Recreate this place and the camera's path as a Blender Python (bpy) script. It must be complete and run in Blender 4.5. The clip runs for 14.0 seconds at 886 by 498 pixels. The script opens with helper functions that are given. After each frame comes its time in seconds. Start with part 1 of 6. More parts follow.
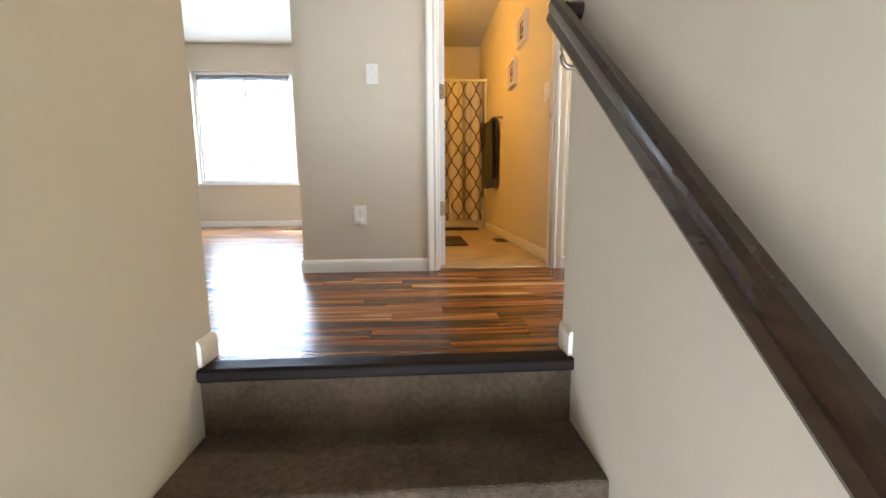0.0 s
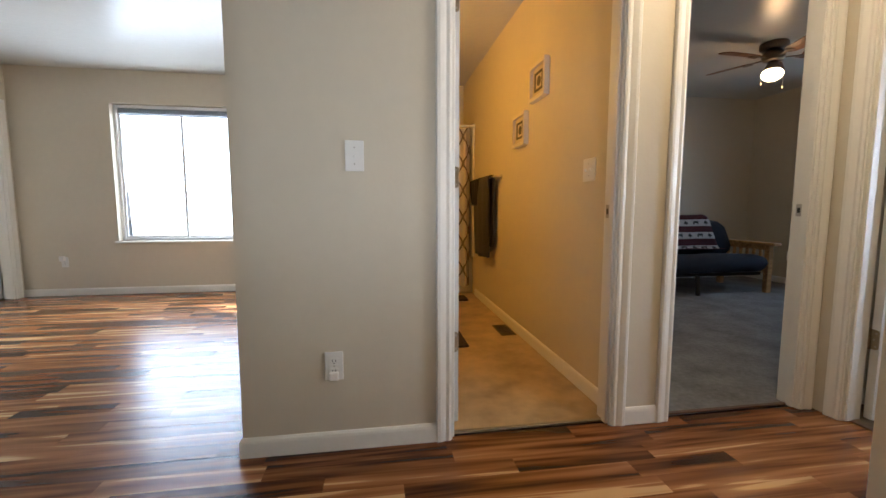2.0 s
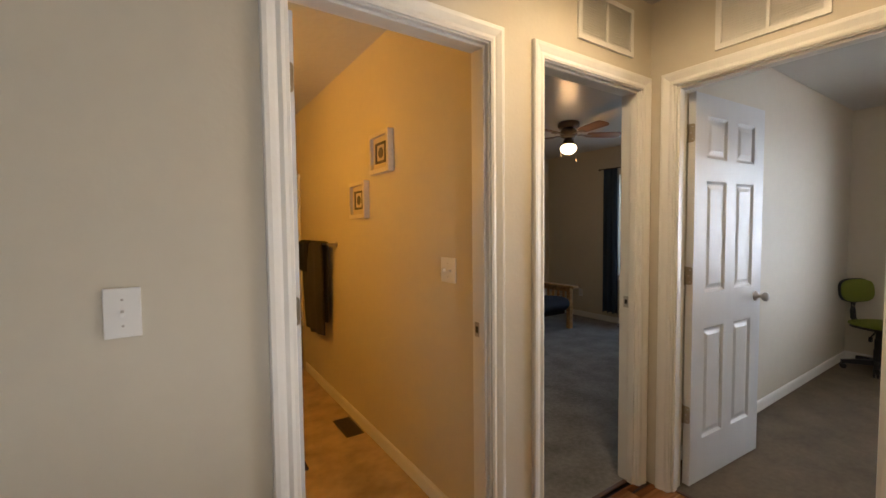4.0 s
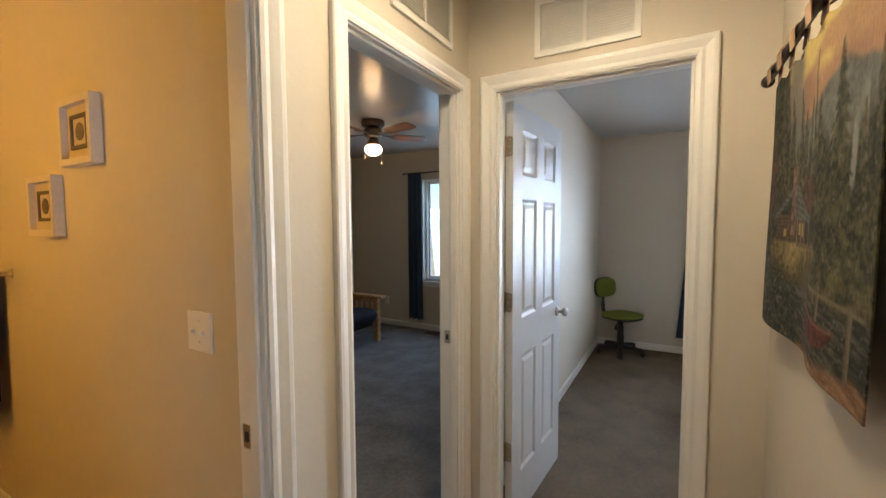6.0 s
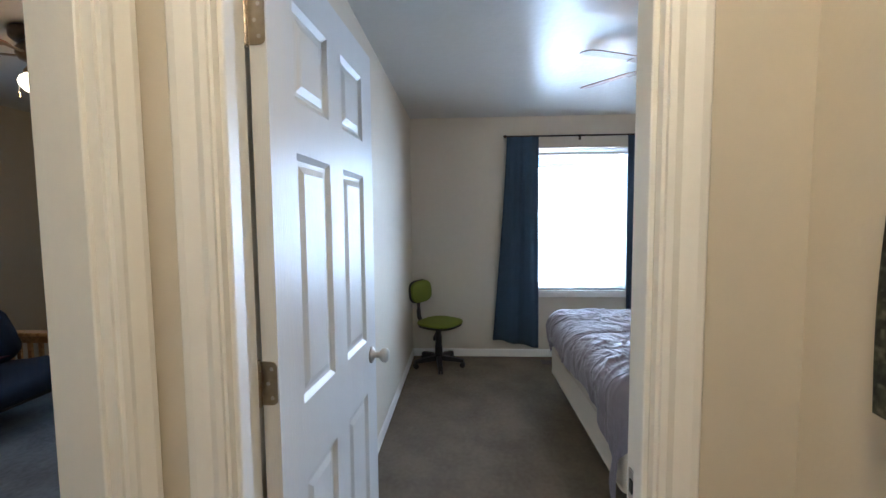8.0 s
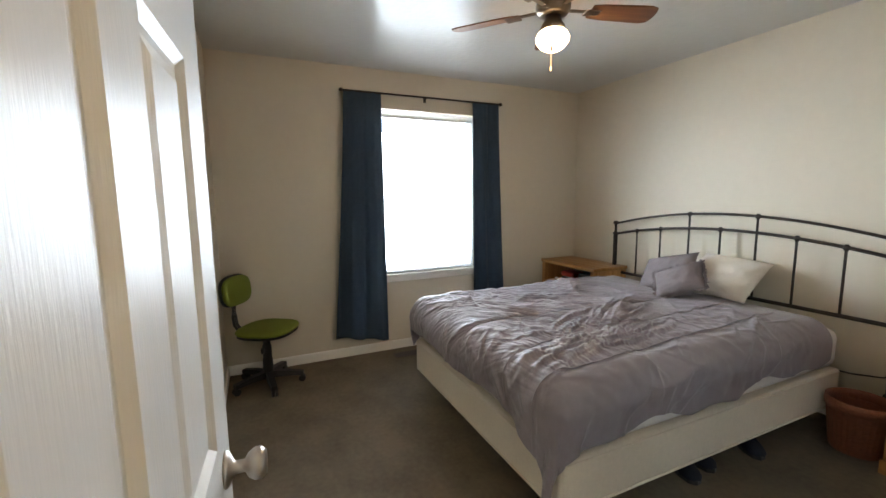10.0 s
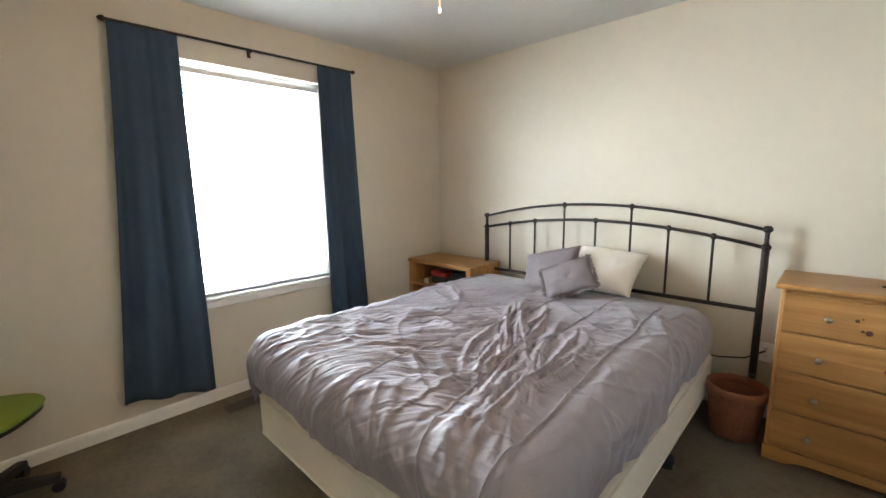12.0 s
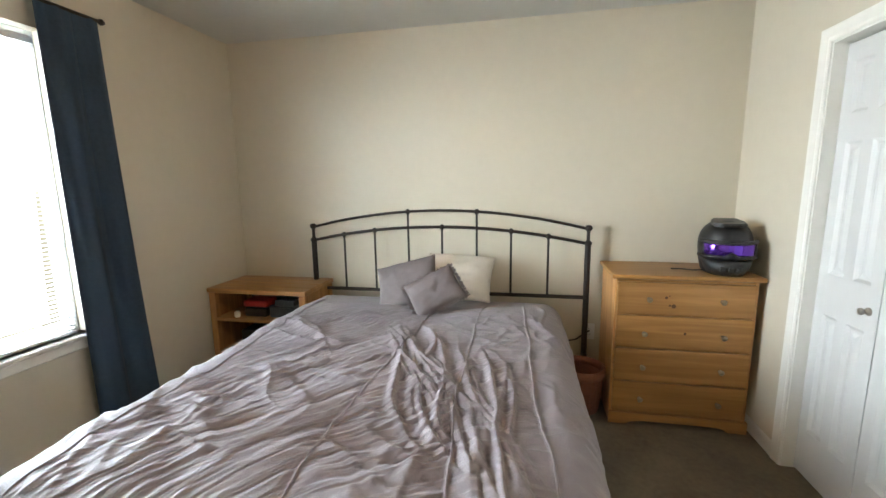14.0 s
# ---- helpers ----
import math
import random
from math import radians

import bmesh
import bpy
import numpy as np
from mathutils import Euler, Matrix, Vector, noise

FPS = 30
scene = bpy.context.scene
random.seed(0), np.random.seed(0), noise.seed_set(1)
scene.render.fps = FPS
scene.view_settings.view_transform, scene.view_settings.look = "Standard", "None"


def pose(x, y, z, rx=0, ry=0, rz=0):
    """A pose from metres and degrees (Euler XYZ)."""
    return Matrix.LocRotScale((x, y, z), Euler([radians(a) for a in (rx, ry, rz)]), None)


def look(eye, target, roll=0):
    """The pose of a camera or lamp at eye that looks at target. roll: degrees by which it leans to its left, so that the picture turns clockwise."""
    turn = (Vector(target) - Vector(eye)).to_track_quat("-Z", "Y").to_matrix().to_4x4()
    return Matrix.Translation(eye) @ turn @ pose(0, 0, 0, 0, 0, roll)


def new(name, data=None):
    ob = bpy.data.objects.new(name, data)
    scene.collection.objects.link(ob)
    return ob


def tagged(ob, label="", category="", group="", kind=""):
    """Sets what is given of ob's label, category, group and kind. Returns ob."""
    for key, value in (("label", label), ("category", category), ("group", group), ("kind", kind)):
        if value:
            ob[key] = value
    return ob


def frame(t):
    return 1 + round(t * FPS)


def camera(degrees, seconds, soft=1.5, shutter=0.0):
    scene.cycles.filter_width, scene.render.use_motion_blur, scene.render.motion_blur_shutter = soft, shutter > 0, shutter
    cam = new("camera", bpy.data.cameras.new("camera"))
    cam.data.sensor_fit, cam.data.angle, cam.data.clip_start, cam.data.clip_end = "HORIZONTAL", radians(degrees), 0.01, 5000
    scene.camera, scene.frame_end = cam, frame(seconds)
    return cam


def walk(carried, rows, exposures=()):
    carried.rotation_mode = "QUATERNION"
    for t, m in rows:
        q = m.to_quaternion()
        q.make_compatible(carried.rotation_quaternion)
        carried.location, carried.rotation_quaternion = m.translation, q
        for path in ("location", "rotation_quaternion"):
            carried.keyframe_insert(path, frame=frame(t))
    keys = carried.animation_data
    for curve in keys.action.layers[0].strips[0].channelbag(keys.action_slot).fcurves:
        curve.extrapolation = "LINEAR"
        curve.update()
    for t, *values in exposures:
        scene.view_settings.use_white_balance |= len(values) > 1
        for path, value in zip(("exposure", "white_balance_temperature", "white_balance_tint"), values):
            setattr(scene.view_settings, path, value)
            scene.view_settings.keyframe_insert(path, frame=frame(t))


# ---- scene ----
cam = camera(94.3, 14.0)
PATH = [
    (0, (0.105, -0.041, 0.495), (0.225, 1.935, 0.211), -0.4),
    (0.5, (0.004, 0.311, 0.592), (0.113, 2.289, 0.319), -0.0),
    (1, (-0.003, 0.531, 0.712), (0.12, 2.511, 0.457), 0.1),
    (1.5, (0.001, 0.722, 0.838), (0.189, 2.701, 0.617), 0.0),
    (2, (-0.062, 0.857, 0.96), (0.248, 2.823, 0.765), -0.0),
    (2.5, (-0.101, 0.954, 1.102), (0.388, 2.886, 0.938), -0.1),
    (3, (-0.078, 1.056, 1.173), (0.615, 2.927, 1.037), -0.1),
    (3.2, (-0.068, 1.1, 1.205), (0.711, 2.938, 1.085), -0.3),
    (5.3, (0.073, 1.535, 1.464), (1.614, 2.804, 1.345), -0.3),
    (5.5, (0.139, 1.563, 1.455), (1.739, 2.758, 1.337), -0.4),
    (6, (0.337, 1.653, 1.453), (2.072, 2.64, 1.333), -0.3),
    (6.5, (0.537, 1.745, 1.443), (2.385, 2.501, 1.317), -0.3),
    (7, (0.807, 1.842, 1.458), (2.731, 2.375, 1.335), -0.3),
    (7.5, (1.081, 1.884, 1.434), (3.052, 2.197, 1.309), -0.5),
    (8, (1.324, 1.925, 1.418), (3.317, 2.026, 1.28), -0.5),
    (8.2, (1.38, 1.954, 1.415), (3.375, 1.97, 1.275), -0.6),
    (10.3, (2.119, 2.196, 1.379), (3.873, 1.273, 1.109), -0.7),
    (10.5, (2.161, 2.171, 1.383), (3.88, 1.188, 1.103), -0.8),
    (11, (2.325, 2.095, 1.371), (3.946, 0.961, 1.077), -0.8),
    (11.5, (2.518, 2.022, 1.374), (4.021, 0.738, 1.068), -0.8),
    (12, (2.713, 1.941, 1.39), (4.079, 0.514, 1.079), -0.8),
    (12.5, (2.853, 1.879, 1.404), (4.04, 0.301, 1.087), -0.9),
    (13, (3.023, 1.806, 1.407), (3.979, 0.078, 1.09), -0.9),
    (13.5, (3.19, 1.789, 1.4), (3.875, -0.064, 1.085), -0.8),
    (14, (3.374, 1.859, 1.421), (3.764, -0.077, 1.104), -0.8),
]
EXPOSURES = [(0.0, 3.1, 5500, 9), (0.5, 2.75, 5500, 9), (1.0, 2.68, 5400, 9), (1.5, 2.57, 5350, 9), (3.2, 2.05, 6150, 13), (5.5, 2.2, 5650, 10), (6.5, 2.42, 4850, 8), (7.0, 2.5, 4300, 7), (7.5, 2.9, 4500, 8), (8.2, 2.32, 5100, 7), (10.3, 2.6, 6200, 7), (11.0, 2.92, 6150, 7), (11.5, 3.06, 6100, 7), (12.5, 2.94, 6200, 6), (14.0, 2.8, 6300, 4)]
walk(cam, [(t, look(eye, target, roll)) for t, eye, target, roll in PATH], EXPOSURES)

# ---- world, sun, window and room lights ----
SUN_TO = Vector((-0.92, 0.78, 0.68)).normalized()
world = bpy.data.worlds.new("sky")
scene.world = world
world.use_nodes = True
wn, wl = world.node_tree.nodes, world.node_tree.links
sky = wn.new("ShaderNodeTexSky")
sky.sky_type, sky.sun_disc = "NISHITA", False
sky.sun_elevation = math.asin(SUN_TO.z)
sky.sun_rotation = math.atan2(SUN_TO.x, SUN_TO.y)
wl.new(sky.outputs["Color"], wn["Background"].inputs["Color"])
wn["Background"].inputs["Strength"].default_value = 0.06


def lamp(name, kind, matrix, power, colour, **more):
    data = bpy.data.lights.new(name, kind)
    data.energy, data.color = power, colour
    for key, value in more.items():
        if key == "size":
            data.size = value
        elif key == "size_y":
            data.shape, data.size_y = "RECTANGLE", value
        elif key == "radius":
            data.shadow_soft_size = value
        elif key == "angle":
            data.angle = value
        elif key == "spread":
            data.spread = value
    ob = new(name, data)
    ob.matrix_world = matrix
    return ob


lamp("sun", "SUN", look(SUN_TO * 30, (0, 0, 0)), 5.0, (1.0, 0.93, 0.82), angle=radians(0.55))
DAY = (0.86, 0.93, 1.0)
lamp("bedroom_window_light", "AREA", look((5.70, 0.73, 1.42), (0, 0.73, 1.0)), 17.5, DAY, size=0.9, size_y=1.34)
lamp("spare_window_light", "AREA", look((5.26, 4.20, 1.37), (0, 4.2, 0.5)), 1.8, (0.58, 0.80, 1.0), size=0.88, size_y=1.3)
lamp("living_window_light", "AREA", look((-2.24, 6.10, 1.36), (-2.24, 0, 1.0)), 10.5, DAY, size=1.28, size_y=1.42)
lamp("entry_daylight", "AREA", look((-0.57, -2.4, -1.5), (0.9, -0.9, -0.3)), 36, (0.95, 0.97, 1.0), size=0.86, size_y=1.95)
WARM = (1.0, 0.52, 0.19)
lamp("bath_bulb", "POINT", pose(-0.30, 4.0, 1.95), 6.2, (1.0, 0.46, 0.052), radius=0.12)
lamp("bedroom_bulb", "POINT", pose(3.83, 0.75, 2.06), 1.3, WARM, radius=0.07)
lamp("spare_bulb", "POINT", pose(3.50, 4.22, 2.04), 1.2, WARM, radius=0.07)
lamp("hall_lamp_light", "AREA", pose(1.30, 1.92, 2.335), 2.7, (1.0, 0.71, 0.39), size=0.26, size_y=0.26)


# ---- materials ----
def shader(name, colour, rough=0.5, metal=0.0, vary=0.12, scale=6.0, bump=0.0, bump_scale=120.0, stretch=(1, 1, 1), coat=0.0,
           per_object=0.0, blotch=1.3):
    """A surface with fine grain and broad stains in its colour, and a fine relief."""
    m = bpy.data.materials.new(name)
    m.use_nodes = True
    n, l = m.node_tree.nodes, m.node_tree.links
    b = n["Principled BSDF"]
    tc = n.new("ShaderNodeTexCoord")
    mp = n.new("ShaderNodeMapping")
    mp.inputs["Scale"].default_value = stretch
    l.new(tc.outputs["Object"], mp.inputs["Vector"])
    fine, broad = n.new("ShaderNodeTexNoise"), n.new("ShaderNodeTexNoise")
    fine.inputs["Scale"].default_value, fine.inputs["Detail"].default_value = scale * 6, 6
    broad.inputs["Scale"].default_value, broad.inputs["Detail"].default_value = blotch, 3
    l.new(mp.outputs[0], fine.inputs["Vector"])
    l.new(mp.outputs[0], broad.inputs["Vector"])
    add = n.new("ShaderNodeMath")
    add.operation = "MULTIPLY_ADD"
    add.inputs[1].default_value = 0.6
    l.new(fine.outputs["Fac"], add.inputs[0])
    l.new(broad.outputs["Fac"], add.inputs[2])
    last = add.outputs[0]
    if per_object:
        info, mix = n.new("ShaderNodeObjectInfo"), n.new("ShaderNodeMath")
        mix.operation = "MULTIPLY_ADD"
        mix.inputs[1].default_value = per_object
        l.new(info.outputs["Random"], mix.inputs[0])
        l.new(last, mix.inputs[2])
        last = mix.outputs[0]
    ramp = n.new("ShaderNodeValToRGB")
    lo, hi = [tuple(min(1, max(0, c * k)) for c in colour) + (1,) for k in (1 - vary, 1 + vary)]
    ramp.color_ramp.elements[0].position, ramp.color_ramp.elements[0].color = 0.45, lo
    ramp.color_ramp.elements[1].position, ramp.color_ramp.elements[1].color = 1.15, hi
    l.new(last, ramp.inputs["Fac"])
    l.new(ramp.outputs["Color"], b.inputs["Base Color"])
    b.inputs["Roughness"].default_value, b.inputs["Metallic"].default_value = rough, metal
    b.inputs["Coat Weight"].default_value = coat
    if bump:
        t2, bp = n.new("ShaderNodeTexNoise"), n.new("ShaderNodeBump")
        t2.inputs["Scale"].default_value, t2.inputs["Detail"].default_value = bump_scale, 3
        l.new(mp.outputs[0], t2.inputs["Vector"])
        l.new(t2.outputs["Fac"], bp.inputs["Height"])
        bp.inputs["Strength"].default_value, bp.inputs["Distance"].default_value = bump, 0.01
        l.new(bp.outputs["Normal"], b.inputs["Normal"])
    return m


def glowing(name, colour, strength):
    m = bpy.data.materials.new(name)
    m.use_nodes = True
    b = m.node_tree.nodes["Principled BSDF"]
    b.inputs["Base Color"].default_value = (0.9, 0.88, 0.8, 1)
    b.inputs["Emission Color"].default_value = (*colour, 1)
    b.inputs["Emission Strength"].default_value = strength
    return m


def glass(name):
    m = bpy.data.materials.new(name)
    m.use_nodes = True
    b = m.node_tree.nodes["Principled BSDF"]
    b.inputs["Transmission Weight"].default_value, b.inputs["Roughness"].default_value, b.inputs["IOR"].default_value = 1.0, 0.0, 1.01
    return m


def wood_grain(name, dark, light, along=0, rough=0.35, streak=1.0, per_piece=0.5, islands=False, knots=0.0):
    """Planks and boards: streaks that run along one axis, a tone of its own for every piece."""
    m = bpy.data.materials.new(name)
    m.use_nodes = True
    n, l = m.node_tree.nodes, m.node_tree.links
    b = n["Principled BSDF"]
    tc, mp = n.new("ShaderNodeTexCoord"), n.new("ShaderNodeMapping")
    s = [28.0, 28.0, 28.0]
    s[along] = 1.6
    mp.inputs["Scale"].default_value = s
    l.new(tc.outputs["Object"], mp.inputs["Vector"])
    if islands:
        tone = n.new("ShaderNodeNewGeometry").outputs["Random Per Island"]
    else:
        tone = n.new("ShaderNodeObjectInfo").outputs["Random"]
    shift = n.new("ShaderNodeMath")
    shift.operation = "MULTIPLY"
    shift.inputs[1].default_value = 37.0
    l.new(tone, shift.inputs[0])
    tx = n.new("ShaderNodeTexNoise")
    tx.noise_dimensions = "4D"
    tx.inputs["Scale"].default_value, tx.inputs["Detail"].default_value, tx.inputs["Distortion"].default_value = 1.0, 5, 0.6 * streak
    l.new(mp.outputs[0], tx.inputs["Vector"])
    l.new(shift.outputs[0], tx.inputs["W"])
    mix = n.new("ShaderNodeMath")
    mix.operation = "MULTIPLY_ADD"
    mix.inputs[1].default_value = per_piece
    l.new(tone, mix.inputs[0])
    l.new(tx.outputs["Fac"], mix.inputs[2])
    ramp = n.new("ShaderNodeValToRGB")
    ramp.color_ramp.elements[0].position, ramp.color_ramp.elements[0].color = 0.38, (*dark, 1)
    ramp.color_ramp.elements[1].position, ramp.color_ramp.elements[1].color = 0.62 + per_piece * 0.75, (*light, 1)
    half = ramp.color_ramp.elements.new((0.38 + 0.62 + per_piece * 0.75) / 2)
    half.color = (*[d0 * 0.62 + l0 * 0.38 for d0, l0 in zip(dark, light)], 1)
    l.new(mix.outputs[0], ramp.inputs["Fac"])
    out = ramp.outputs["Color"]
    if knots:
        vo, kr, mx = n.new("ShaderNodeTexVoronoi"), n.new("ShaderNodeValToRGB"), n.new("ShaderNodeMix")
        mp2 = n.new("ShaderNodeMapping")
        s2 = [9.0, 9.0, 9.0]
        s2[along] = 5.0
        mp2.inputs["Scale"].default_value = s2
        l.new(tc.outputs["Object"], mp2.inputs["Vector"])
        l.new(mp2.outputs[0], vo.inputs["Vector"])
        vo.inputs["Scale"].default_value = 0.45
        kr.color_ramp.elements[0].position, kr.color_ramp.elements[0].color = 0.03, (1, 1, 1, 1)
        kr.color_ramp.elements[1].position, kr.color_ramp.elements[1].color = knots, (0, 0, 0, 1)
        l.new(vo.outputs["Distance"], kr.inputs["Fac"])
        mx.data_type = "RGBA"
        l.new(kr.outputs["Color"], mx.inputs["Factor"])
        l.new(out, mx.inputs["A"])
        mx.inputs["B"].default_value = (0.09, 0.035, 0.012, 1)
        out = mx.outputs["Result"]
    l.new(out, b.inputs["Base Color"])
    b.inputs["Roughness"].default_value = rough
    bp = n.new("ShaderNodeBump")
    bp.inputs["Strength"].default_value, bp.inputs["Distance"].default_value = 0.12, 0.002
    l.new(tx.outputs["Fac"], bp.inputs["Height"])
    l.new(bp.outputs["Normal"], b.inputs["Normal"])
    return m


def laminate(name, islands=False):
    """Acacia-look laminate: red-brown boards with long dark flames and pale sapwood streaks, every strip of its own tone."""
    m = bpy.data.materials.new(name)
    m.use_nodes = True
    n, l = m.node_tree.nodes, m.node_tree.links
    b = n["Principled BSDF"]
    tc = n.new("ShaderNodeTexCoord")
    tone = n.new("ShaderNodeNewGeometry").outputs["Random Per Island"] if islands else n.new("ShaderNodeObjectInfo").outputs["Random"]

    def calc(op, a, c, e=0.0):
        k = n.new("ShaderNodeMath")
        k.operation = op
        for i, v in enumerate((a, c, e)):
            if isinstance(v, float):
                k.inputs[i].default_value = v
            else:
                l.new(v, k.inputs[i])
        return k.outputs[0]

    def streaks(scale, detail, distort, shift):
        mp, t = n.new("ShaderNodeMapping"), n.new("ShaderNodeTexNoise")
        mp.inputs["Scale"].default_value = scale
        l.new(tc.outputs["Object"], mp.inputs["Vector"])
        l.new(mp.outputs[0], t.inputs["Vector"])
        t.noise_dimensions = "4D"
        t.inputs["Scale"].default_value, t.inputs["Detail"].default_value, t.inputs["Distortion"].default_value = 1.0, detail, distort
        l.new(calc("MULTIPLY", tone, shift), t.inputs["W"])
        return t.outputs["Fac"]

    broad = streaks((1.1, 17.0, 17.0), 2.0, 0.9, 53.0)
    fine = streaks((2.5, 130.0, 130.0), 4.0, 0.3, 91.0)
    lift = calc("MULTIPLY_ADD", tone, 0.26, -0.13)
    value = calc("ADD", calc("MULTIPLY_ADD", fine, 0.10, broad), lift)
    ramp = n.new("ShaderNodeValToRGB")
    stops = [(0.32, (0.032, 0.011, 0.005)), (0.41, (0.088, 0.030, 0.010)), (0.50, (0.185, 0.068, 0.022)), (0.60, (0.28, 0.115, 0.038)), (0.69, (0.37, 0.17, 0.062)), (0.73, (0.62, 0.38, 0.17))]
    while len(ramp.color_ramp.elements) < len(stops):
        ramp.color_ramp.elements.new(0.5)
    for e, (p, c) in zip(ramp.color_ramp.elements, stops):
        e.position, e.color = p, (*c, 1)
    l.new(value, ramp.inputs["Fac"])
    l.new(ramp.outputs["Color"], b.inputs["Base Color"])
    b.inputs["Roughness"].default_value, b.inputs["Specular IOR Level"].default_value = 0.25, 0.36
    bp = n.new("ShaderNodeBump")
    bp.inputs["Strength"].default_value, bp.inputs["Distance"].default_value = 0.10, 0.002
    l.new(fine, bp.inputs["Height"])
    l.new(bp.outputs["Normal"], b.inputs["Normal"])
    return m


def softened(m, sheen):
    """The soft sheen of brushed cotton."""
    b = m.node_tree.nodes["Principled BSDF"]
    b.inputs["Sheen Weight"].default_value, b.inputs["Sheen Roughness"].default_value = sheen, 0.4
    return m


WALL = shader("wall_paint_beige", (0.615, 0.558, 0.446), 0.62, vary=0.03, scale=3, bump=0.05, bump_scale=60)
CEIL_M = shader("ceiling_paint_textured", (0.53, 0.52, 0.48), 0.28, vary=0.03, scale=2, bump=0.22, bump_scale=22)
CEIL_M.node_tree.nodes["Principled BSDF"].inputs["Specular IOR Level"].default_value = 0.36
TRIM = shader("trim_paint_white", (0.79, 0.77, 0.715), 0.42, vary=0.03, scale=5, bump=0.05, bump_scale=60)
DOOR_M = shader("door_paint_white", (0.63, 0.63, 0.62), 0.32, vary=0.02, scale=5, bump=0.10, bump_scale=26, stretch=(12, 12, 0.8))
DOOR_M.node_tree.nodes["Principled BSDF"].inputs["Specular IOR Level"].default_value = 0.22
PLANK = laminate("laminate_plank")
PLANK_ISLE = laminate("laminate_plank_far", islands=True)
NOSE = wood_grain("dark_stained_wood", (0.005, 0.003, 0.003), (0.018, 0.010, 0.008), 0, 0.6, 1.0, 0.1)
NOSE.node_tree.nodes["Principled BSDF"].inputs["Specular IOR Level"].default_value = 0.15
RAIL_M = wood_grain("dark_rail_wood", (0.026, 0.015, 0.010), (0.050, 0.029, 0.018), 1, 0.22, 1.0, 0.1)
PINE = wood_grain("varnished_pine", (0.29, 0.138, 0.038), (0.42, 0.215, 0.066), 0, 0.38, 1.0, 0.12, knots=0.13)
PINE_V = wood_grain("varnished_pine_upright", (0.32, 0.14, 0.040), (0.54, 0.28, 0.10), 2, 0.38, 1.0, 0.2)
KNOT = shader("dark_pine_knot", (0.075, 0.028, 0.010), 0.45, vary=0.4, scale=30)
OAK = wood_grain("futon_oak", (0.40, 0.21, 0.075), (0.68, 0.42, 0.18), 0, 0.4, 1.0, 0.2)
CARPET = shader("carpet_taupe", (0.165, 0.130, 0.088), 0.95, vary=0.28, scale=6, bump=1.0, bump_scale=260, blotch=4)
CARPET_S = shader("carpet_grey", (0.25, 0.244, 0.238), 0.95, vary=0.36, scale=6, bump=1.0, bump_scale=260, blotch=4)
CARPET_D = shader("carpet_stair_brown", (0.088, 0.063, 0.039), 0.95, vary=0.75, scale=9, bump=1.0, bump_scale=220, blotch=4)
VINYL = shader("vinyl_floor_tan", (0.42, 0.31, 0.18), 0.3, vary=0.42, scale=1.6, bump=0.05, bump_scale=30, blotch=4.5)
NICKEL = shader("satin_nickel", (0.48, 0.45, 0.41), 0.28, 1.0, vary=0.08, scale=20)
BRASS = shader("aged_brass_hinge", (0.33, 0.285, 0.215), 0.34, 1.0, vary=0.25, scale=12)
PLASTIC_W = shader("white_plastic", (0.80, 0.79, 0.76), 0.3, vary=0.02)
GRILLE_M = shader("grille_enamel", (0.70, 0.68, 0.62), 0.45, vary=0.04)
DARK_SLOT = shader("dark_slot", (0.03, 0.03, 0.03), 0.6, vary=0.1)
VINYL_W = shader("window_vinyl_white", (0.82, 0.83, 0.83), 0.35, vary=0.02)
GLASS = glass("window_glass")
IRON = shader("dark_bronze_iron", (0.035, 0.028, 0.024), 0.42, 0.6, vary=0.3, scale=9)
BLACK_PL = shader("black_plastic", (0.013, 0.013, 0.014), 0.45, vary=0.15)
LIME = shader("lime_green_fabric", (0.175, 0.215, 0.022), 0.85, vary=0.18, scale=18, bump=0.5, bump_scale=300)
NAVY = shader("navy_curtain_cloth", (0.028, 0.053, 0.090), 0.8, vary=0.2, scale=10, bump=0.3, bump_scale=350)
DUVET_M = softened(shader("mauve_grey_cotton", (0.226, 0.198, 0.222), 0.54, vary=0.08, scale=8, bump=0.35, bump_scale=240), 0.25)
PILLOW_M = shader("mauve_pillow_cotton", (0.175, 0.148, 0.150), 0.75, vary=0.08, scale=9, bump=0.35, bump_scale=260)
CREAM_M = shader("cream_pillow_cotton", (0.72, 0.66, 0.58), 0.8, vary=0.06, scale=9, bump=0.4, bump_scale=160)
BOX_M = shader("cream_quilted_ticking", (0.68, 0.61, 0.50), 0.8, vary=0.07, scale=10, bump=0.35, bump_scale=180)
SHEET_M = shader("white_fitted_sheet", (0.74, 0.72, 0.70), 0.85, vary=0.05, scale=6, bump=0.2, bump_scale=60)
FUTON_M = shader("dark_navy_futon_cotton", (0.006, 0.009, 0.020), 0.85, vary=0.3, scale=8, bump=0.4, bump_scale=140)
TOWEL_M = shader("charcoal_terry", (0.060, 0.054, 0.048), 0.95, vary=0.3, scale=16, bump=0.9, bump_scale=260)
TOWEL_B = shader("black_terry", (0.014, 0.014, 0.015), 0.95, vary=0.3, scale=16, bump=0.9, bump_scale=260)
WICKER = shader("terracotta_basket", (0.22, 0.074, 0.033), 0.6, vary=0.35, scale=10, bump=0.4, bump_scale=90)
MAT_M = shader("dark_bath_mat", (0.045, 0.030, 0.030), 0.95, vary=0.3, scale=14, bump=0.9, bump_scale=200)
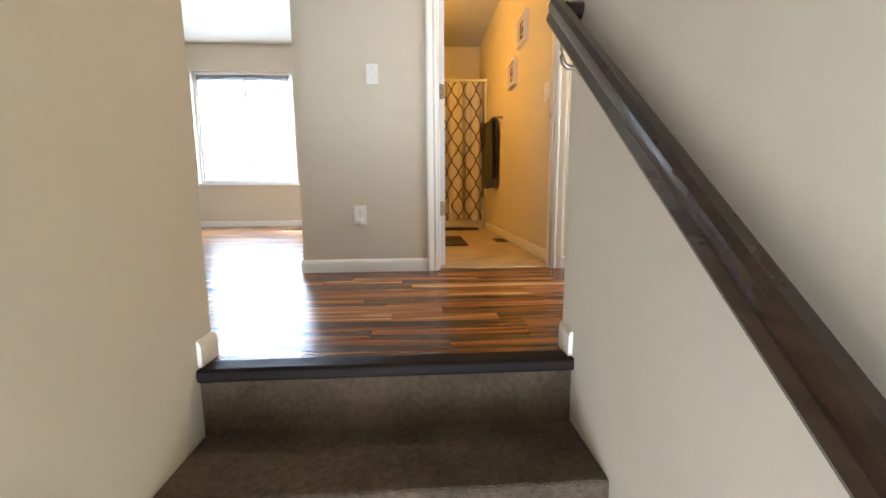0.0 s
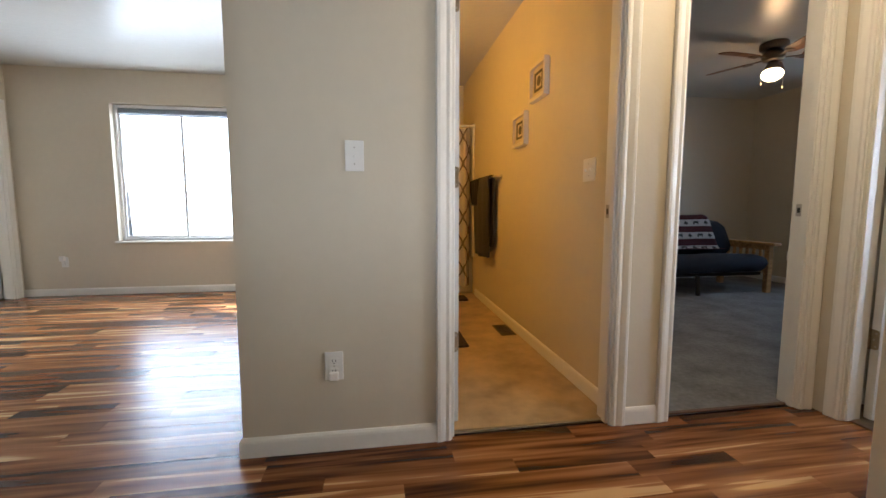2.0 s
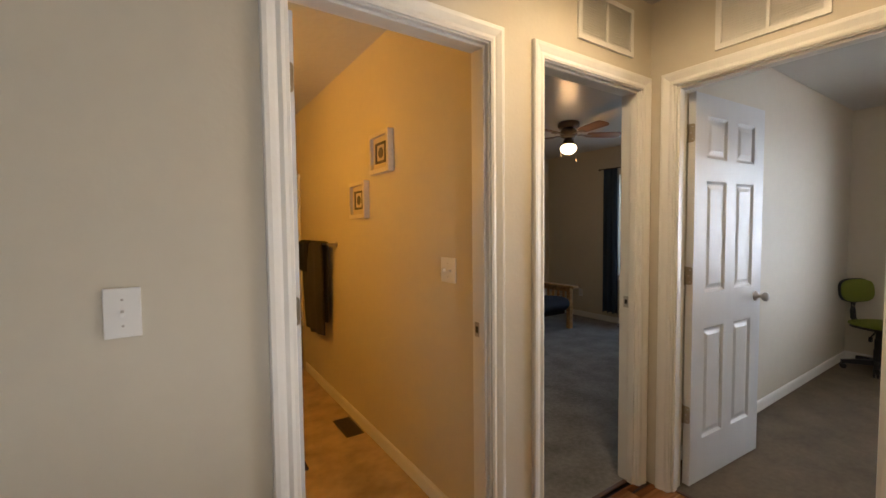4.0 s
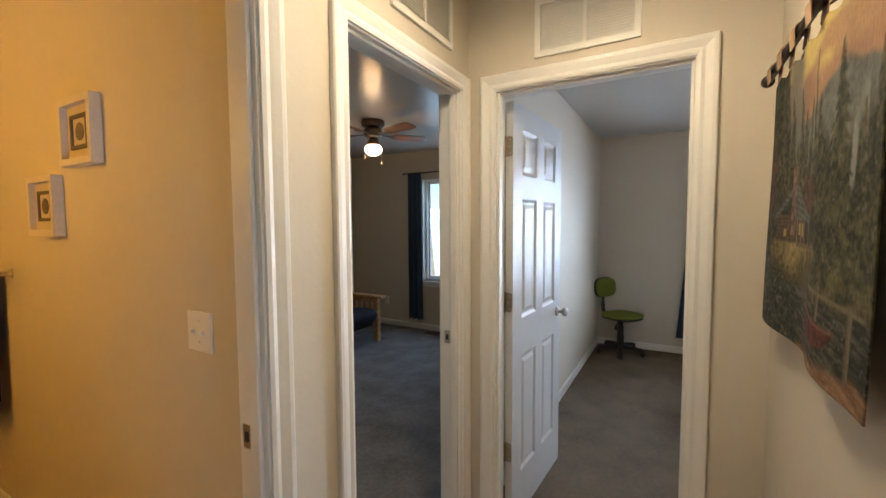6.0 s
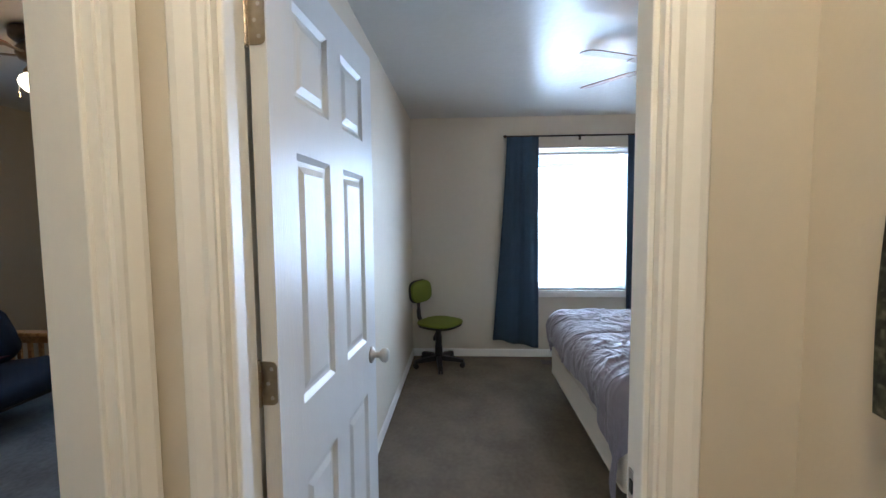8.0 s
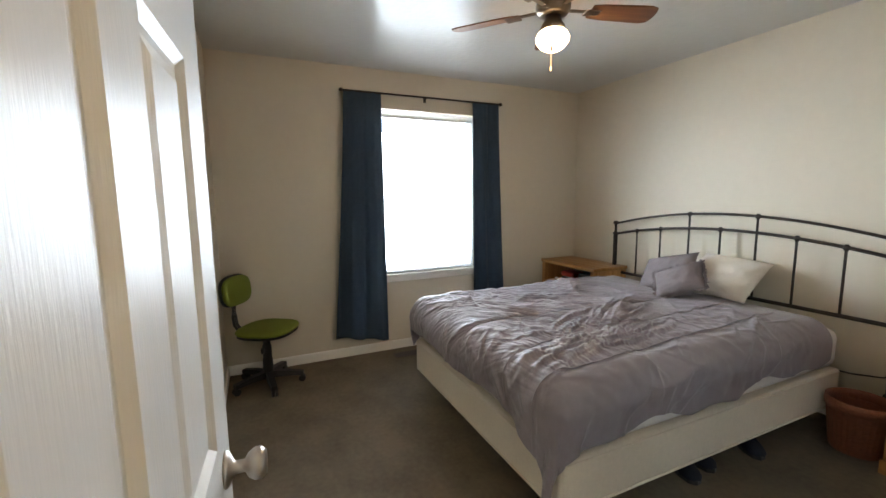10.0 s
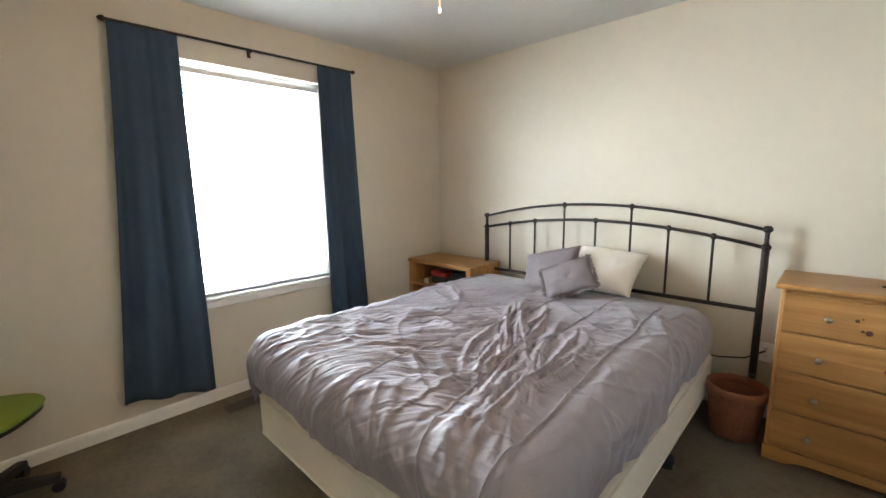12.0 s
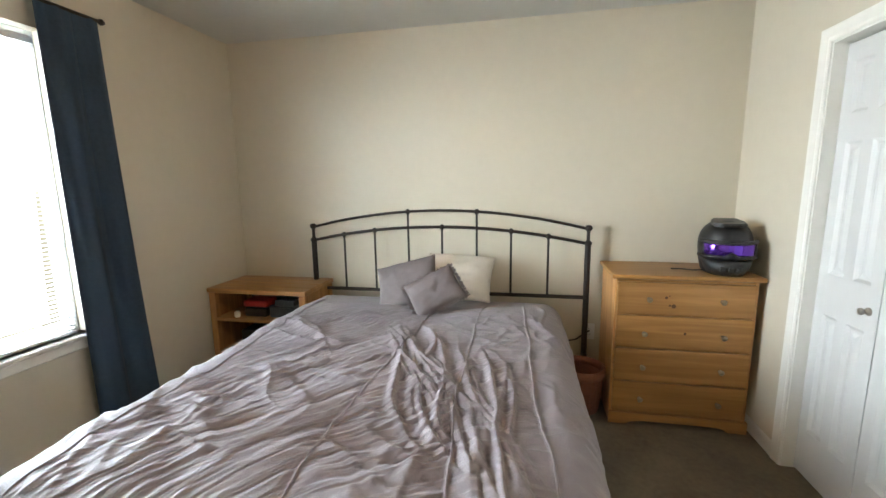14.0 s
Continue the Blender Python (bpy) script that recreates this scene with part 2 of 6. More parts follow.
VENT_M = shader("brown_floor_register", (0.075, 0.05, 0.035), 0.45, 0.4, vary=0.2)
BLADE_M = wood_grain("fan_blade_wood", (0.10, 0.042, 0.017), (0.25, 0.115, 0.048), 0, 0.4, 1.0, 0.2)
FAN_BR = shader("antique_bronze_fan", (0.16, 0.12, 0.085), 0.32, 0.9, vary=0.3, scale=8)
GLOBE = glowing("lit_opal_glass", (1.0, 0.72, 0.40), 1.5)
MAT_PAPER = shader("cream_mat_board", (0.60, 0.52, 0.38), 0.8, vary=0.05)
FRAME_W = shader("whitewashed_frame", (0.66, 0.60, 0.50), 0.5, vary=0.1, scale=10)
PRINT_D = shader("dark_print", (0.10, 0.085, 0.065), 0.7, vary=0.4, scale=12)
RED_M = shader("red_plastic", (0.42, 0.03, 0.02), 0.4, vary=0.1)
GREEN_M = shader("green_plastic", (0.03, 0.14, 0.03), 0.4, vary=0.1)
GREY_M = shader("grey_plastic", (0.20, 0.20, 0.20), 0.4, vary=0.1)
HELMET_M = shader("matt_black_shell", (0.006, 0.006, 0.007), 0.42, vary=0.3, coat=0.1)
LENS_M = shader("purple_mirror_lens", (0.16, 0.06, 0.55), 0.12, 0.85, vary=0.25, scale=3)
STRIPE_W = shader("blanket_white", (0.50, 0.47, 0.46), 0.9, vary=0.08, scale=14, bump=0.4, bump_scale=200)
STRIPE_R = shader("blanket_burgundy", (0.055, 0.008, 0.014), 0.9, vary=0.3, scale=14, bump=0.4, bump_scale=200)
ROOF_M = shader("roof_shingle", (0.16, 0.15, 0.14), 0.9, vary=0.25, scale=4)
SIDING = shader("far_siding", (0.45, 0.43, 0.40), 0.8, vary=0.1)
LEAF_M = shader("far_foliage", (0.05, 0.075, 0.03), 0.9, vary=0.4, scale=3)
BARK = shader("bark", (0.10, 0.07, 0.05), 0.9, vary=0.3)
LAND = shader("dry_grass_ground", (0.13, 0.115, 0.07), 0.95, vary=0.3, scale=2, blotch=0.2)


# ---- building helpers ----
def box(bm, x0, x1, y0, y1, z0, z1, bevel=0.0, seg=1):
    v = [bm.verts.new((x, y, z)) for z in (z0, z1) for x, y in ((x0, y0), (x1, y0), (x1, y1), (x0, y1))]
    f = [bm.faces.new([v[i] for i in q]) for q in ((3, 2, 1, 0), (4, 5, 6, 7), (0, 1, 5, 4), (1, 2, 6, 5), (2, 3, 7, 6), (3, 0, 4, 7))]
    if bevel:
        bmesh.ops.bevel(bm, geom=list({e for q in f for e in q.edges}), offset=bevel, segments=seg, profile=0.5, affect="EDGES")


def tube(bm, p, q, r0, r1=None, seg=12, caps=True):
    p, q = Vector(p), Vector(q)
    r1 = r0 if r1 is None else r1
    turn = (q - p).to_track_quat("Z", "Y").to_matrix()
    rings = []
    for c, r in ((p, r0), (q, r1)):
        rings.append([bm.verts.new(c + turn @ Vector((r * math.cos(2 * math.pi * i / seg), r * math.sin(2 * math.pi * i / seg), 0))) for i in range(seg)])
    for i in range(seg):
        bm.faces.new((rings[0][i], rings[0][(i + 1) % seg], rings[1][(i + 1) % seg], rings[1][i]))
    if caps:
        bm.faces.new(rings[0][::-1])
        bm.faces.new(rings[1])


def chain(bm, points, r, seg=8):
    """A round bar that follows a line of points."""
    pts = [Vector(p) for p in points]
    rings = []
    for i, p in enumerate(pts):
        d = (pts[min(i + 1, len(pts) - 1)] - pts[max(i - 1, 0)]).normalized()
        turn = d.to_track_quat("Z", "Y").to_matrix()
        rings.append([bm.verts.new(p + turn @ Vector((r * math.cos(2 * math.pi * k / seg), r * math.sin(2 * math.pi * k / seg), 0))) for k in range(seg)])
    for a, b in zip(rings, rings[1:]):
        for k in range(seg):
            bm.faces.new((a[k], a[(k + 1) % seg], b[(k + 1) % seg], b[k]))
    bm.faces.new(rings[0][::-1])
    bm.faces.new(rings[-1])


def lathe(bm, profile, centre=(0, 0, 0), seg=24):
    """A turned body: radius and height, from bottom to top, about an upright axis."""
    c = Vector(centre)
    rings = [[bm.verts.new(c + Vector((max(r, 1e-4) * math.cos(2 * math.pi * k / seg), max(r, 1e-4) * math.sin(2 * math.pi * k / seg), h))) for k in range(seg)]
             for r, h in profile]
    for a, b in zip(rings, rings[1:]):
        for k in range(seg):
            bm.faces.new((a[k], a[(k + 1) % seg], b[(k + 1) % seg], b[k]))
    bm.faces.new(rings[0][::-1])
    bm.faces.new(rings[-1])


def prism(bm, outline, z0, z1):
    lo, hi = [bm.verts.new((x, y, z0)) for x, y in outline], [bm.verts.new((x, y, z1)) for x, y in outline]
    n = len(outline)
    bm.faces.new(lo[::-1])
    bm.faces.new(hi)
    for i in range(n):
        bm.faces.new((lo[i], lo[(i + 1) % n], hi[(i + 1) % n], hi[i]))


def grid(bm, rows, close=False):
    """A skin over rows of points."""
    v = [[bm.verts.new(p) for p in row] for row in rows]
    for a, b in zip(v, v[1:]):
        k = len(a)
        for i in range(k if close else k - 1):
            bm.faces.new((a[i], a[(i + 1) % k], b[(i + 1) % k], b[i]))
    return v


def mesh_of(name, bm, material, smooth=False):
    bmesh.ops.recalc_face_normals(bm, faces=bm.faces)
    me = bpy.data.meshes.new(name)
    bm.to_mesh(me)
    bm.free()
    if smooth:
        me.shade_smooth()
    me.materials.append(material)
    return me


def thing(name, m, label, category, group="", kind=""):
    ob = new(name)
    ob.empty_display_size = 0.1
    ob.matrix_world = m
    return tagged(ob, label, category, group, kind)


def part(name, bm, material, parent, label="", smooth=False):
    ob = new(name, mesh_of(name, bm, material, smooth))
    ob.parent = parent
    return tagged(ob, label)


def solo(name, bm, material, label="", category="", group="", kind="", at=(0, 0, 0), smooth=False):
    ob = new(name, mesh_of(name, bm, material, smooth))
    ob.location = at
    return tagged(ob, label, category, group, kind)


def boxed(*args, **kw):
    bm = bmesh.new()
    box(bm, *args, **kw)
    return bm


def made(fn, *args, **kw):
    bm = bmesh.new()
    fn(bm, *args, **kw)
    return bm


def slab(bm, along, a0, a1, t0, t1, z0, z1, holes=()):
    """An upright sheet with openings that go through it. along: 0 runs along x, 1 along y; t0, t1: its two faces."""
    cuts_a = sorted({a0, a1, *[h[0] for h in holes], *[h[1] for h in holes]})
    cuts_z = sorted({z0, z1, *[h[2] for h in holes], *[h[3] for h in holes]})
    na, nz = len(cuts_a) - 1, len(cuts_z) - 1

    def solid(i, j):
        if not (0 <= i < na and 0 <= j < nz):
            return False
        ca, cz = (cuts_a[i] + cuts_a[i + 1]) / 2, (cuts_z[j] + cuts_z[j + 1]) / 2
        return not any(h[0] < ca < h[1] and h[2] < cz < h[3] for h in holes)

    cache = {}

    def v(a, t, z):
        key = (round(a, 5), round(t, 5), round(z, 5))
        if key not in cache:
            cache[key] = bm.verts.new((a, t, z) if along == 0 else (t, a, z))
        return cache[key]

    for i in range(na):
        for j in range(nz):
            if not solid(i, j):
                continue
            A, B, C, D = cuts_a[i], cuts_a[i + 1], cuts_z[j], cuts_z[j + 1]
            for t in (t0, t1):
                bm.faces.new((v(A, t, C), v(B, t, C), v(B, t, D), v(A, t, D)))
            for di, dj, p, q in ((-1, 0, (A, C), (A, D)), (1, 0, (B, C), (B, D)), (0, -1, (A, C), (B, C)), (0, 1, (A, D), (B, D))):
                if not solid(i + di, j + dj):
                    bm.faces.new((v(p[0], t0, p[1]), v(q[0], t0, q[1]), v(q[0], t1, q[1]), v(p[0], t1, p[1])))


def hashed(i, j, seed):
    h = np.sin(i * 127.1 + j * 311.7 + seed * 74.7) * 43758.5453
    return h - np.floor(h)


def soft_noise(x, y, seed=0):
    """Smooth value noise on arrays, 0 to 1."""
    i, j = np.floor(x), np.floor(y)
    u, w = x - i, y - j
    u, w = u * u * (3 - 2 * u), w * w * (3 - 2 * w)
    a, b = hashed(i, j, seed), hashed(i + 1, j, seed)
    c, d = hashed(i, j + 1, seed), hashed(i + 1, j + 1, seed)
    return (a * (1 - u) + b * u) * (1 - w) + (c * (1 - u) + d * u) * w


CEIL = 2.45
HALL_N, BED_W, BED_E, BED_S = 2.464, 2.10, 5.55, -0.99
DOOR_TOP = 2.012

# ---- walls, floors, ceiling ----
def wall(name, along, a0, a1, t0, t1, z0=-0.012, z1=CEIL, holes=(), label="beige painted textured drywall wall"):
    return solo(name, made(slab, along, a0, a1, t0, t1, z0, z1, holes), WALL, label, "wall", kind="structure")


wall("wall_hall_north", 0, -0.589, 5.69, HALL_N, 2.562, holes=((0.219, 0.949, -0.012, 2.027), (1.216, 1.927, -0.012, 2.027)))
wall("wall_bath_west", 1, 2.562, 5.938, -0.589, -0.49)
wall("wall_bath_east", 1, 2.562, 5.938, 0.995, 1.09)
wall("wall_north", 0, -6.3, 5.24, 5.938, 6.08, holes=((-2.92, -1.57, 0.60, 2.10),))
wall("wall_spare_east", 1, 2.562, 5.938, 5.10, 5.24, holes=((3.72, 4.68, 0.68, 2.06),))
wall("wall_bedroom_east", 1, BED_S, HALL_N, BED_E, 5.69, holes=((0.24, 1.22, 0.70, 2.135),))
wall("wall_bedroom_south", 0, 1.35, 5.69, -1.09, BED_S)
wall("wall_bedroom_west", 1, BED_S, HALL_N, 2.0, BED_W, holes=((1.60, 2.347, -0.012, 2.027), (-0.30, 1.13, -0.012, 2.0)))
wall("wall_closet_back", 1, BED_S, 1.29, 1.35, 1.45)
wall("wall_stair_left", 1, -3.0, 1.185, -0.62, -0.52, -2.8, holes=((-2.85, -1.95, -2.55, -0.5),))
solo("wall_stair_right", made(prism, [(0.556, -3.0), (0.556, 1.178), (0.558, 1.190), (0.563, 1.200), (0.571, 1.210), (0.708, 1.360), (0.717, 1.369), (0.727, 1.376), (0.740, 1.382), (2.0, 1.382), (2.0, 1.29), (0.80, 1.29), (0.67, 1.14), (0.67, -3.0)], -2.8, CEIL),
     WALL, "beige painted drywall wall beside the stairs", "wall", kind="structure")
wall("wall_stair_back", 0, -0.62, 0.67, -3.1, -3.0, -2.8)
wall("wall_living_west", 1, -1.0, 5.938, -4.0, -3.885, holes=((5.115, 5.845, -0.012, 2.027),))
wall("wall_living_south", 0, -4.0, -0.62, -1.1, -1.0)
# the opening here is added, out of view, to let daylight into the room
wall("wall_west_room_far", 1, 3.4, 5.938, -6.3, -6.2, holes=((4.0, 5.3, 0.8, 2.1),))
wall("wall_west_room_south", 0, -6.3, -4.0, 3.3, 3.4)
solo("ceiling", boxed(-6.3, 5.69, -3.1, 6.08, CEIL, CEIL + 0.12), CEIL_M, "off-white textured glossy ceiling", "ceiling", kind="structure")
solo("floor_bedroom", boxed(2.045, BED_E, BED_S, HALL_N, -0.06, 0.0), CARPET, "taupe short pile carpet floor", "carpet", kind="structure")
solo("floor_closet", boxed(1.45, 2.045, BED_S, 1.29, -0.06, -0.001), CARPET, "taupe carpet floor inside the closet", "carpet", kind="structure")
solo("floor_spare_room", boxed(1.09, 5.10, 2.52, 5.938, -0.06, 0.002), CARPET_S, "grey short pile carpet floor", "carpet", kind="structure")
solo("floor_bath", boxed(-0.49, 0.995, 2.52, 5.938, -0.06, 0.001), VINYL, "tan marbled vinyl bathroom floor", "floor", kind="structure")
solo("floor_west_room", boxed(-6.2, -3.945, 3.4, 5.938, -0.06, -0.002), CARPET_D, "dark carpet floor", "floor", kind="structure")
solo("floor_lower", boxed(-0.52, 0.57, -3.0, -1.85, -2.8, -2.6), CARPET_D, "brown carpeted lower floor", "floor", kind="structure")


# ---- trims ----
def baseboard(points, label="white painted baseboard"):
    """A skirting with a rounded upper edge along a line; the room lies to the left of it."""
    prof = [(0, 0.002), (0.012, 0.002), (0.012, 0.060), (0.010, 0.070), (0.005, 0.078), (0, 0.080)]
    pts = [Vector((x, y, 0)) for x, y in points]
    rows = []
    for i, p in enumerate(pts):
        d0 = (p - pts[i - 1]).normalized() if i else (pts[1] - p).normalized()
        d1 = (pts[i + 1] - p).normalized() if i + 1 < len(pts) else d0
        n0, n1 = Vector((-d0.y, d0.x, 0)), Vector((-d1.y, d1.x, 0))
        n = n0 + n1
        n = n / max(0.3, n.dot(n0))
        rows.append([p + n * w + Vector((0, 0, h)) for w, h in prof])
    bm = bmesh.new()
    g = grid(bm, rows, close=True)
    bm.faces.new(g[0][::-1])
    bm.faces.new(g[-1])
    solo("baseboard", bm, TRIM, label, "baseboard", kind="structure")


def casing_mesh(bm, along, a0, a1, top, face, out, bottom=0.002, sill=False):
    """A moulded architrave, mitred, round an opening. face: the wall's face; out: +1 or -1, the side it stands on."""
    prof = [(0.0, 0.0), (0.0, 0.010), (0.010, 0.013), (0.022, 0.010), (0.030, 0.013), (0.046, 0.018), (0.058, 0.018), (0.062, 0.014), (0.062, 0.0)]

    def at(a, d, z):
        t = face + out * d
        return (a, t, z) if along == 0 else (t, a, z)

    rows = []
    for w, d in prof:
        line = [at(a0 - w, d, bottom - (w if sill else 0)), at(a0 - w, d, top + w), at(a1 + w, d, top + w), at(a1 + w, d, bottom - (w if sill else 0))]
        rows.append(line)
    cols = [list(c) for c in zip(*rows)]
    if sill:
        cols.append(cols[0])
    g = grid(bm, cols)
    bm.faces.new(g[0][::-1])
    bm.faces.new(g[-1])


def door_frame(along, a0, a1, t0, t1, name, stop_at, sides=(1, 1), strike=None, top=DOOR_TOP):
    base = ((a0 + a1) / 2, (t0 + t1) / 2, 0) if along == 0 else ((t0 + t1) / 2, (a0 + a1) / 2, 0)
    th = thing(name, Matrix(), "white painted door frame with moulded casing", "door frame", kind="structure")
    bm = bmesh.new()
    g = 0.012
    for x0, x1, z0, z1 in ((a0 - g, a0, 0.002, top + g), (a1, a1 + g, 0.002, top + g), (a0, a1, top, top + g)):
        box(bm, *((x0, x1, t0 - 0.002, t1 + 0.002) if along == 0 else (t0 - 0.002, t1 + 0.002, x0, x1)), z0, z1)
    part("jamb", bm, TRIM, th)
    bm = bmesh.new()
    s0, s1 = stop_at
    for x0, x1, z0, z1 in ((a0, a0 + 0.011, 0.002, top), (a1 - 0.011, a1, 0.002, top), (a0 + 0.011, a1 - 0.011, top - 0.011, top)):
        box(bm, *((x0, x1, s0, s1) if along == 0 else (s0, s1, x0, x1)), z0, z1, bevel=0.002)
    part("door_stop", bm, TRIM, th)
    if sides[0]:
        part("casing", made(casing_mesh, along, a0 - 0.006, a1 + 0.006, top + 0.006, t0, -1), TRIM, th)
    if sides[1]:
        part("casing", made(casing_mesh, along, a0 - 0.006, a1 + 0.006, top + 0.006, t1, 1), TRIM, th)
    if strike:
        a, t, z, side = strike
        bm = bmesh.new()
        s = 0.0025 * side
        lo, hi = min(a, a + s), max(a, a + s)
        box(bm, *((lo, hi, t - 0.014, t + 0.014) if along == 0 else (t - 0.014, t + 0.014, lo, hi)), z - 0.029, z + 0.029)
        p = part("strike_plate", bm, NICKEL, th, "satin nickel strike plate")
        bm = bmesh.new()
        lo, hi = min(a, a + 2 * s), max(a, a + 2 * s)
        box(bm, *((lo, hi, t - 0.006, t + 0.006) if along == 0 else (t - 0.006, t + 0.006, lo, hi)), z - 0.012, z + 0.012)
        part("latch_hole", bm, DARK_SLOT, p, "dark latch hole")
    return th


bath_frame = door_frame(0, 0.231, 0.937, HALL_N, 2.562, "door_frame_1", (2.478, 2.512), strike=(0.937, 2.535, 0.948, -1))
spare_frame = door_frame(0, 1.228, 1.915, HALL_N, 2.562, "door_frame_2", (2.478, 2.512), strike=(1.915, 2.530, 0.953, -1))
bed_frame_d = door_frame(1, 1.612, 2.335, 2.0, BED_W, "door_frame_3", (2.014, 2.050), strike=(1.612, 2.075, 0.92, 1))
west_frame = door_frame(1, 5.127, 5.833, -4.0, -3.885, "door_frame_4", (-3.94, -3.90))
closet_frame = door_frame(1, -0.288, 1.118, 2.0, BED_W, "door_frame_5", (2.002, 2.010), sides=(0, 1), top=1.985)

baseboard([(0.163, HALL_N), (-0.589, HALL_N), (-0.589, 5.938), (-3.885, 5.938)])
baseboard([(1.160, HALL_N), (1.005, HALL_N)])
baseboard([(-3.885, 5.06), (-3.885, -1.0), (-0.62, -1.0), (-0.62, 1.185), (-0.52, 1.185), (-0.52, 1.10)])
baseboard([(0.556, 1.098), (0.556, 1.178), (0.563, 1.200), (0.708, 1.360), (0.724, 1.375), (0.740, 1.382), (2.0, 1.382), (2.0, 1.545)])
baseboard([(BED_W, 2.402), (BED_W, HALL_N)][::-1])
baseboard([(BED_W, -0.356), (BED_W, BED_S), (BED_E, BED_S), (BED_E, HALL_N), (BED_W, HALL_N)])
baseboard([(BED_W, 1.545), (BED_W, 1.186)])
baseboard([(1.982, 2.562), (5.10, 2.562), (5.10, 5.938), (1.09, 5.938), (1.09, 2.562), (1.160, 2.562)])
baseboard([(0.995, 2.640), (0.995, 5.25)])


# ---- windows ----
def window(name, along, a0, a1, z0, z1, inner, outer, label, out, trim=False, header=False):
    """A sliding vinyl window in an opening. inner, outer: the wall's faces; out: +1 if outside lies towards greater values."""
    th = thing(name, Matrix(), label, "window", kind="structure")
    mid = inner + (outer - inner) * 0.72

    def put(x0, x1, d0, d1, w0, w1):
        lo, hi = sorted((mid + out * d0, mid + out * d1))
        return (x0, x1, lo, hi, w0, w1) if along == 0 else (lo, hi, x0, x1, w0, w1)

    bm = bmesh.new()
    f = 0.032
    for q in ((a0, a0 + f, z0, z1), (a1 - f, a1, z0, z1), (a0 + f, a1 - f, z0, z0 + f), (a0 + f, a1 - f, z1 - f, z1)):
        box(bm, *put(q[0], q[1], -0.035, 0.035, q[2], q[3]), bevel=0.004)
    part("window_frame", bm, VINYL_W, th)
    c = (a0 + a1) / 2
    for k, (s0, s1, d) in enumerate(((a0 + f, c + 0.02, -0.012), (c - 0.02, a1 - f, 0.012))):
        bm = bmesh.new()
        w = 0.024
        for q in ((s0, s0 + w, z0 + f, z1 - f), (s1 - w, s1, z0 + f, z1 - f), (s0 + w, s1 - w, z0 + f, z0 + f + w), (s0 + w, s1 - w, z1 - f - w, z1 - f)):
            box(bm, *put(q[0], q[1], d - 0.010, d + 0.010, q[2], q[3]), bevel=0.003)
        sash = part("sash", bm, VINYL_W, th)
        pane = part("pane", boxed(*put(s0 + w, s1 - w, d - 0.002, d + 0.002, z0 + f + w, z1 - f - w)), GLASS, sash)
        pane.visible_shadow = False
    bm = bmesh.new()
    lo, hi = sorted((inner - out * 0.035, mid - out * 0.035))
    e = 0.03
    box(bm, *((a0 - e, a1 + e, lo, hi, z0 - 0.022, z0) if along == 0 else (lo, hi, a0 - e, a1 + e, z0 - 0.022, z0)), bevel=0.005)
    part("window_sill", bm, TRIM, th)
    if trim:
        part("casing", made(casing_mesh, along, a0, a1, z1, inner, -out, bottom=z0), TRIM, th)
    return th


window("window_1", 0, -2.92, -1.57, 0.60, 2.10, 5.938, 6.08, "white vinyl sliding window, overexposed daylight behind", 1)
window("window_2", 1, 0.24, 1.22, 0.70, 2.135, BED_E, 5.69, "white vinyl sliding window behind an open blind", 1)
window("window_3", 1, 3.72, 4.68, 0.68, 2.06, 5.10, 5.24, "white vinyl sliding window in the spare room", 1)


# unseen window, added so that daylight reaches the open west door leaf
window("window_unseen", 1, 4.0, 5.3, 0.8, 2.1, -6.2, -6.3, "unseen white vinyl sliding window, added to light the west room", -1)


def apron(x0, x1, y0, y1, z0, z1):
    solo("trim_apron", boxed(x0, x1, y0, y1, z0, z1, bevel=0.004), TRIM, "white painted apron under a window sill", "trim", kind="structure")


apron(5.536, 5.55, 0.225, 1.235, 0.625, 0.676)
apron(5.086, 5.10, 3.705, 4.695, 0.605, 0.656)

# raised blind at the head of the living room window
blind = thing("window_blind", pose(-2.245, 6.0, 2.045), "grey mini blind raised to the window head", "blind")
part("headrail", boxed(-0.62, 0.62, -0.025, 0.02, 0.015, 0.048, bevel=0.003), VINYL_W, blind)
slat_me = mesh_of("slat", boxed(-0.615, 0.615, -0.024, 0.018, -0.0012, 0.0012), GREY_M)
for k in range(9):
    s = new("slat", slat_me)
    s.parent, s.location = blind, (0, 0, 0.010 - 0.006 * k)
part("bottom_rail", boxed(-0.615, 0.615, -0.02, 0.014, -0.058, -0.046, bevel=0.003), GREY_M, blind)

# lowered, open blind in the bedroom window
blind = thing("window_blind", pose(5.585, 0.73, 0.703), "white mini blind, lowered with its slats open", "blind")
part("headrail", boxed(-0.018, 0.018, -0.452, 0.452, 1.362, 1.395, bevel=0.003), VINYL_W, blind)
slat_me = mesh_of("slat", boxed(-0.0125, 0.0125, -0.450, 0.450, -0.0005, 0.0005), VINYL_W)
for k in range(63):
    s = new("slat", slat_me)
    s.parent, s.location = blind, (0, 0, 0.030 + 0.0212 * k)
    s.rotation_euler = (0, radians(-6), 0)
part("bottom_rail", boxed(-0.012, 0.012, -0.450, 0.450, 0.0, 0.014, bevel=0.003), VINYL_W, blind)
for y in (-0.30, 0.30):
    part("ladder_cord", made(tube, (-0.013, y, 0.014), (-0.013, y, 1.362), 0.0011, seg=6), VINYL_W, blind)


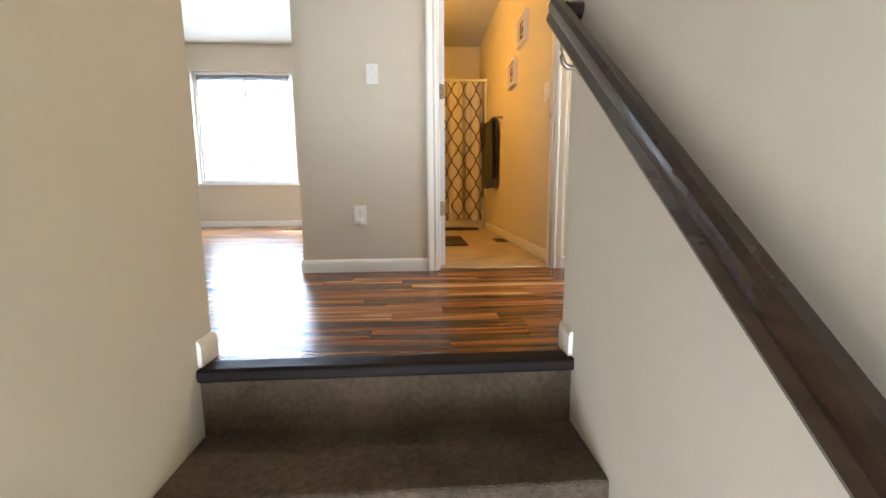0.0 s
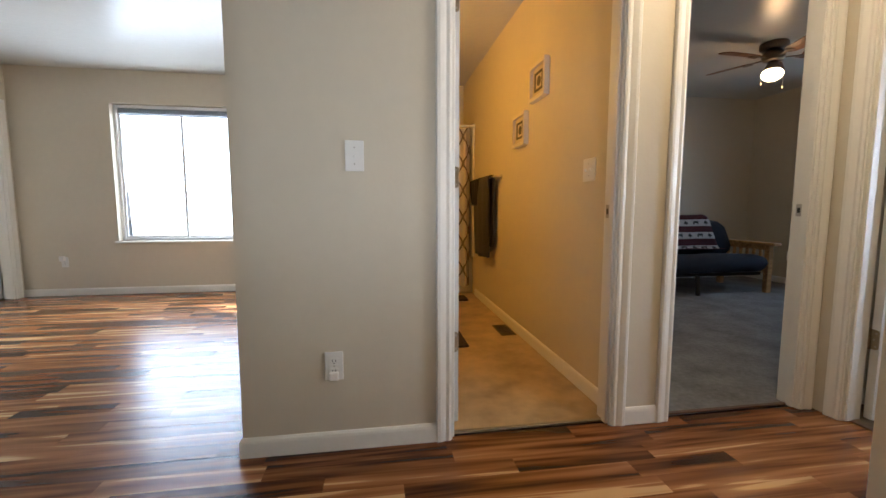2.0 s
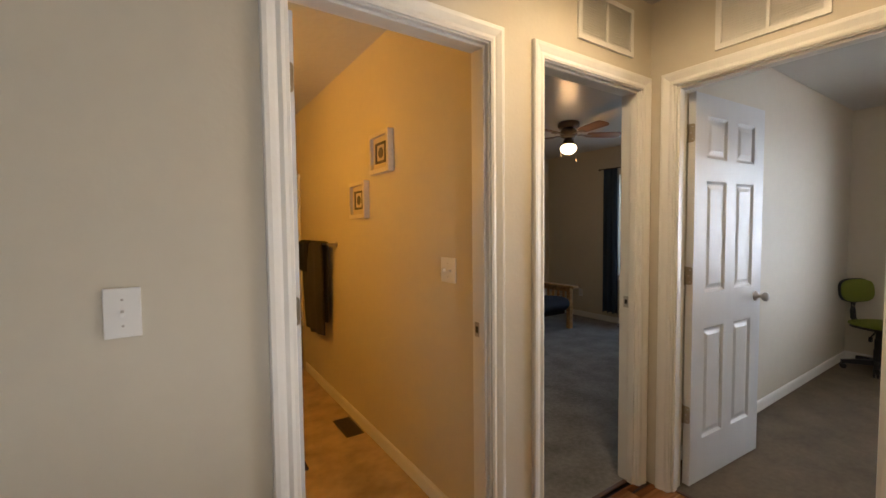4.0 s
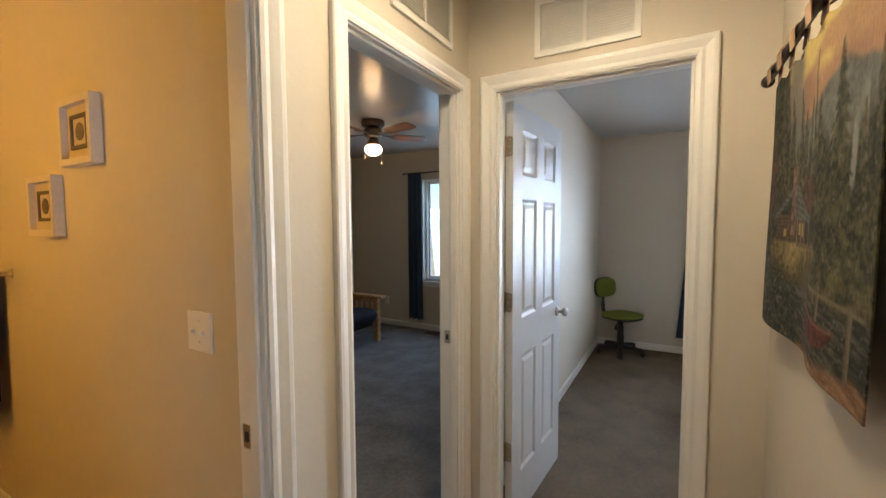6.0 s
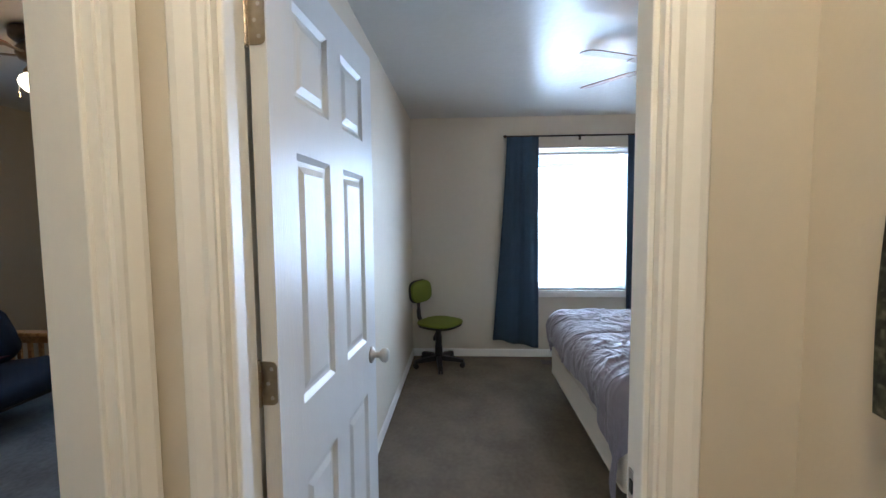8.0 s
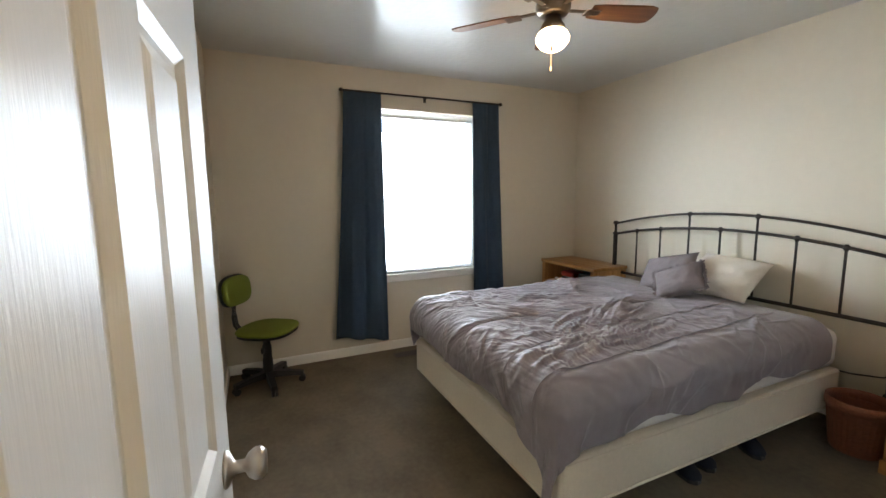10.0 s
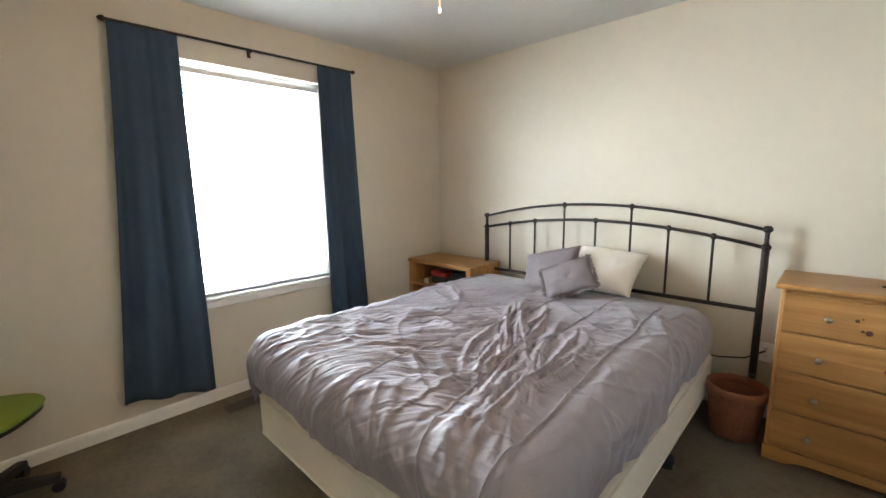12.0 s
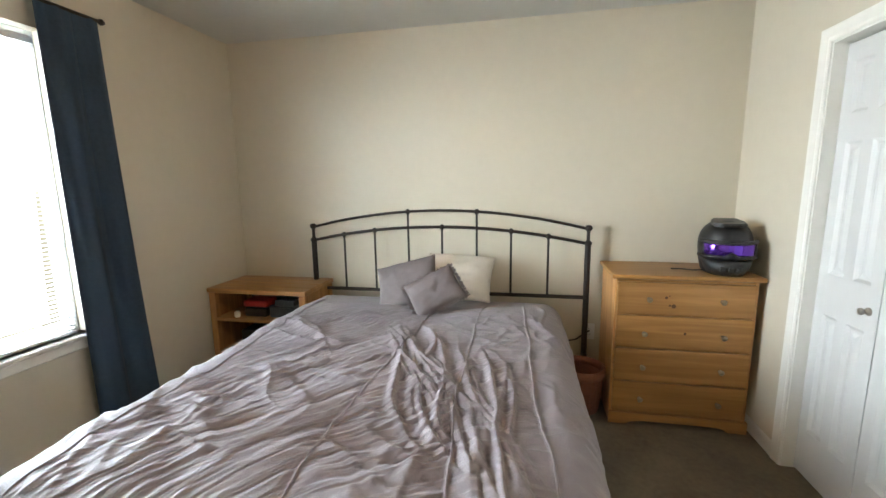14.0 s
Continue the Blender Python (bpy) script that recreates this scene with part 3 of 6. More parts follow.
# ---- curtains ----
def curtain(name, x, top, bottom, z_top, z_bot, material, label, waves, seed):
    """A hanging cloth on a wall that runs along y. top, bottom: its two edges in y; z_bot: the hem's height at both edges."""
    bm = bmesh.new()
    n, m = 70, 46
    rng = random.Random(seed)
    ph = [rng.uniform(0, 6.3) for _ in range(4)]
    front, back = [], []
    for j in range(m + 1):
        v = j / m
        ease = v ** 1.25
        e0, e1 = top[0] + (bottom[0] - top[0]) * ease, top[1] + (bottom[1] - top[1]) * ease
        rf, rb = [], []
        for i in range(n + 1):
            u = i / n
            z1 = z_bot[0] + (z_bot[1] - z_bot[0]) * u + 0.012 * math.sin(u * waves * 6.283 + ph[3])
            z = z_top + (z1 - z_top) * v
            amp = (0.008 + 0.020 * v) * (1 if 0 < j else 0.6)
            d = amp * math.sin(u * waves * 6.283 + ph[0] + 0.5 * math.sin(3 * v + ph[1])) + 0.003 * math.sin(u * waves * 2.7 * 6.283 + ph[2] + 2 * v)
            y = e0 + (e1 - e0) * u + 0.006 * math.cos(u * waves * 6.283 + ph[0])
            rf.append((d, y, z))
            rb.append((d + 0.003, y, z))
        front.append(rf)
        back.append(rb)
    a, b = grid(bm, front), grid(bm, [r[::-1] for r in back])
    for j in range(m):
        bm.faces.new((a[j][0], a[j + 1][0], b[j + 1][n], b[j][n]))
        bm.faces.new((a[j][n], b[j][0], b[j + 1][0], a[j + 1][n]))
    for i in range(n):
        bm.faces.new((a[m][i], a[m][i + 1], b[m][n - i - 1], b[m][n - i]))
    return solo(name, bm, material, label, "curtain", at=(x, 0, 0), smooth=True)


def curtain_rod(x, y0, y1, z, wall_x, label, brackets):
    rod = thing("curtain_rod", pose(x, (y0 + y1) / 2, z), label, "curtain rod")
    h = (y1 - y0) / 2
    part("rod", made(tube, (0, -h, 0), (0, h, 0), 0.008), IRON, rod)
    for s in (-1, 1):
        part("finial", made(lathe, [(0.006, -0.012), (0.014, -0.008), (0.016, 0.0), (0.011, 0.012), (0.004, 0.02)], seg=14), IRON, rod).matrix_basis = pose(0, s * (h + 0.01), 0, -90 * s)
    for y in brackets:
        bm = bmesh.new()
        tube(bm, (0, y, 0), (wall_x - x - 0.002, y, -0.004), 0.005)
        box(bm, wall_x - x - 0.006, wall_x - x - 0.001, y - 0.012, y + 0.012, -0.03, 0.02, bevel=0.002)
        part("bracket", bm, IRON, rod)


curtain_rod(5.478, 0.03, 1.50, 2.240, BED_E, "dark metal curtain rod over the bedroom window", (-0.66, 0.0, 0.66))
curtain("curtain", 5.478, (1.180, 1.500), (1.165, 1.640), 2.238, (0.115, 0.200), NAVY, "navy blue cloth curtain, drawn aside and flaring at its hem", 2.2, 3)
curtain("curtain", 5.478, (0.045, 0.325), (-0.055, 0.300), 2.238, (0.16, 0.15), NAVY, "navy blue cloth curtain, drawn aside beside the nightstand", 2.0, 9)
curtain_rod(5.035, 3.52, 4.93, 2.145, 5.10, "dark metal curtain rod over the spare room window", (-0.64, 0.64))
curtain("curtain", 5.035, (4.66, 4.87), (4.655, 4.885), 2.143, (0.14, 0.15), NAVY, "navy blue cloth curtain beside the spare room window", 3.0, 14)
curtain("curtain", 5.035, (3.55, 3.75), (3.54, 3.77), 2.143, (0.15, 0.14), NAVY, "navy blue cloth curtain beside the spare room window", 3.0, 15)


# ---- six-panel doors ----
def six_panel(w, h, t=0.035, rows=None):
    """The mesh of the stiles and rails, and the boxes of the panels between them."""
    st, mid = 0.11 * w / 0.71, 0.10 * w / 0.71
    c0, c1 = (st, (w - mid) / 2), ((w + mid) / 2, w - st)
    rows = rows or ((0.235, 0.815), (1.000, 1.570), (1.685, 1.895))
    holes = [(a, b, z0, z1) for a, b in (c0, c1) for z0, z1 in rows]
    bm = bmesh.new()
    slab(bm, 0, 0, w, -t / 2, t / 2, 0.012, h, holes)
    return bm, holes


def panel_mesh(a0, a1, z0, z1, t=0.035):
    """A raised panel with sloping mouldings round it, on both faces."""
    bm = bmesh.new()
    steps = [(0.0, t / 2), (0.006, t / 2 - 0.004), (0.014, t / 2 - 0.009), (0.024, t / 2 - 0.009), (0.042, t / 2 - 0.003)]
    for s in (-1, 1):
        loops = []
        for k, d in steps:
            loops.append([bm.verts.new(p) for p in ((a0 + k, s * d, z0 + k), (a1 - k, s * d, z0 + k), (a1 - k, s * d, z1 - k), (a0 + k, s * d, z1 - k))])
        for a, b in zip(loops, loops[1:]):
            for i in range(4):
                bm.faces.new((a[i], a[(i + 1) % 4], b[(i + 1) % 4], b[i]))
        bm.faces.new(loops[-1])
    return bm


def knob_set(parent, x, z, faces=(-1, 1), mat=NICKEL, small=False):
    k = 0.55 if small else 1.0
    prof = [(0.030 * k, 0.0), (0.030 * k, 0.004), (0.024 * k, 0.008), (0.011 * k, 0.014), (0.010 * k, 0.030 * k), (0.020 * k, 0.036 * k), (0.026 * k, 0.046 * k), (0.026 * k, 0.056 * k), (0.018 * k, 0.064 * k)]
    for s in faces:
        ob = part("door_knob", made(lathe, prof, seg=20), mat, parent, "satin nickel door knob", smooth=True)
        ob.matrix_basis = pose(x, s * 0.0175, z, -90 * s)


def door(name, m, w, h, label, knob=True, knob_x=None, hinges=True, lip=-1):
    th = thing(name, m, label, "door", kind="structure")
    bm, holes = six_panel(w, h)
    part("stiles_and_rails", bm, DOOR_M, th)
    for q in holes:
        part("panel", panel_mesh(*q), DOOR_M, th)
    if knob:
        knob_set(th, knob_x or w - 0.058, 0.936)
    if hinges:
        for z in (0.378, 1.092, 1.802):
            bm = bmesh.new()
            for k in range(5):
                tube(bm, (-0.005, lip * 0.0225, z - 0.045 + 0.018 * k + 0.0006), (-0.005, lip * 0.0225, z - 0.027 + 0.018 * k - 0.0006), 0.0065, seg=12)
            for e in (-1, 1):
                lathe(bm, [(0.0045, -0.002), (0.0055, 0.0), (0.0045, 0.002)], (-0.005, lip * 0.0225, z + e * 0.047), seg=10)
            hg = part("hinge", bm, BRASS, th, "aged brass butt hinge", smooth=True)
            hg.data.set_sharp_from_angle(angle=radians(40))
            leaf = bmesh.new()
            c, y_in, y_out, q = 0.045, -lip * 0.0155, lip * 0.0225, 0.012
            out = [(y_out, -c), (y_out, c)] + [(y_in + lip * (q - q * math.sin(a)), c - q + q * math.cos(a)) for a in [math.pi / 8 * i for i in range(5)]]
            out += [(y_in + lip * (q - q * math.cos(a)), -c + q - q * math.sin(a)) for a in [math.pi / 8 * i for i in range(5)]]
            prism(leaf, out, -0.0028, -0.0004)
            bmesh.ops.transform(leaf, matrix=Matrix(((0, 0, 1, 0), (1, 0, 0, 0), (0, 1, 0, z), (0, 0, 0, 1))), verts=leaf.verts)
            part("leaf", leaf, BRASS, hg)
            bm = bmesh.new()
            for dz, dy in ((-0.030, -0.004), (0.0, 0.004), (0.030, -0.004)):
                tube(bm, (-0.0035, dy, z + dz), (-0.0026, dy, z + dz), 0.004, seg=10)
            part("screw", bm, NICKEL, hg)
    return th


door("door_1", pose(2.118, 2.317, 0, 0, 0, -3.4), 0.708, 2.0, "white six-panel bedroom door standing wide open", lip=1)
door("door_2", pose(-4.012, 5.812, 0, 0, 0, 186), 0.70, 2.0, "white six-panel door standing open into a dark room", lip=1)
# a door leaf folded back into the bathroom along its west jamb
door("door_3", pose(0.262, 2.585, 0, 0, 0, 93.5), 0.705, 2.0, "white six-panel bathroom door opened against the wall", lip=1)
# closet folding leaves
for k, y in enumerate((-0.286, 0.065, 0.416, 0.767)):
    leaf = door("closet_door", pose(2.03, y, 0, 0, 0, 90), 0.345, 1.972, "white panelled closet folding door leaf, closed", knob=False, hinges=False)
    if k in (0, 3):
        knob_set(leaf, 0.30 if k == 0 else 0.045, 0.90, faces=(-1,), small=True)


# ---- plates, grilles, registers ----
def wall_plate(name, m, label, kind):
    """A plate on a wall; its face looks along its own -y."""
    th = thing(name, m, label, "wall plate")
    w = 0.035 if kind != "double" else 0.058
    part("plate", boxed(-w, w, -0.006, 0.0, -0.057, 0.057, bevel=0.0025, seg=2), PLASTIC_W, th)
    if kind == "outlet":
        for z in (-0.020, 0.020):
            soc = part("socket", boxed(-0.0165, 0.0165, -0.0085, -0.0055, z - 0.014, z + 0.014, bevel=0.003), PLASTIC_W, th)
            bm = bmesh.new()
            for x in (-0.006, 0.006):
                box(bm, x - 0.0012, x + 0.0012, -0.0092, -0.0083, z - 0.003, z + 0.006)
            tube(bm, (0, -0.0092, z - 0.008), (0, -0.0083, z - 0.008), 0.0023, seg=8)
            part("slot", bm, DARK_SLOT, soc)
    else:
        for x in ((0,) if kind == "switch" else (-0.023, 0.023)):
            bm = bmesh.new()
            box(bm, x - 0.005, x + 0.005, -0.0072, -0.0055, -0.012, 0.012)
            part("bezel", bm, PLASTIC_W, th)
            tg = part("toggle", boxed(-0.0035, 0.0035, -0.011, 0.0, -0.006, 0.006, bevel=0.001), PLASTIC_W, th)
            tg.matrix_basis = pose(x, -0.0062, 0.001, 25)
    for z in ((-0.030, 0.030) if kind != "outlet" else (0.0,)):
        part("screw", made(tube, (0, -0.0068, z), (0, -0.0058, z), 0.003, seg=8), NICKEL, th)
    return th


wall_plate("light_switch", pose(-0.146, HALL_N, 1.158), "white toggle light switch on the hall wall", "switch")
wall_plate("power_outlet", pose(-0.240, HALL_N, 0.348), "white duplex power outlet on the hall wall", "outlet")
wall_plate("light_switch", pose(0.995, 2.815, 1.155, 0, 0, -90), "white double light switch on the bathroom wall", "double")
wall_plate("power_outlet", pose(-3.47, 5.938, 0.375), "white power outlet below the living room window", "outlet")
wall_plate("power_outlet", pose(2.93, BED_S, 0.40, 0, 0, 180), "white power outlet behind the headboard", "outlet")
fresh = thing("air_freshener", pose(-3.475, 5.928, 0.40), "white plug-in air freshener in an outlet", "air freshener")
part("body", boxed(-0.022, 0.022, -0.045, -0.001, -0.012, 0.045, bevel=0.008, seg=2), PLASTIC_W, fresh)
night = thing("night_light", pose(-0.240, HALL_N - 0.010, 0.322), "small white plug-in night light", "night light")
part("body", boxed(-0.018, 0.018, -0.022, -0.001, -0.026, 0.008, bevel=0.006, seg=2), PLASTIC_W, night)


def air_grille(m, w, h, label):
    """A transfer grille of two meshed panels in a frame; its face looks along its own -y."""
    th = thing("air_grille", m, label, "air grille")
    bm = bmesh.new()
    slab(bm, 0, -w / 2, w / 2, -0.011, 0.0, -h / 2, h / 2, ((-w / 2 + 0.022, -0.006, -h / 2 + 0.022, h / 2 - 0.022), (0.006, w / 2 - 0.022, -h / 2 + 0.022, h / 2 - 0.022)))
    part("frame", bm, TRIM, th)
    part("backing", boxed(-w / 2 + 0.02, w / 2 - 0.02, -0.0015, -0.0005, -h / 2 + 0.02, h / 2 - 0.02), GRILLE_M, th)
    pw = w / 2 - 0.028
    fin = mesh_of("louvre", boxed(-pw / 2, pw / 2, -0.0085, -0.0015, -0.0011, 0.0011), GRILLE_M)
    for s in (-1, 1):
        k = 0
        z = -h / 2 + 0.028
        while z < h / 2 - 0.024:
            o = new("louvre", fin)
            o.parent = th
            o.matrix_basis = pose(s * (w / 4 - 0.008), -0.001, z, 30)
            z += 0.0105
    return th


air_grille(pose(2.0, 1.974, 2.228, 0, 0, -90), 0.386, 0.222, "white air transfer grille above the bedroom door")
air_grille(pose(1.632, HALL_N, 2.262), 0.402, 0.222, "white air transfer grille above the spare room door")
air_grille(pose(-3.885, 5.48, 2.262, 0, 0, 90), 0.40, 0.24, "white air transfer grille above the west door")


def floor_register(m, label):
    th = thing("floor_register", m, label, "floor register")
    bm = bmesh.new()
    box(bm, -0.14, 0.14, -0.06, 0.06, 0.0, 0.003, bevel=0.0015)
    part("plate", bm, VENT_M, th)
    slit = mesh_of("slit", boxed(-0.003, 0.003, -0.042, 0.042, 0.0022, 0.0036), DARK_SLOT)
    for k in range(18):
        o = new("slit", slit)
        o.parent, o.location = th, (-0.119 + 0.014 * k, 0, 0)
    return th


floor_register(pose(0.91, 3.93, 0.001, 0, 0, 90), "brown metal floor register on the bathroom floor")
floor_register(pose(5.375, 1.02, 0.0, 0, 0, 90), "brown metal floor register by the bedroom window")
floor_register(pose(4.96, 4.42, 0.002, 0, 0, 90), "brown metal floor register in the spare room")
floor_register(pose(-2.1, 5.72, 0.0), "brown metal floor register below the living room window")


# ---- ceiling fans ----
def ceiling_fan(x, y, turn, label, lit=True, n=5, reach=0.56):
    th = thing("ceiling_fan", pose(x, y, CEIL), label, "ceiling fan")
    part("canopy", made(lathe, [(0.095, -0.06), (0.11, -0.05), (0.112, -0.012), (0.105, 0.0)], seg=32), FAN_BR, th, smooth=True)
    part("motor_housing", made(lathe, [(0.045, -0.165), (0.075, -0.155), (0.088, -0.13), (0.088, -0.10), (0.07, -0.075), (0.06, -0.06)], seg=32), FAN_BR, th, smooth=True)
    part("light_fitter", made(lathe, [(0.058, -0.235), (0.062, -0.215), (0.045, -0.19), (0.04, -0.165)], seg=28), FAN_BR, th, smooth=True)
    prof = [(0.004, -0.335), (0.035, -0.330), (0.062, -0.315), (0.082, -0.290), (0.086, -0.268), (0.075, -0.245), (0.060, -0.232)]
    globe = part("glass_bowl", made(lathe, prof, seg=32), GLOBE, th, "lit opal glass bowl", smooth=True)
    globe.visible_shadow = False
    for k in range(n):
        a = turn + 360 / n * k
        bm = bmesh.new()
        box(bm, 0.06, 0.20, -0.014, 0.014, -0.136, -0.130, bevel=0.002)
        box(bm, 0.17, 0.25, -0.035, 0.035, -0.140, -0.135, bevel=0.002)
        arm = part("blade_iron", bm, FAN_BR, th)
        arm.matrix_basis = pose(0, 0, 0, 0, 0, a)
        out = [(0.20, -0.048), (0.26, -0.058), (reach - 0.05, -0.068), (reach - 0.012, -0.055), (reach, -0.02), (reach, 0.02), (reach - 0.012, 0.055), (reach - 0.05, 0.068), (0.26, 0.058), (0.20, 0.048)]
        bl = part("blade", made(prism, out, -0.003, 0.003), BLADE_M, arm, "brown wood-grain fan blade")
        bl.matrix_basis = pose(0, 0, -0.131, -12)
    for dx, dy, l in ((0.05, -0.035, 0.16), (-0.045, 0.04, 0.11)):
        bm = bmesh.new()
        tube(bm, (dx * 1.25, dy * 1.25, -0.225), (dx * 1.35, dy * 1.35, -0.225 - l), 0.0012, seg=6)
        lathe(bm, [(0.002, 0.0), (0.006, 0.006), (0.006, 0.022), (0.002, 0.028)], (dx * 1.35, dy * 1.35, -0.25 - l), seg=10)
        part("pull_chain", bm, NICKEL, th)
    return th


ceiling_fan(3.83, 0.75, 38, "bronze ceiling fan with wood blades and a lit bowl, bedroom")
ceiling_fan(3.50, 4.22, 40, "bronze ceiling fan with wood blades and a lit bowl, spare room")
ceiling_fan(-2.35, 3.45, 96, "bronze ceiling fan with wood blades in the living room")


# ---- stairs and handrail ----
RISE, RUN = 0.20, 0.25
stairs = thing("staircase", pose(0.025, 1.10, 0), "brown carpeted staircase leading up to the landing", "stairs", kind="structure")
for k in range(1, 13):
    y1 = -(k - 1) * RUN + 0.004
    y0 = y1 - RUN - 0.02
    bm = bmesh.new()
    box(bm, -0.545, 0.60, y0, y1, -RISE * k - 0.19, -RISE * k, bevel=0.012, seg=3)
    part("step", bm, CARPET_D, stairs)
part("riser", boxed(-0.545, 0.60, 0.0, 0.03, -0.21, -0.036, bevel=0.004), CARPET_D, stairs, "brown carpeted riser")
bm = bmesh.new()
box(bm, -0.5445, 0.61, -0.022, 0.055, -0.036, 0.004, bevel=0.010, seg=3)
part("nosing", bm, NOSE, stairs, "dark stained wooden landing nosing")

rail = thing("handrail", pose(0.495, 1.155, 0.992), "dark stained wooden handrail on the stair wall", "handrail")
SL = math.atan(0.80)
prof = [(-0.016, -0.040), (0.012, -0.040), (0.018, -0.030), (0.013, -0.012), (0.019, 0.004), (0.019, 0.016), (0.010, 0.025), (-0.010, 0.025), (-0.020, 0.016), (-0.022, 0.002), (-0.017, -0.012), (-0.022, -0.030)]
d = Vector((0, -math.cos(SL), -math.sin(SL)))
up = Vector((0, -math.sin(SL), math.cos(SL)))
bm = bmesh.new()
rows = [[d * s + Vector((px, 0, 0)) + up * pz for px, pz in prof] for s in (0.0, 3.2)]
g = grid(bm, rows, close=True)
bm.faces.new(g[0][::-1])
bm.faces.new(g[1])
part("rail", bm, RAIL_M, rail, smooth=True).data.set_sharp_from_angle(angle=radians(32))
bm = bmesh.new()
rows = [[Vector((sx, 0, 0)) + d * (0.034 - px * 1.0) + up * pz for px, pz in prof] for sx in (0.016, 0.0605)]
g = grid(bm, rows, close=True)
bm.faces.new(g[0][::-1])
bm.faces.new(g[1])
part("wall_return", bm, RAIL_M, rail)
for s in (0.085, 1.5, 2.8):
    c = d * s
    bm = bmesh.new()
    lathe(bm, [(0.026, 0.0), (0.026, 0.004), (0.020, 0.012), (0.008, 0.018)], seg=22)
    bmesh.ops.transform(bm, matrix=pose(0.0605, c.y, c.z - 0.120, 0, -90), verts=bm.verts)
    brk = part("bracket", bm, NICKEL, rail, "satin nickel rail bracket", smooth=True)
    bend = [(0.050, -0.120), (0.032, -0.124), (0.014, -0.122), (0.003, -0.112), (-0.002, -0.096), (-0.002, -0.075), (0.0, -0.050)]
    pts = [(px, c.y, c.z + pz) for px, pz in bend]
    part("arm", made(chain, pts, 0.007), NICKEL, brk, smooth=True)


# ---- bathroom ----
def shower_curtain_material():
    """A pale cloth with a dark ogee trellis, in the cloth's own measures."""
    m = bpy.data.materials.new("trellis_shower_cloth")
    m.use_nodes = True
    n, l = m.node_tree.nodes, m.node_tree.links
    b = n["Principled BSDF"]
    uv, sep = n.new("ShaderNodeUVMap"), n.new("ShaderNodeSeparateXYZ")
    l.new(uv.outputs[0], sep.inputs[0])

    def mth(op, a, c=None, e=None):
        k = n.new("ShaderNodeMath")
        k.operation = op
        for i, v in enumerate((a, c, e)):
            if v is None:
                continue
            if isinstance(v, (int, float)):
                k.inputs[i].default_value = v
            else:
                l.new(v, k.inputs[i])
        return k.outputs[0]

    P, Q = 0.21, 0.29
    wave = mth("MULTIPLY", mth("COSINE", mth("MULTIPLY", sep.outputs[1], 2 * math.pi / Q)), P / 4 - 0.008)
    lines = []
    for s, off in ((-1, 0.0), (1, P / 2)):
        t = mth("SUBTRACT", mth("ADD", sep.outputs[0], mth("MULTIPLY", wave, s)), off)
        f = mth("FRACT", mth("ADD", mth("DIVIDE", t, P), 0.5))
        lines.append(mth("MULTIPLY", mth("ABSOLUTE", mth("SUBTRACT", f, 0.5)), P))
    dist = mth("MINIMUM", *lines)
    inside = mth("LESS_THAN", dist, 0.0135)
    mix = n.new("ShaderNodeMix")
    mix.data_type = "RGBA"
    l.new(inside, mix.inputs["Factor"])
    nz, rp = n.new("ShaderNodeTexNoise"), n.new("ShaderNodeValToRGB")
    nz.inputs["Scale"].default_value = 7
    rp.color_ramp.elements[0].color, rp.color_ramp.elements[1].color = (0.40, 0.37, 0.35, 1), (0.62, 0.58, 0.54, 1)
    l.new(nz.outputs["Fac"], rp.inputs["Fac"])
    l.new(rp.outputs["Color"], mix.inputs["A"])
    mix.inputs["B"].default_value = (0.12, 0.095, 0.085, 1)
    l.new(mix.outputs["Result"], b.inputs["Base Color"])
    b.inputs["Roughness"].default_value = 0.8
    return m


def shower_curtain():
    bm = bmesh.new()
    uvl = bm.loops.layers.uv.new("cloth")
    n, m = 150, 24
    x0, x1, z0, z1 = -0.40, 0.945, 0.10, 1.83
    coords = {}
    rows = []
    run = 0.0
    xs, last = [], None
    for i in range(n + 1):
        u = i / n
        p = (x0 + (x1 - x0) * u, 0.042 * math.sin(u * 38) + 0.014 * math.sin(u * 83 + 1))
        if last:
            run += math.hypot(p[0] - last[0], p[1] - last[1])
        last = p
        xs.append((p, run))
    for j in range(m + 1):
        z = z1 + (z0 - z1) * j / m
        row = []
        for (x, d), s in xs:
            v = bm.verts.new((x, d * (0.6 + 0.6 * j / m), z))
            coords[v] = (s, z)
            row.append(v)
        rows.append(row)
    for a, b in zip(rows, rows[1:]):
        for i in range(n):
            bm.faces.new((a[i], a[i + 1], b[i + 1], b[i]))
    for f in bm.faces:
        for lp in f.loops:
            lp[uvl].uv = coords[lp.vert]
    th = thing("shower_curtain", pose(0, 5.33, 0), "pale shower curtain with a dark trellis pattern", "shower curtain")
    part("cloth", bm, shower_curtain_material(), th, smooth=True)
    ring = bmesh.new()
    pts = [(0, 0.018 * math.cos(a), 0.018 * math.sin(a)) for a in [2 * math.pi * i / 14 for i in range(15)]]
    chain(ring, pts, 0.002, 6)
    me = mesh_of("ring", ring, NICKEL)
    for k in range(12):
        o = new("ring", me)
        o.parent, o.location = th, (-0.39 + 0.12 * k, 0, 1.842)
    rod = thing("shower_rod", pose(0.25, 5.33, 1.855), "white tension rod that carries the shower curtain", "shower rod")
    part("rod", made(tube, (-0.738, 0, 0), (0.743, 0, 0), 0.012), VINYL_W, rod)
    part("flange", made(tube, (0.725, 0, 0), (0.744, 0, 0), 0.024), VINYL_W, rod)


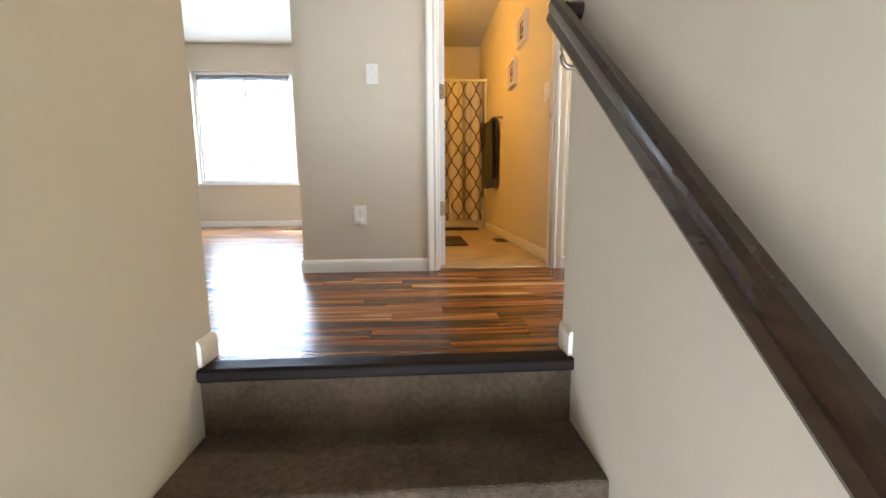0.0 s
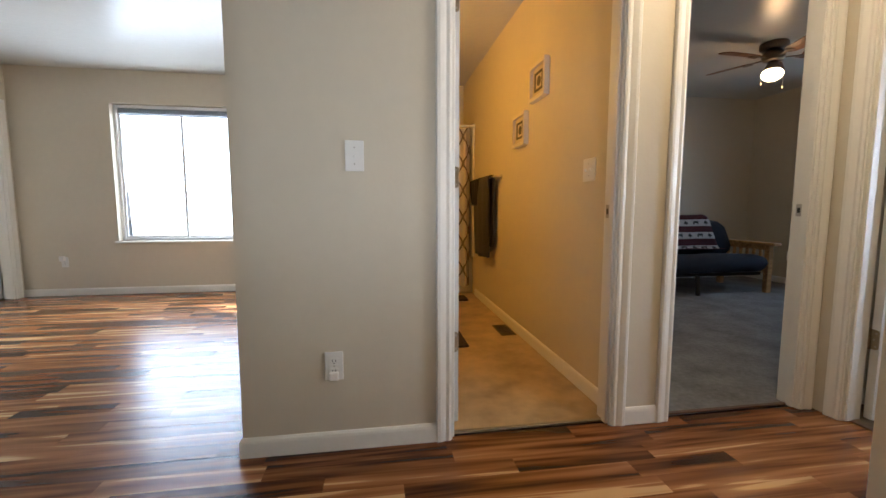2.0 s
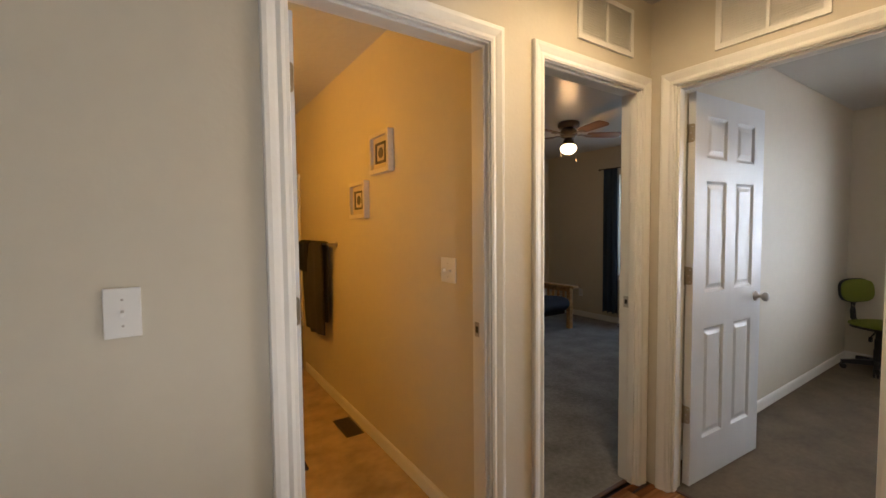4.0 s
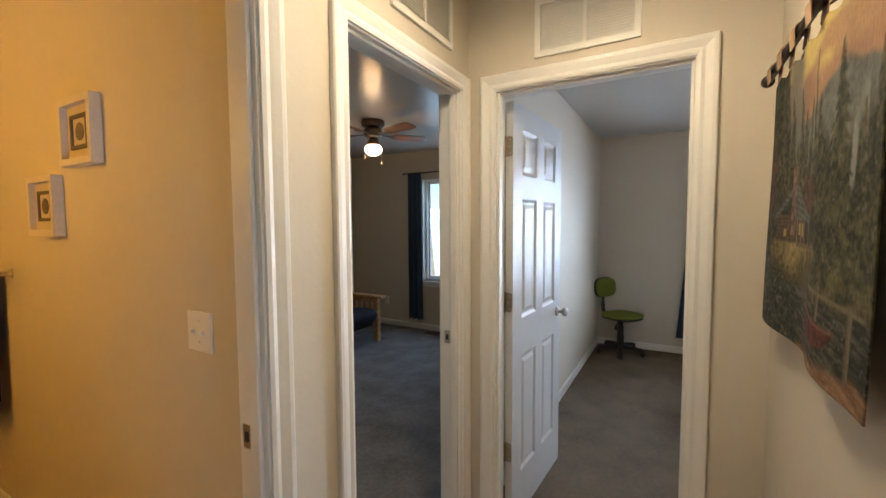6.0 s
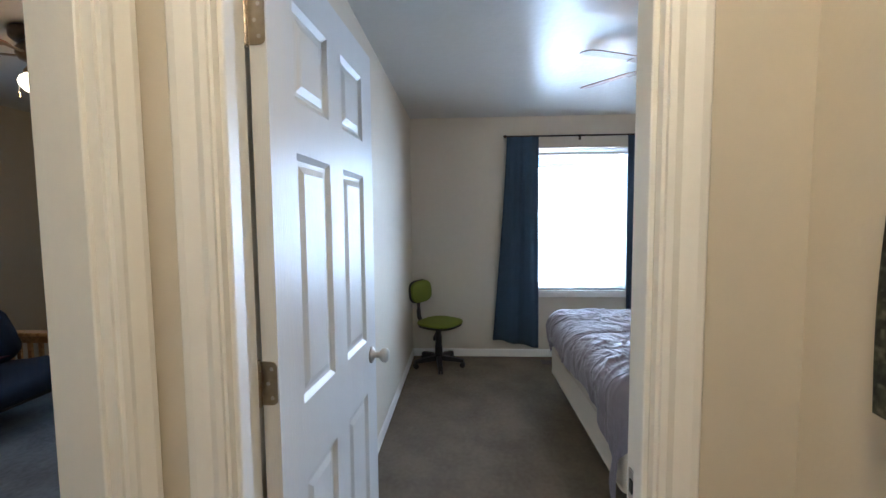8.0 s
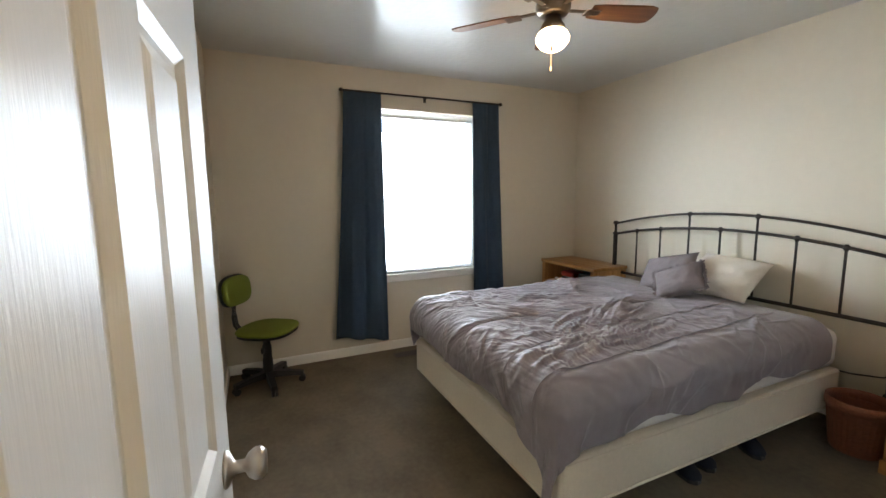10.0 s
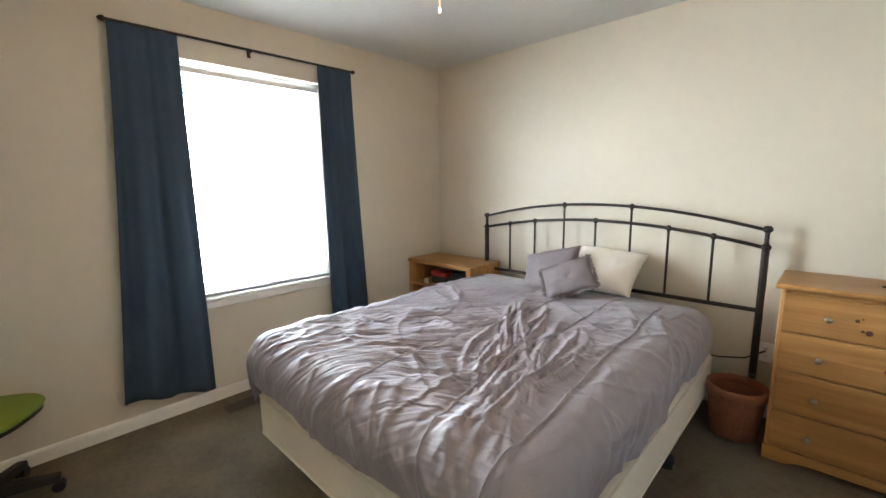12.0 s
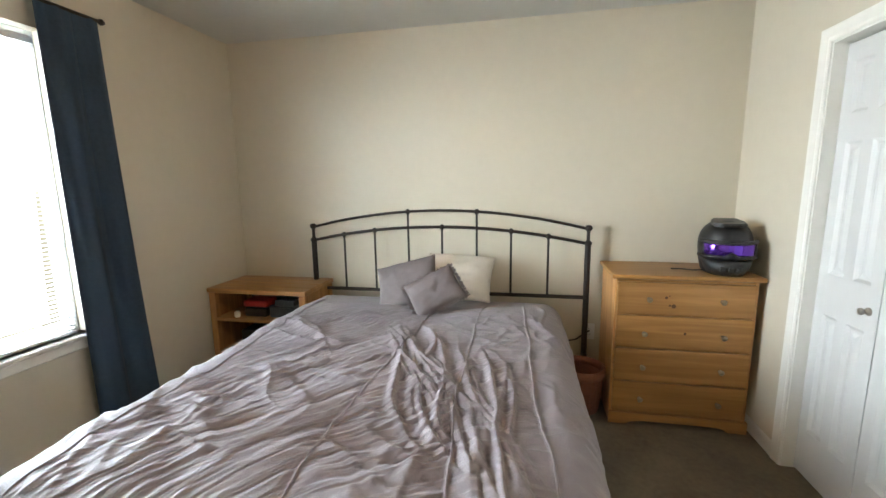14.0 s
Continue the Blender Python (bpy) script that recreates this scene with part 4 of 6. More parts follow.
shower_curtain()
tub = thing("bathtub", pose(0.25, 5.62, 0), "white bathtub behind the shower curtain", "bathtub")
bm = bmesh.new()
box(bm, -0.739, 0.744, -0.235, -0.185, 0.002, 0.42, bevel=0.02, seg=3)
part("apron", bm, PLASTIC_W, tub)
bm = bmesh.new()
box(bm, -0.739, 0.744, -0.185, 0.315, 0.06, 0.12, bevel=0.01)
part("basin", bm, PLASTIC_W, tub)
bm = bmesh.new()
box(bm, 0.724, 0.7445, -0.30, 0.315, 0.42, 1.86, bevel=0.006)
part("surround", bm, PLASTIC_W, tub, "white moulded shower surround panel")


def towel_bar():
    th = thing("towel_bar", pose(0.93, 4.72, 1.235), "chrome towel bar on the bathroom wall", "towel bar")
    part("bar", made(tube, (0, -0.40, 0), (0, 0.30, 0), 0.008), NICKEL, th)
    for y in (-0.40, 0.30):
        part("post", made(lathe, [(0.022, 0.0), (0.022, 0.005), (0.010, 0.012), (0.010, 0.066)], seg=16), NICKEL, th).matrix_basis = pose(0.0645, y, 0, 0, -90)


def towel(y0, y1, drop_front, drop_back, mat, label, seed, lean=0.0):
    """A towel folded over the bar: a closed, softly waved cloth."""
    rng = random.Random(seed)
    ph = rng.uniform(0, 6)
    n = 26
    prof = []
    for i in range(15):
        prof.append((-0.022 - 0.010 * math.sin(i / 14 * 2), -drop_front + drop_front * i / 14))
    for i in range(1, 7):
        a = math.pi * i / 7
        prof.append((-0.022 * math.cos(a), 0.022 * math.sin(a)))
    for i in range(12):
        prof.append((0.022, -drop_back * i / 11))
    rows_o, rows_i = [], []
    for px, pz in prof:
        ro, ri = [], []
        for k in range(n + 1):
            u = k / n
            w = 0.012 * math.sin(u * 15 + ph) * min(1, abs(min(pz, 0)) * 4 + 0.1)
            y = y0 + (y1 - y0) * u + lean * pz * (u - 0.4)
            ro.append((px * 1.25 + (w if px < 0 else -abs(w) * 0.3), y, pz + 0.012 * math.sin(u * 5 + ph) * (1 if pz < -0.3 else 0)))
            ri.append((px * 0.75 + (w if px < 0 else -abs(w) * 0.3), y, pz * 0.995 - 0.001))
        rows_o.append(ro)
        rows_i.append(ri)
    bm = bmesh.new()
    a, b = grid(bm, rows_o), grid(bm, [r[::-1] for r in rows_i])
    m = len(prof) - 1
    for j in range(m):
        bm.faces.new((a[j][0], a[j + 1][0], b[j + 1][n], b[j][n]))
        bm.faces.new((a[j][n], b[j][0], b[j + 1][0], a[j + 1][n]))
    for j in (0, m):
        for i in range(n):
            bm.faces.new((a[j][i], a[j][i + 1], b[j][n - i - 1], b[j][n - i]))
    return solo("towel", bm, mat, label, "towel", at=(0.93, 0, 1.235), smooth=True)


towel_bar()
towel(4.40, 4.90, 0.72, 0.62, TOWEL_M, "charcoal grey towel hanging over the towel bar", 4, 0.1)
hood = towel(4.70, 5.0, 0.24, 0.20, TOWEL_B, "small black towel draped over the bar", 8, 0.3)
hood.scale = (1.5, 1, 1.0)


def picture(y, z, size, label, seed):
    th = thing("picture_frame", pose(0.995, y, z, 0, 0, -90), label, "picture frame")
    h = size / 2
    bm = bmesh.new()
    slab(bm, 0, -h, h, -0.036, -0.001, -h * 0.90, h * 0.90, ((-h + 0.024, h - 0.024, -h * 0.9 + 0.024, h * 0.9 - 0.024),))
    part("frame", bm, FRAME_W, th)
    part("mat", boxed(-h + 0.022, h - 0.022, -0.016, -0.002, -h * 0.9 + 0.022, h * 0.9 - 0.022), MAT_PAPER, th, "cream mat board")
    bm = bmesh.new()
    slab(bm, 0, -h * 0.52, h * 0.52, -0.022, -0.0155, -h * 0.46, h * 0.46, ((-h * 0.42, h * 0.42, -h * 0.36, h * 0.36),))
    part("inner_frame", bm, PRINT_D, th, "dark inner frame")
    bm = bmesh.new()
    lathe(bm, [(h * 0.10, 0.0), (h * 0.24, 0.001), (h * 0.24, 0.003), (h * 0.1, 0.004)], seg=18)
    bmesh.ops.transform(bm, matrix=pose(0, -0.016, 0, 90), verts=bm.verts)
    part("motif", bm, PRINT_D, th, "dark round motif")


picture(3.475, 1.783, 0.258, "small cream frame with a dark motif, hung higher", 1)
picture(3.82, 1.532, 0.258, "small cream frame with a dark motif, hung lower", 2)


def bath_mat(x, y, w, d, label):
    bm = bmesh.new()
    box(bm, -w / 2, w / 2, -d / 2, d / 2, 0.0, 0.016, bevel=0.007, seg=2)
    solo("bath_mat", bm, MAT_M, label, "bath mat", at=(x, y, 0.001))


bath_mat(0.55, 5.10, 0.62, 0.22, "dark brown bath mat along the tub")
bath_mat(0.32, 3.90, 0.46, 0.66, "dark brown bath mat on the vinyl floor")


# ---- hall tapestry ----
def forest_scene(u, v):
    """The woven picture, as the colour of the thread at u (across) and v (up): a log cabin in a clearing among tall pines, a pond with a red
    canoe before it, a golden sky over misty hills."""
    def blend(under, colour, mask):
        return under * (1 - mask[..., None]) + np.asarray(colour) * mask[..., None]

    def shade(dark, light, f):
        f = np.clip(f, 0, 1)[..., None]
        return np.asarray(dark) * (1 - f) + np.asarray(light) * f

    def step(x, width):
        return np.clip(x / width + 0.5, 0, 1)

    def within(x, lo, hi, soft=0.012):
        return step(x - lo, soft) * step(hi - x, soft)

    wob = 0.03 * (soft_noise(u * 14, v * 14, 201) - 0.5) + 0.014 * (soft_noise(u * 40, v * 40, 202) - 0.5)
    uu, vv = u + wob, v + 0.03 * (soft_noise(u * 15, v * 15, 203) - 0.5)
    leaf = 0.45 * soft_noise(u * 46, v * 46, 204) + 0.35 * soft_noise(u * 95, v * 95, 205) + 0.20 * soft_noise(u * 190, v * 190, 206)
    spark = np.clip((soft_noise(u * 70, v * 90, 207) - 0.70) * 4.5, 0, 1)
    ripple = 0.6 * soft_noise(u * 16, v * 120 + u * 20, 208) + 0.4 * soft_noise(u * 40, v * 220, 209)
    # sky, hills and mist
    cloud = soft_noise(u * 6 + v * 5, v * 16 - u * 6, 210)
    col = shade((0.44, 0.27, 0.13), (0.66, 0.52, 0.15), (v - 0.88) * 7 + (cloud - 0.5) * 3.0 + 0.3 - (u - 0.6) * 1.2)
    col = blend(col, shade((0.24, 0.14, 0.095), (0.42, 0.24, 0.13), cloud + (u - 0.5)), within(vv + 0.06 * (u - 0.6), 0.70, 0.875, 0.05) * 0.9)
    hill = 0.785 + 0.040 * np.sin(u * 9 + 0.6) - 0.05 * np.abs(u - 0.62)
    col = blend(col, shade((0.085, 0.095, 0.092), (0.20, 0.20, 0.175), leaf * 1.3 - 0.2 + (hill - v) * 1.5), step(hill - vv, 0.02))
    col = blend(col, (0.17, 0.17, 0.15), within(uu, 0.24, 0.42, 0.08) * step(v - 0.62, 0.1) * 0.85)
    # woods
    woods = shade((0.006, 0.009, 0.007), (0.070, 0.072, 0.038), leaf * 2.4 - 0.75)
    col = blend(col, woods, np.clip(step(0.235 - uu, 0.05) + step(0.635 + 0.05 * np.sin(u * 22) - vv, 0.06), 0, 1))
    falls = np.clip((soft_noise(u * 34, v * 5, 211) - 0.62) * 5, 0, 1) * within(vv, 0.50, 0.73, 0.06) * within(u, 0.38, 1.0, 0.1)
    col = blend(col, (0.34, 0.35, 0.31), falls * 0.8)
    for k, (u0, vb, vt, w) in enumerate(((0.05, 0.50, 1.02, 0.085), (0.145, 0.56, 1.04, 0.075), (0.225, 0.52, 0.95, 0.05), (0.285, 0.56, 0.86, 0.035), (0.405, 0.50, 0.86, 0.06), (0.46, 0.50, 0.78, 0.05), (0.535, 0.52, 0.80, 0.05), (0.585, 0.50, 0.93, 0.022),
                                         (0.63, 0.42, 0.79, 0.055), (0.99, 0.34, 0.80, 0.085), (0.90, 0.30, 0.70, 0.07), (0.775, 0.27, 0.885, 0.125))):
        f = np.clip((v - vb) / (vt - vb), 0, 1)
        saw = 0.55 + 0.45 * (1 - np.mod(f * (13 + k % 3) + 0.7 * np.abs(u - u0) / w + 0.4 * leaf, 1.0))
        reach = w * (1 - f) ** 0.85 * saw + 0.004
        mask = step(reach - np.abs(u - u0 + 0.5 * wob), 0.012) * within(v, vb, vt, 0.01)
        col = blend(col, shade((0.007, 0.010, 0.006), (0.115, 0.112, 0.046), leaf * 2.3 - 0.75 + 0.5 * (u - u0) / w * 0.5), mask * 0.93)
    rust = shade((0.020, 0.009, 0.008), (0.15, 0.060, 0.036), leaf * 2.0 - 0.6)
    col = blend(col, rust, step(1 - ((uu - 0.03) / 0.085) ** 2 - ((vv - 0.60) / 0.16) ** 2, 0.8) * step(leaf - 0.42, 0.2))
    col = blend(col, rust, step(1 - ((uu - 0.52) / 0.085) ** 2 - ((vv - 0.50) / 0.085) ** 2, 0.6) * 0.95)
    # clearing, undergrowth, bank
    glow = shade((0.075, 0.062, 0.024), (0.46, 0.36, 0.125), (vv - 0.225) * 7 + (leaf - 0.5) * 1.2 - 2.2 * np.abs(u - 0.36))
    col = blend(col, glow, within(uu, 0.10, 0.66, 0.06) * within(vv, 0.20, 0.352, 0.03))
    col = blend(col, shade((0.022, 0.024, 0.011), (0.16, 0.145, 0.058), leaf * 1.9 - 0.5), within(uu, 0.60, 1.1, 0.05) * within(vv, 0.19, 0.30, 0.03))
    # pond and shore
    col = blend(col, shade((0.010, 0.014, 0.013), (0.115, 0.115, 0.080), ripple * 2.4 - 0.95), step(0.205 - vv - 0.10 * np.clip(0.34 - u, 0, 1), 0.02) * step(uu - 0.24, 0.05))
    col = blend(col, shade((0.16, 0.085, 0.045), (0.42, 0.24, 0.12), ripple * 1.6 - 0.3), step(0.015 + 0.085 * np.clip(u - 0.40, 0, 1) - vv, 0.03) * step(u - 0.34, 0.1))
    bush = blend(shade((0.007, 0.011, 0.009), (0.060, 0.068, 0.046), leaf * 2.2 - 0.7), (0.20, 0.19, 0.13), spark * 0.7)
    col = blend(col, bush, step(0.30 - 0.55 * np.clip(uu - 0.10, 0, 1) - vv + 0.02 * np.sin(u * 30), 0.03) * step(0.42 - uu, 0.06))
    # cabin
    logs = shade((0.035, 0.022, 0.014), (0.13, 0.085, 0.050), 0.5 + 0.5 * np.sin(v * 420) * 0.5 + (leaf - 0.5))
    col = blend(col, logs, within(u, 0.17, 0.545, 0.006) * within(v, 0.345, 0.445, 0.006))
    col = blend(col, (0.010, 0.009, 0.008), within(u, 0.475, 0.545, 0.005) * within(v, 0.352, 0.425, 0.005))
    for x, lo, hi in ((0.395, 0.375, 0.415), (0.435, 0.370, 0.415), (0.245, 0.365, 0.392)):
        col = blend(col, (0.42, 0.29, 0.10), within(u, x, x + 0.024, 0.004) * within(v, lo, hi, 0.004))
    for x in (0.372, 0.420, 0.470, 0.545):
        col = blend(col, (0.24, 0.20, 0.13), within(u, x, x + 0.008, 0.004) * within(v, 0.340, 0.435, 0.004))
    col = blend(col, (0.16, 0.13, 0.085), within(u, 0.37, 0.56, 0.004) * within(v, 0.335, 0.347, 0.004))
    tiles = shade((0.045, 0.055, 0.052), (0.17, 0.185, 0.165), 0.45 + 0.45 * np.sin(v * 300 + u * 60) * 0.6 + (leaf - 0.5))
    ridge = 0.435 + 0.125 * np.clip((0.575 - u) / 0.215, 0, 1) ** 1.5
    col = blend(col, tiles, within(u, 0.345, 0.575, 0.008) * step(ridge - v, 0.008) * step(v - 0.428 + 0.05 * (u - 0.345), 0.008))
    col = blend(col, tiles, within(u, 0.150, 0.320, 0.008) * within(v - 0.55 * (u - 0.15) * step(u - 0.15, 0.01), 0.424, 0.450, 0.008))
    stone = shade((0.075, 0.045, 0.030), (0.30, 0.19, 0.12), soft_noise(u * 85, v * 60, 212) * 1.2 - 0.1)
    col = blend(col, stone, within(u, 0.308, 0.356, 0.005) * within(v, 0.37, 0.612, 0.006))
    smoke = 0.332 + 0.010 * np.sin(v * 55)
    col = blend(col, (0.27, 0.26, 0.22), step(0.004 - np.abs(u - smoke), 0.005) * within(v, 0.612, 0.75, 0.02) * 0.8)
    # canoe, mooring posts, rail
    keel, gunwale = 0.195 - 0.20 * (u - 0.50) - 0.17 * np.sin(np.pi * np.clip((u - 0.50) / 0.32, 0, 1)) ** 0.8 * 0.5, 0.198 - 0.16 * (u - 0.50) - 0.022 * np.sin(np.pi * np.clip((u - 0.50) / 0.32, 0, 1))
    hull = within(u, 0.50, 0.82, 0.008) * step(gunwale - v, 0.006) * step(v - keel, 0.006)
    col = blend(col, shade((0.040, 0.008, 0.008), (0.155, 0.028, 0.022), leaf * 1.6 - 0.3), hull)
    col = blend(col, (0.21, 0.10, 0.065), hull * step(0.006 - np.abs(gunwale - v - 0.004), 0.005))
    for x, lo, hi in ((0.700, 0.15, 0.250), (0.885, 0.05, 0.225)):
        col = blend(col, shade((0.035, 0.025, 0.016), (0.20, 0.16, 0.10), (u - x) * 45 + leaf * 0.5), within(u, x, x + 0.024, 0.005) * within(v, lo, hi, 0.006))
    col = blend(col, (0.19, 0.155, 0.085), within(u, 0.60, 0.97, 0.02) * step(0.006 - np.abs(v - 0.232 + 0.06 * (u - 0.6)), 0.005))
    col = blend(col, (0.30, 0.28, 0.20), np.clip((soft_noise(u * 120, v * 75, 214) - 0.78) * 6, 0, 1) * step(0.74 - v, 0.1) * 0.35)
    weave = 0.58 + 0.22 * soft_noise(u * 260, v * 90, 213)
    return np.clip(col * weave[..., None], 0.002, 0.9)


def tapestry():
    th = thing("tapestry", pose(1.475, 1.382, 1.18), "woven tapestry of a forest cabin hung on the hall wall", "tapestry")
    W, H, n, m = 0.72, 0.662, 320, 300
    u, v = np.meshgrid(np.linspace(0, 1, n + 1), np.linspace(0, 1, m + 1), indexing="ij")
    scallop = 0.014 * np.abs(np.sin(math.pi * (u * 5.45 + 0.5))) * np.clip((v - 0.85) / 0.15, 0, 1)
    x = W / 2 - W * u + 0.006 * np.sin(v * 7) * (1 - u)
    z = H * v - 0.014 * u * (1 - v) - scallop
    y = 0.032 + 0.008 * np.sin(u * 11 + 1.2 * v) * (1.15 - v) + 0.012 * (1 - v) ** 2 * np.abs(2 * u - 1) + 0.004 * np.sin(u * 34) * np.clip(v - 0.5, 0, 1)
    k = (np.arange(n)[:, None] * (m + 1) + np.arange(m)[None, :]).reshape(-1)
    me = bpy.data.meshes.new("cloth")
    me.from_pydata(np.stack([x, y, z], -1).reshape(-1, 3).tolist(), [], np.stack([k, k + 1, k + m + 2, k + m + 1], -1).tolist())
    me.shade_smooth()
    dye = me.color_attributes.new("dye", "FLOAT_COLOR", "POINT")
    dye.data.foreach_set("color", np.concatenate([forest_scene(u, v), np.ones(u.shape + (1,))], -1).reshape(-1).astype(np.float32))
    mat = bpy.data.materials.new("woven_forest_scene")
    mat.use_nodes = True
    nd, l = mat.node_tree.nodes, mat.node_tree.links
    b = nd["Principled BSDF"]
    ink, weave, bump = nd.new("ShaderNodeVertexColor"), nd.new("ShaderNodeTexNoise"), nd.new("ShaderNodeBump")
    ink.layer_name = "dye"
    l.new(ink.outputs["Color"], b.inputs["Base Color"])
    b.inputs["Roughness"].default_value = 0.85
    tc = nd.new("ShaderNodeTexCoord")
    l.new(tc.outputs["Object"], weave.inputs["Vector"])
    weave.inputs["Scale"].default_value = 420
    bump.inputs["Strength"].default_value, bump.inputs["Distance"].default_value = 0.3, 0.003
    l.new(weave.outputs["Fac"], bump.inputs["Height"])
    l.new(bump.outputs["Normal"], b.inputs["Normal"])
    me.materials.append(mat)
    cloth = new("cloth", me)
    cloth.parent = th
    tagged(cloth, "woven forest cabin picture")
    back = cloth.modifiers.new("thickness", "SOLIDIFY")
    back.thickness, back.offset = 0.003, -1
    rod = thing("tapestry_rod", pose(1.475, 1.428, 1.872), "thin dark hanging rod that carries the tapestry", "rod")
    part("rod", made(tube, (-0.40, 0, 0), (0.42, 0, 0), 0.010), IRON, rod)
    for e in (-0.41, 0.43):
        part("finial", made(lathe, [(0.010, -0.012), (0.017, -0.004), (0.017, 0.008), (0.008, 0.016)], seg=14), IRON, rod).matrix_basis = pose(e, 0, 0, 0, 90)
    bm = bmesh.new()
    tube(bm, (0, 0, 0.004), (0, -0.044, 0.03), 0.003)
    part("hook", bm, IRON, rod)
    loop_m = shader("tapestry_loop_cloth", (0.36, 0.24, 0.14), 0.9, vary=0.2, scale=20)
    for k in range(6):
        x = -0.33 + 0.132 * k
        arc = [(-0.015 * math.cos(math.pi * a / 8), 0.015 * math.sin(math.pi * a / 8)) for a in range(9)]
        line = [(-0.012, -0.036)] + arc + [(0.012, -0.036)]
        outer = [[(x + e, py, pz + 0.002) for py, pz in line] for e in (-0.020, 0.020)]
        inner = [[(x + e, py * 0.82, pz * 0.85 + 0.001) for py, pz in line] for e in (-0.020, 0.020)]
        bm = bmesh.new()
        a, b = grid(bm, outer), grid(bm, inner[::-1])
        for i in range(len(a[0]) - 1):
            bm.faces.new((a[0][i], a[0][i + 1], b[1][i + 1], b[1][i]))
            bm.faces.new((a[1][i], a[1][i + 1], b[0][i + 1], b[0][i]))
        part("hanging_loop", bm, loop_m, th).matrix_basis = pose(0, 0.046, 0.692)


tapestry()


# ---- bedroom: bed ----
BX0, BX1, BY0, BY1 = 3.16, 4.72, -0.84, 1.20


def bed_base():
    base = thing("bed_frame", pose(3.94, 0.18, 0), "low black metal bed frame under the box spring", "bed frame")
    bm = bmesh.new()
    for x in (-0.70, 0.0, 0.70):
        box(bm, x - 0.02, x + 0.02, -0.95, 0.80, 0.135, 0.155, bevel=0.003)
    part("rails", bm, IRON, base)
    bm = bmesh.new()
    for y in (-0.8, 0.0, 0.72):
        box(bm, -0.72, 0.72, y - 0.02, y + 0.02, 0.115, 0.134, bevel=0.003)
    part("slats", bm, IRON, base)
    for x in (-0.62, 0.0, 0.62):
        for y in (-0.8, 0.0, 0.66):
            part("leg", made(tube, (x, y, 0.0), (x, y, 0.114), 0.018, 0.014), IRON, base)
    bm = bmesh.new()
    box(bm, BX0, BX1, BY0, BY1, 0.156, 0.372, bevel=0.022, seg=3)
    sp = solo("box_spring", bm, BOX_M, "cream fabric box spring on a low frame", "box spring")
    for z in (0.166, 0.360):
        pts = [(BX0, BY0 + 0.03, z), (BX0, BY1 - 0.03, z), (BX0 + 0.012, BY1 - 0.008, z), (BX0 + 0.03, BY1, z), (BX1 - 0.03, BY1, z), (BX1 - 0.012, BY1 - 0.008, z), (BX1, BY1 - 0.03, z), (BX1, BY0 + 0.03, z)]
        part("piping", made(chain, pts, 0.006, 6), BOX_M, sp, "cream corded piping")
    bm = bmesh.new()
    box(bm, BX0 + 0.02, BX1 - 0.02, BY0, BY1 - 0.02, 0.373, 0.600, bevel=0.05, seg=4)
    solo("mattress", bm, SHEET_M, "white mattress with a fitted sheet on the box spring", "mattress", smooth=True)


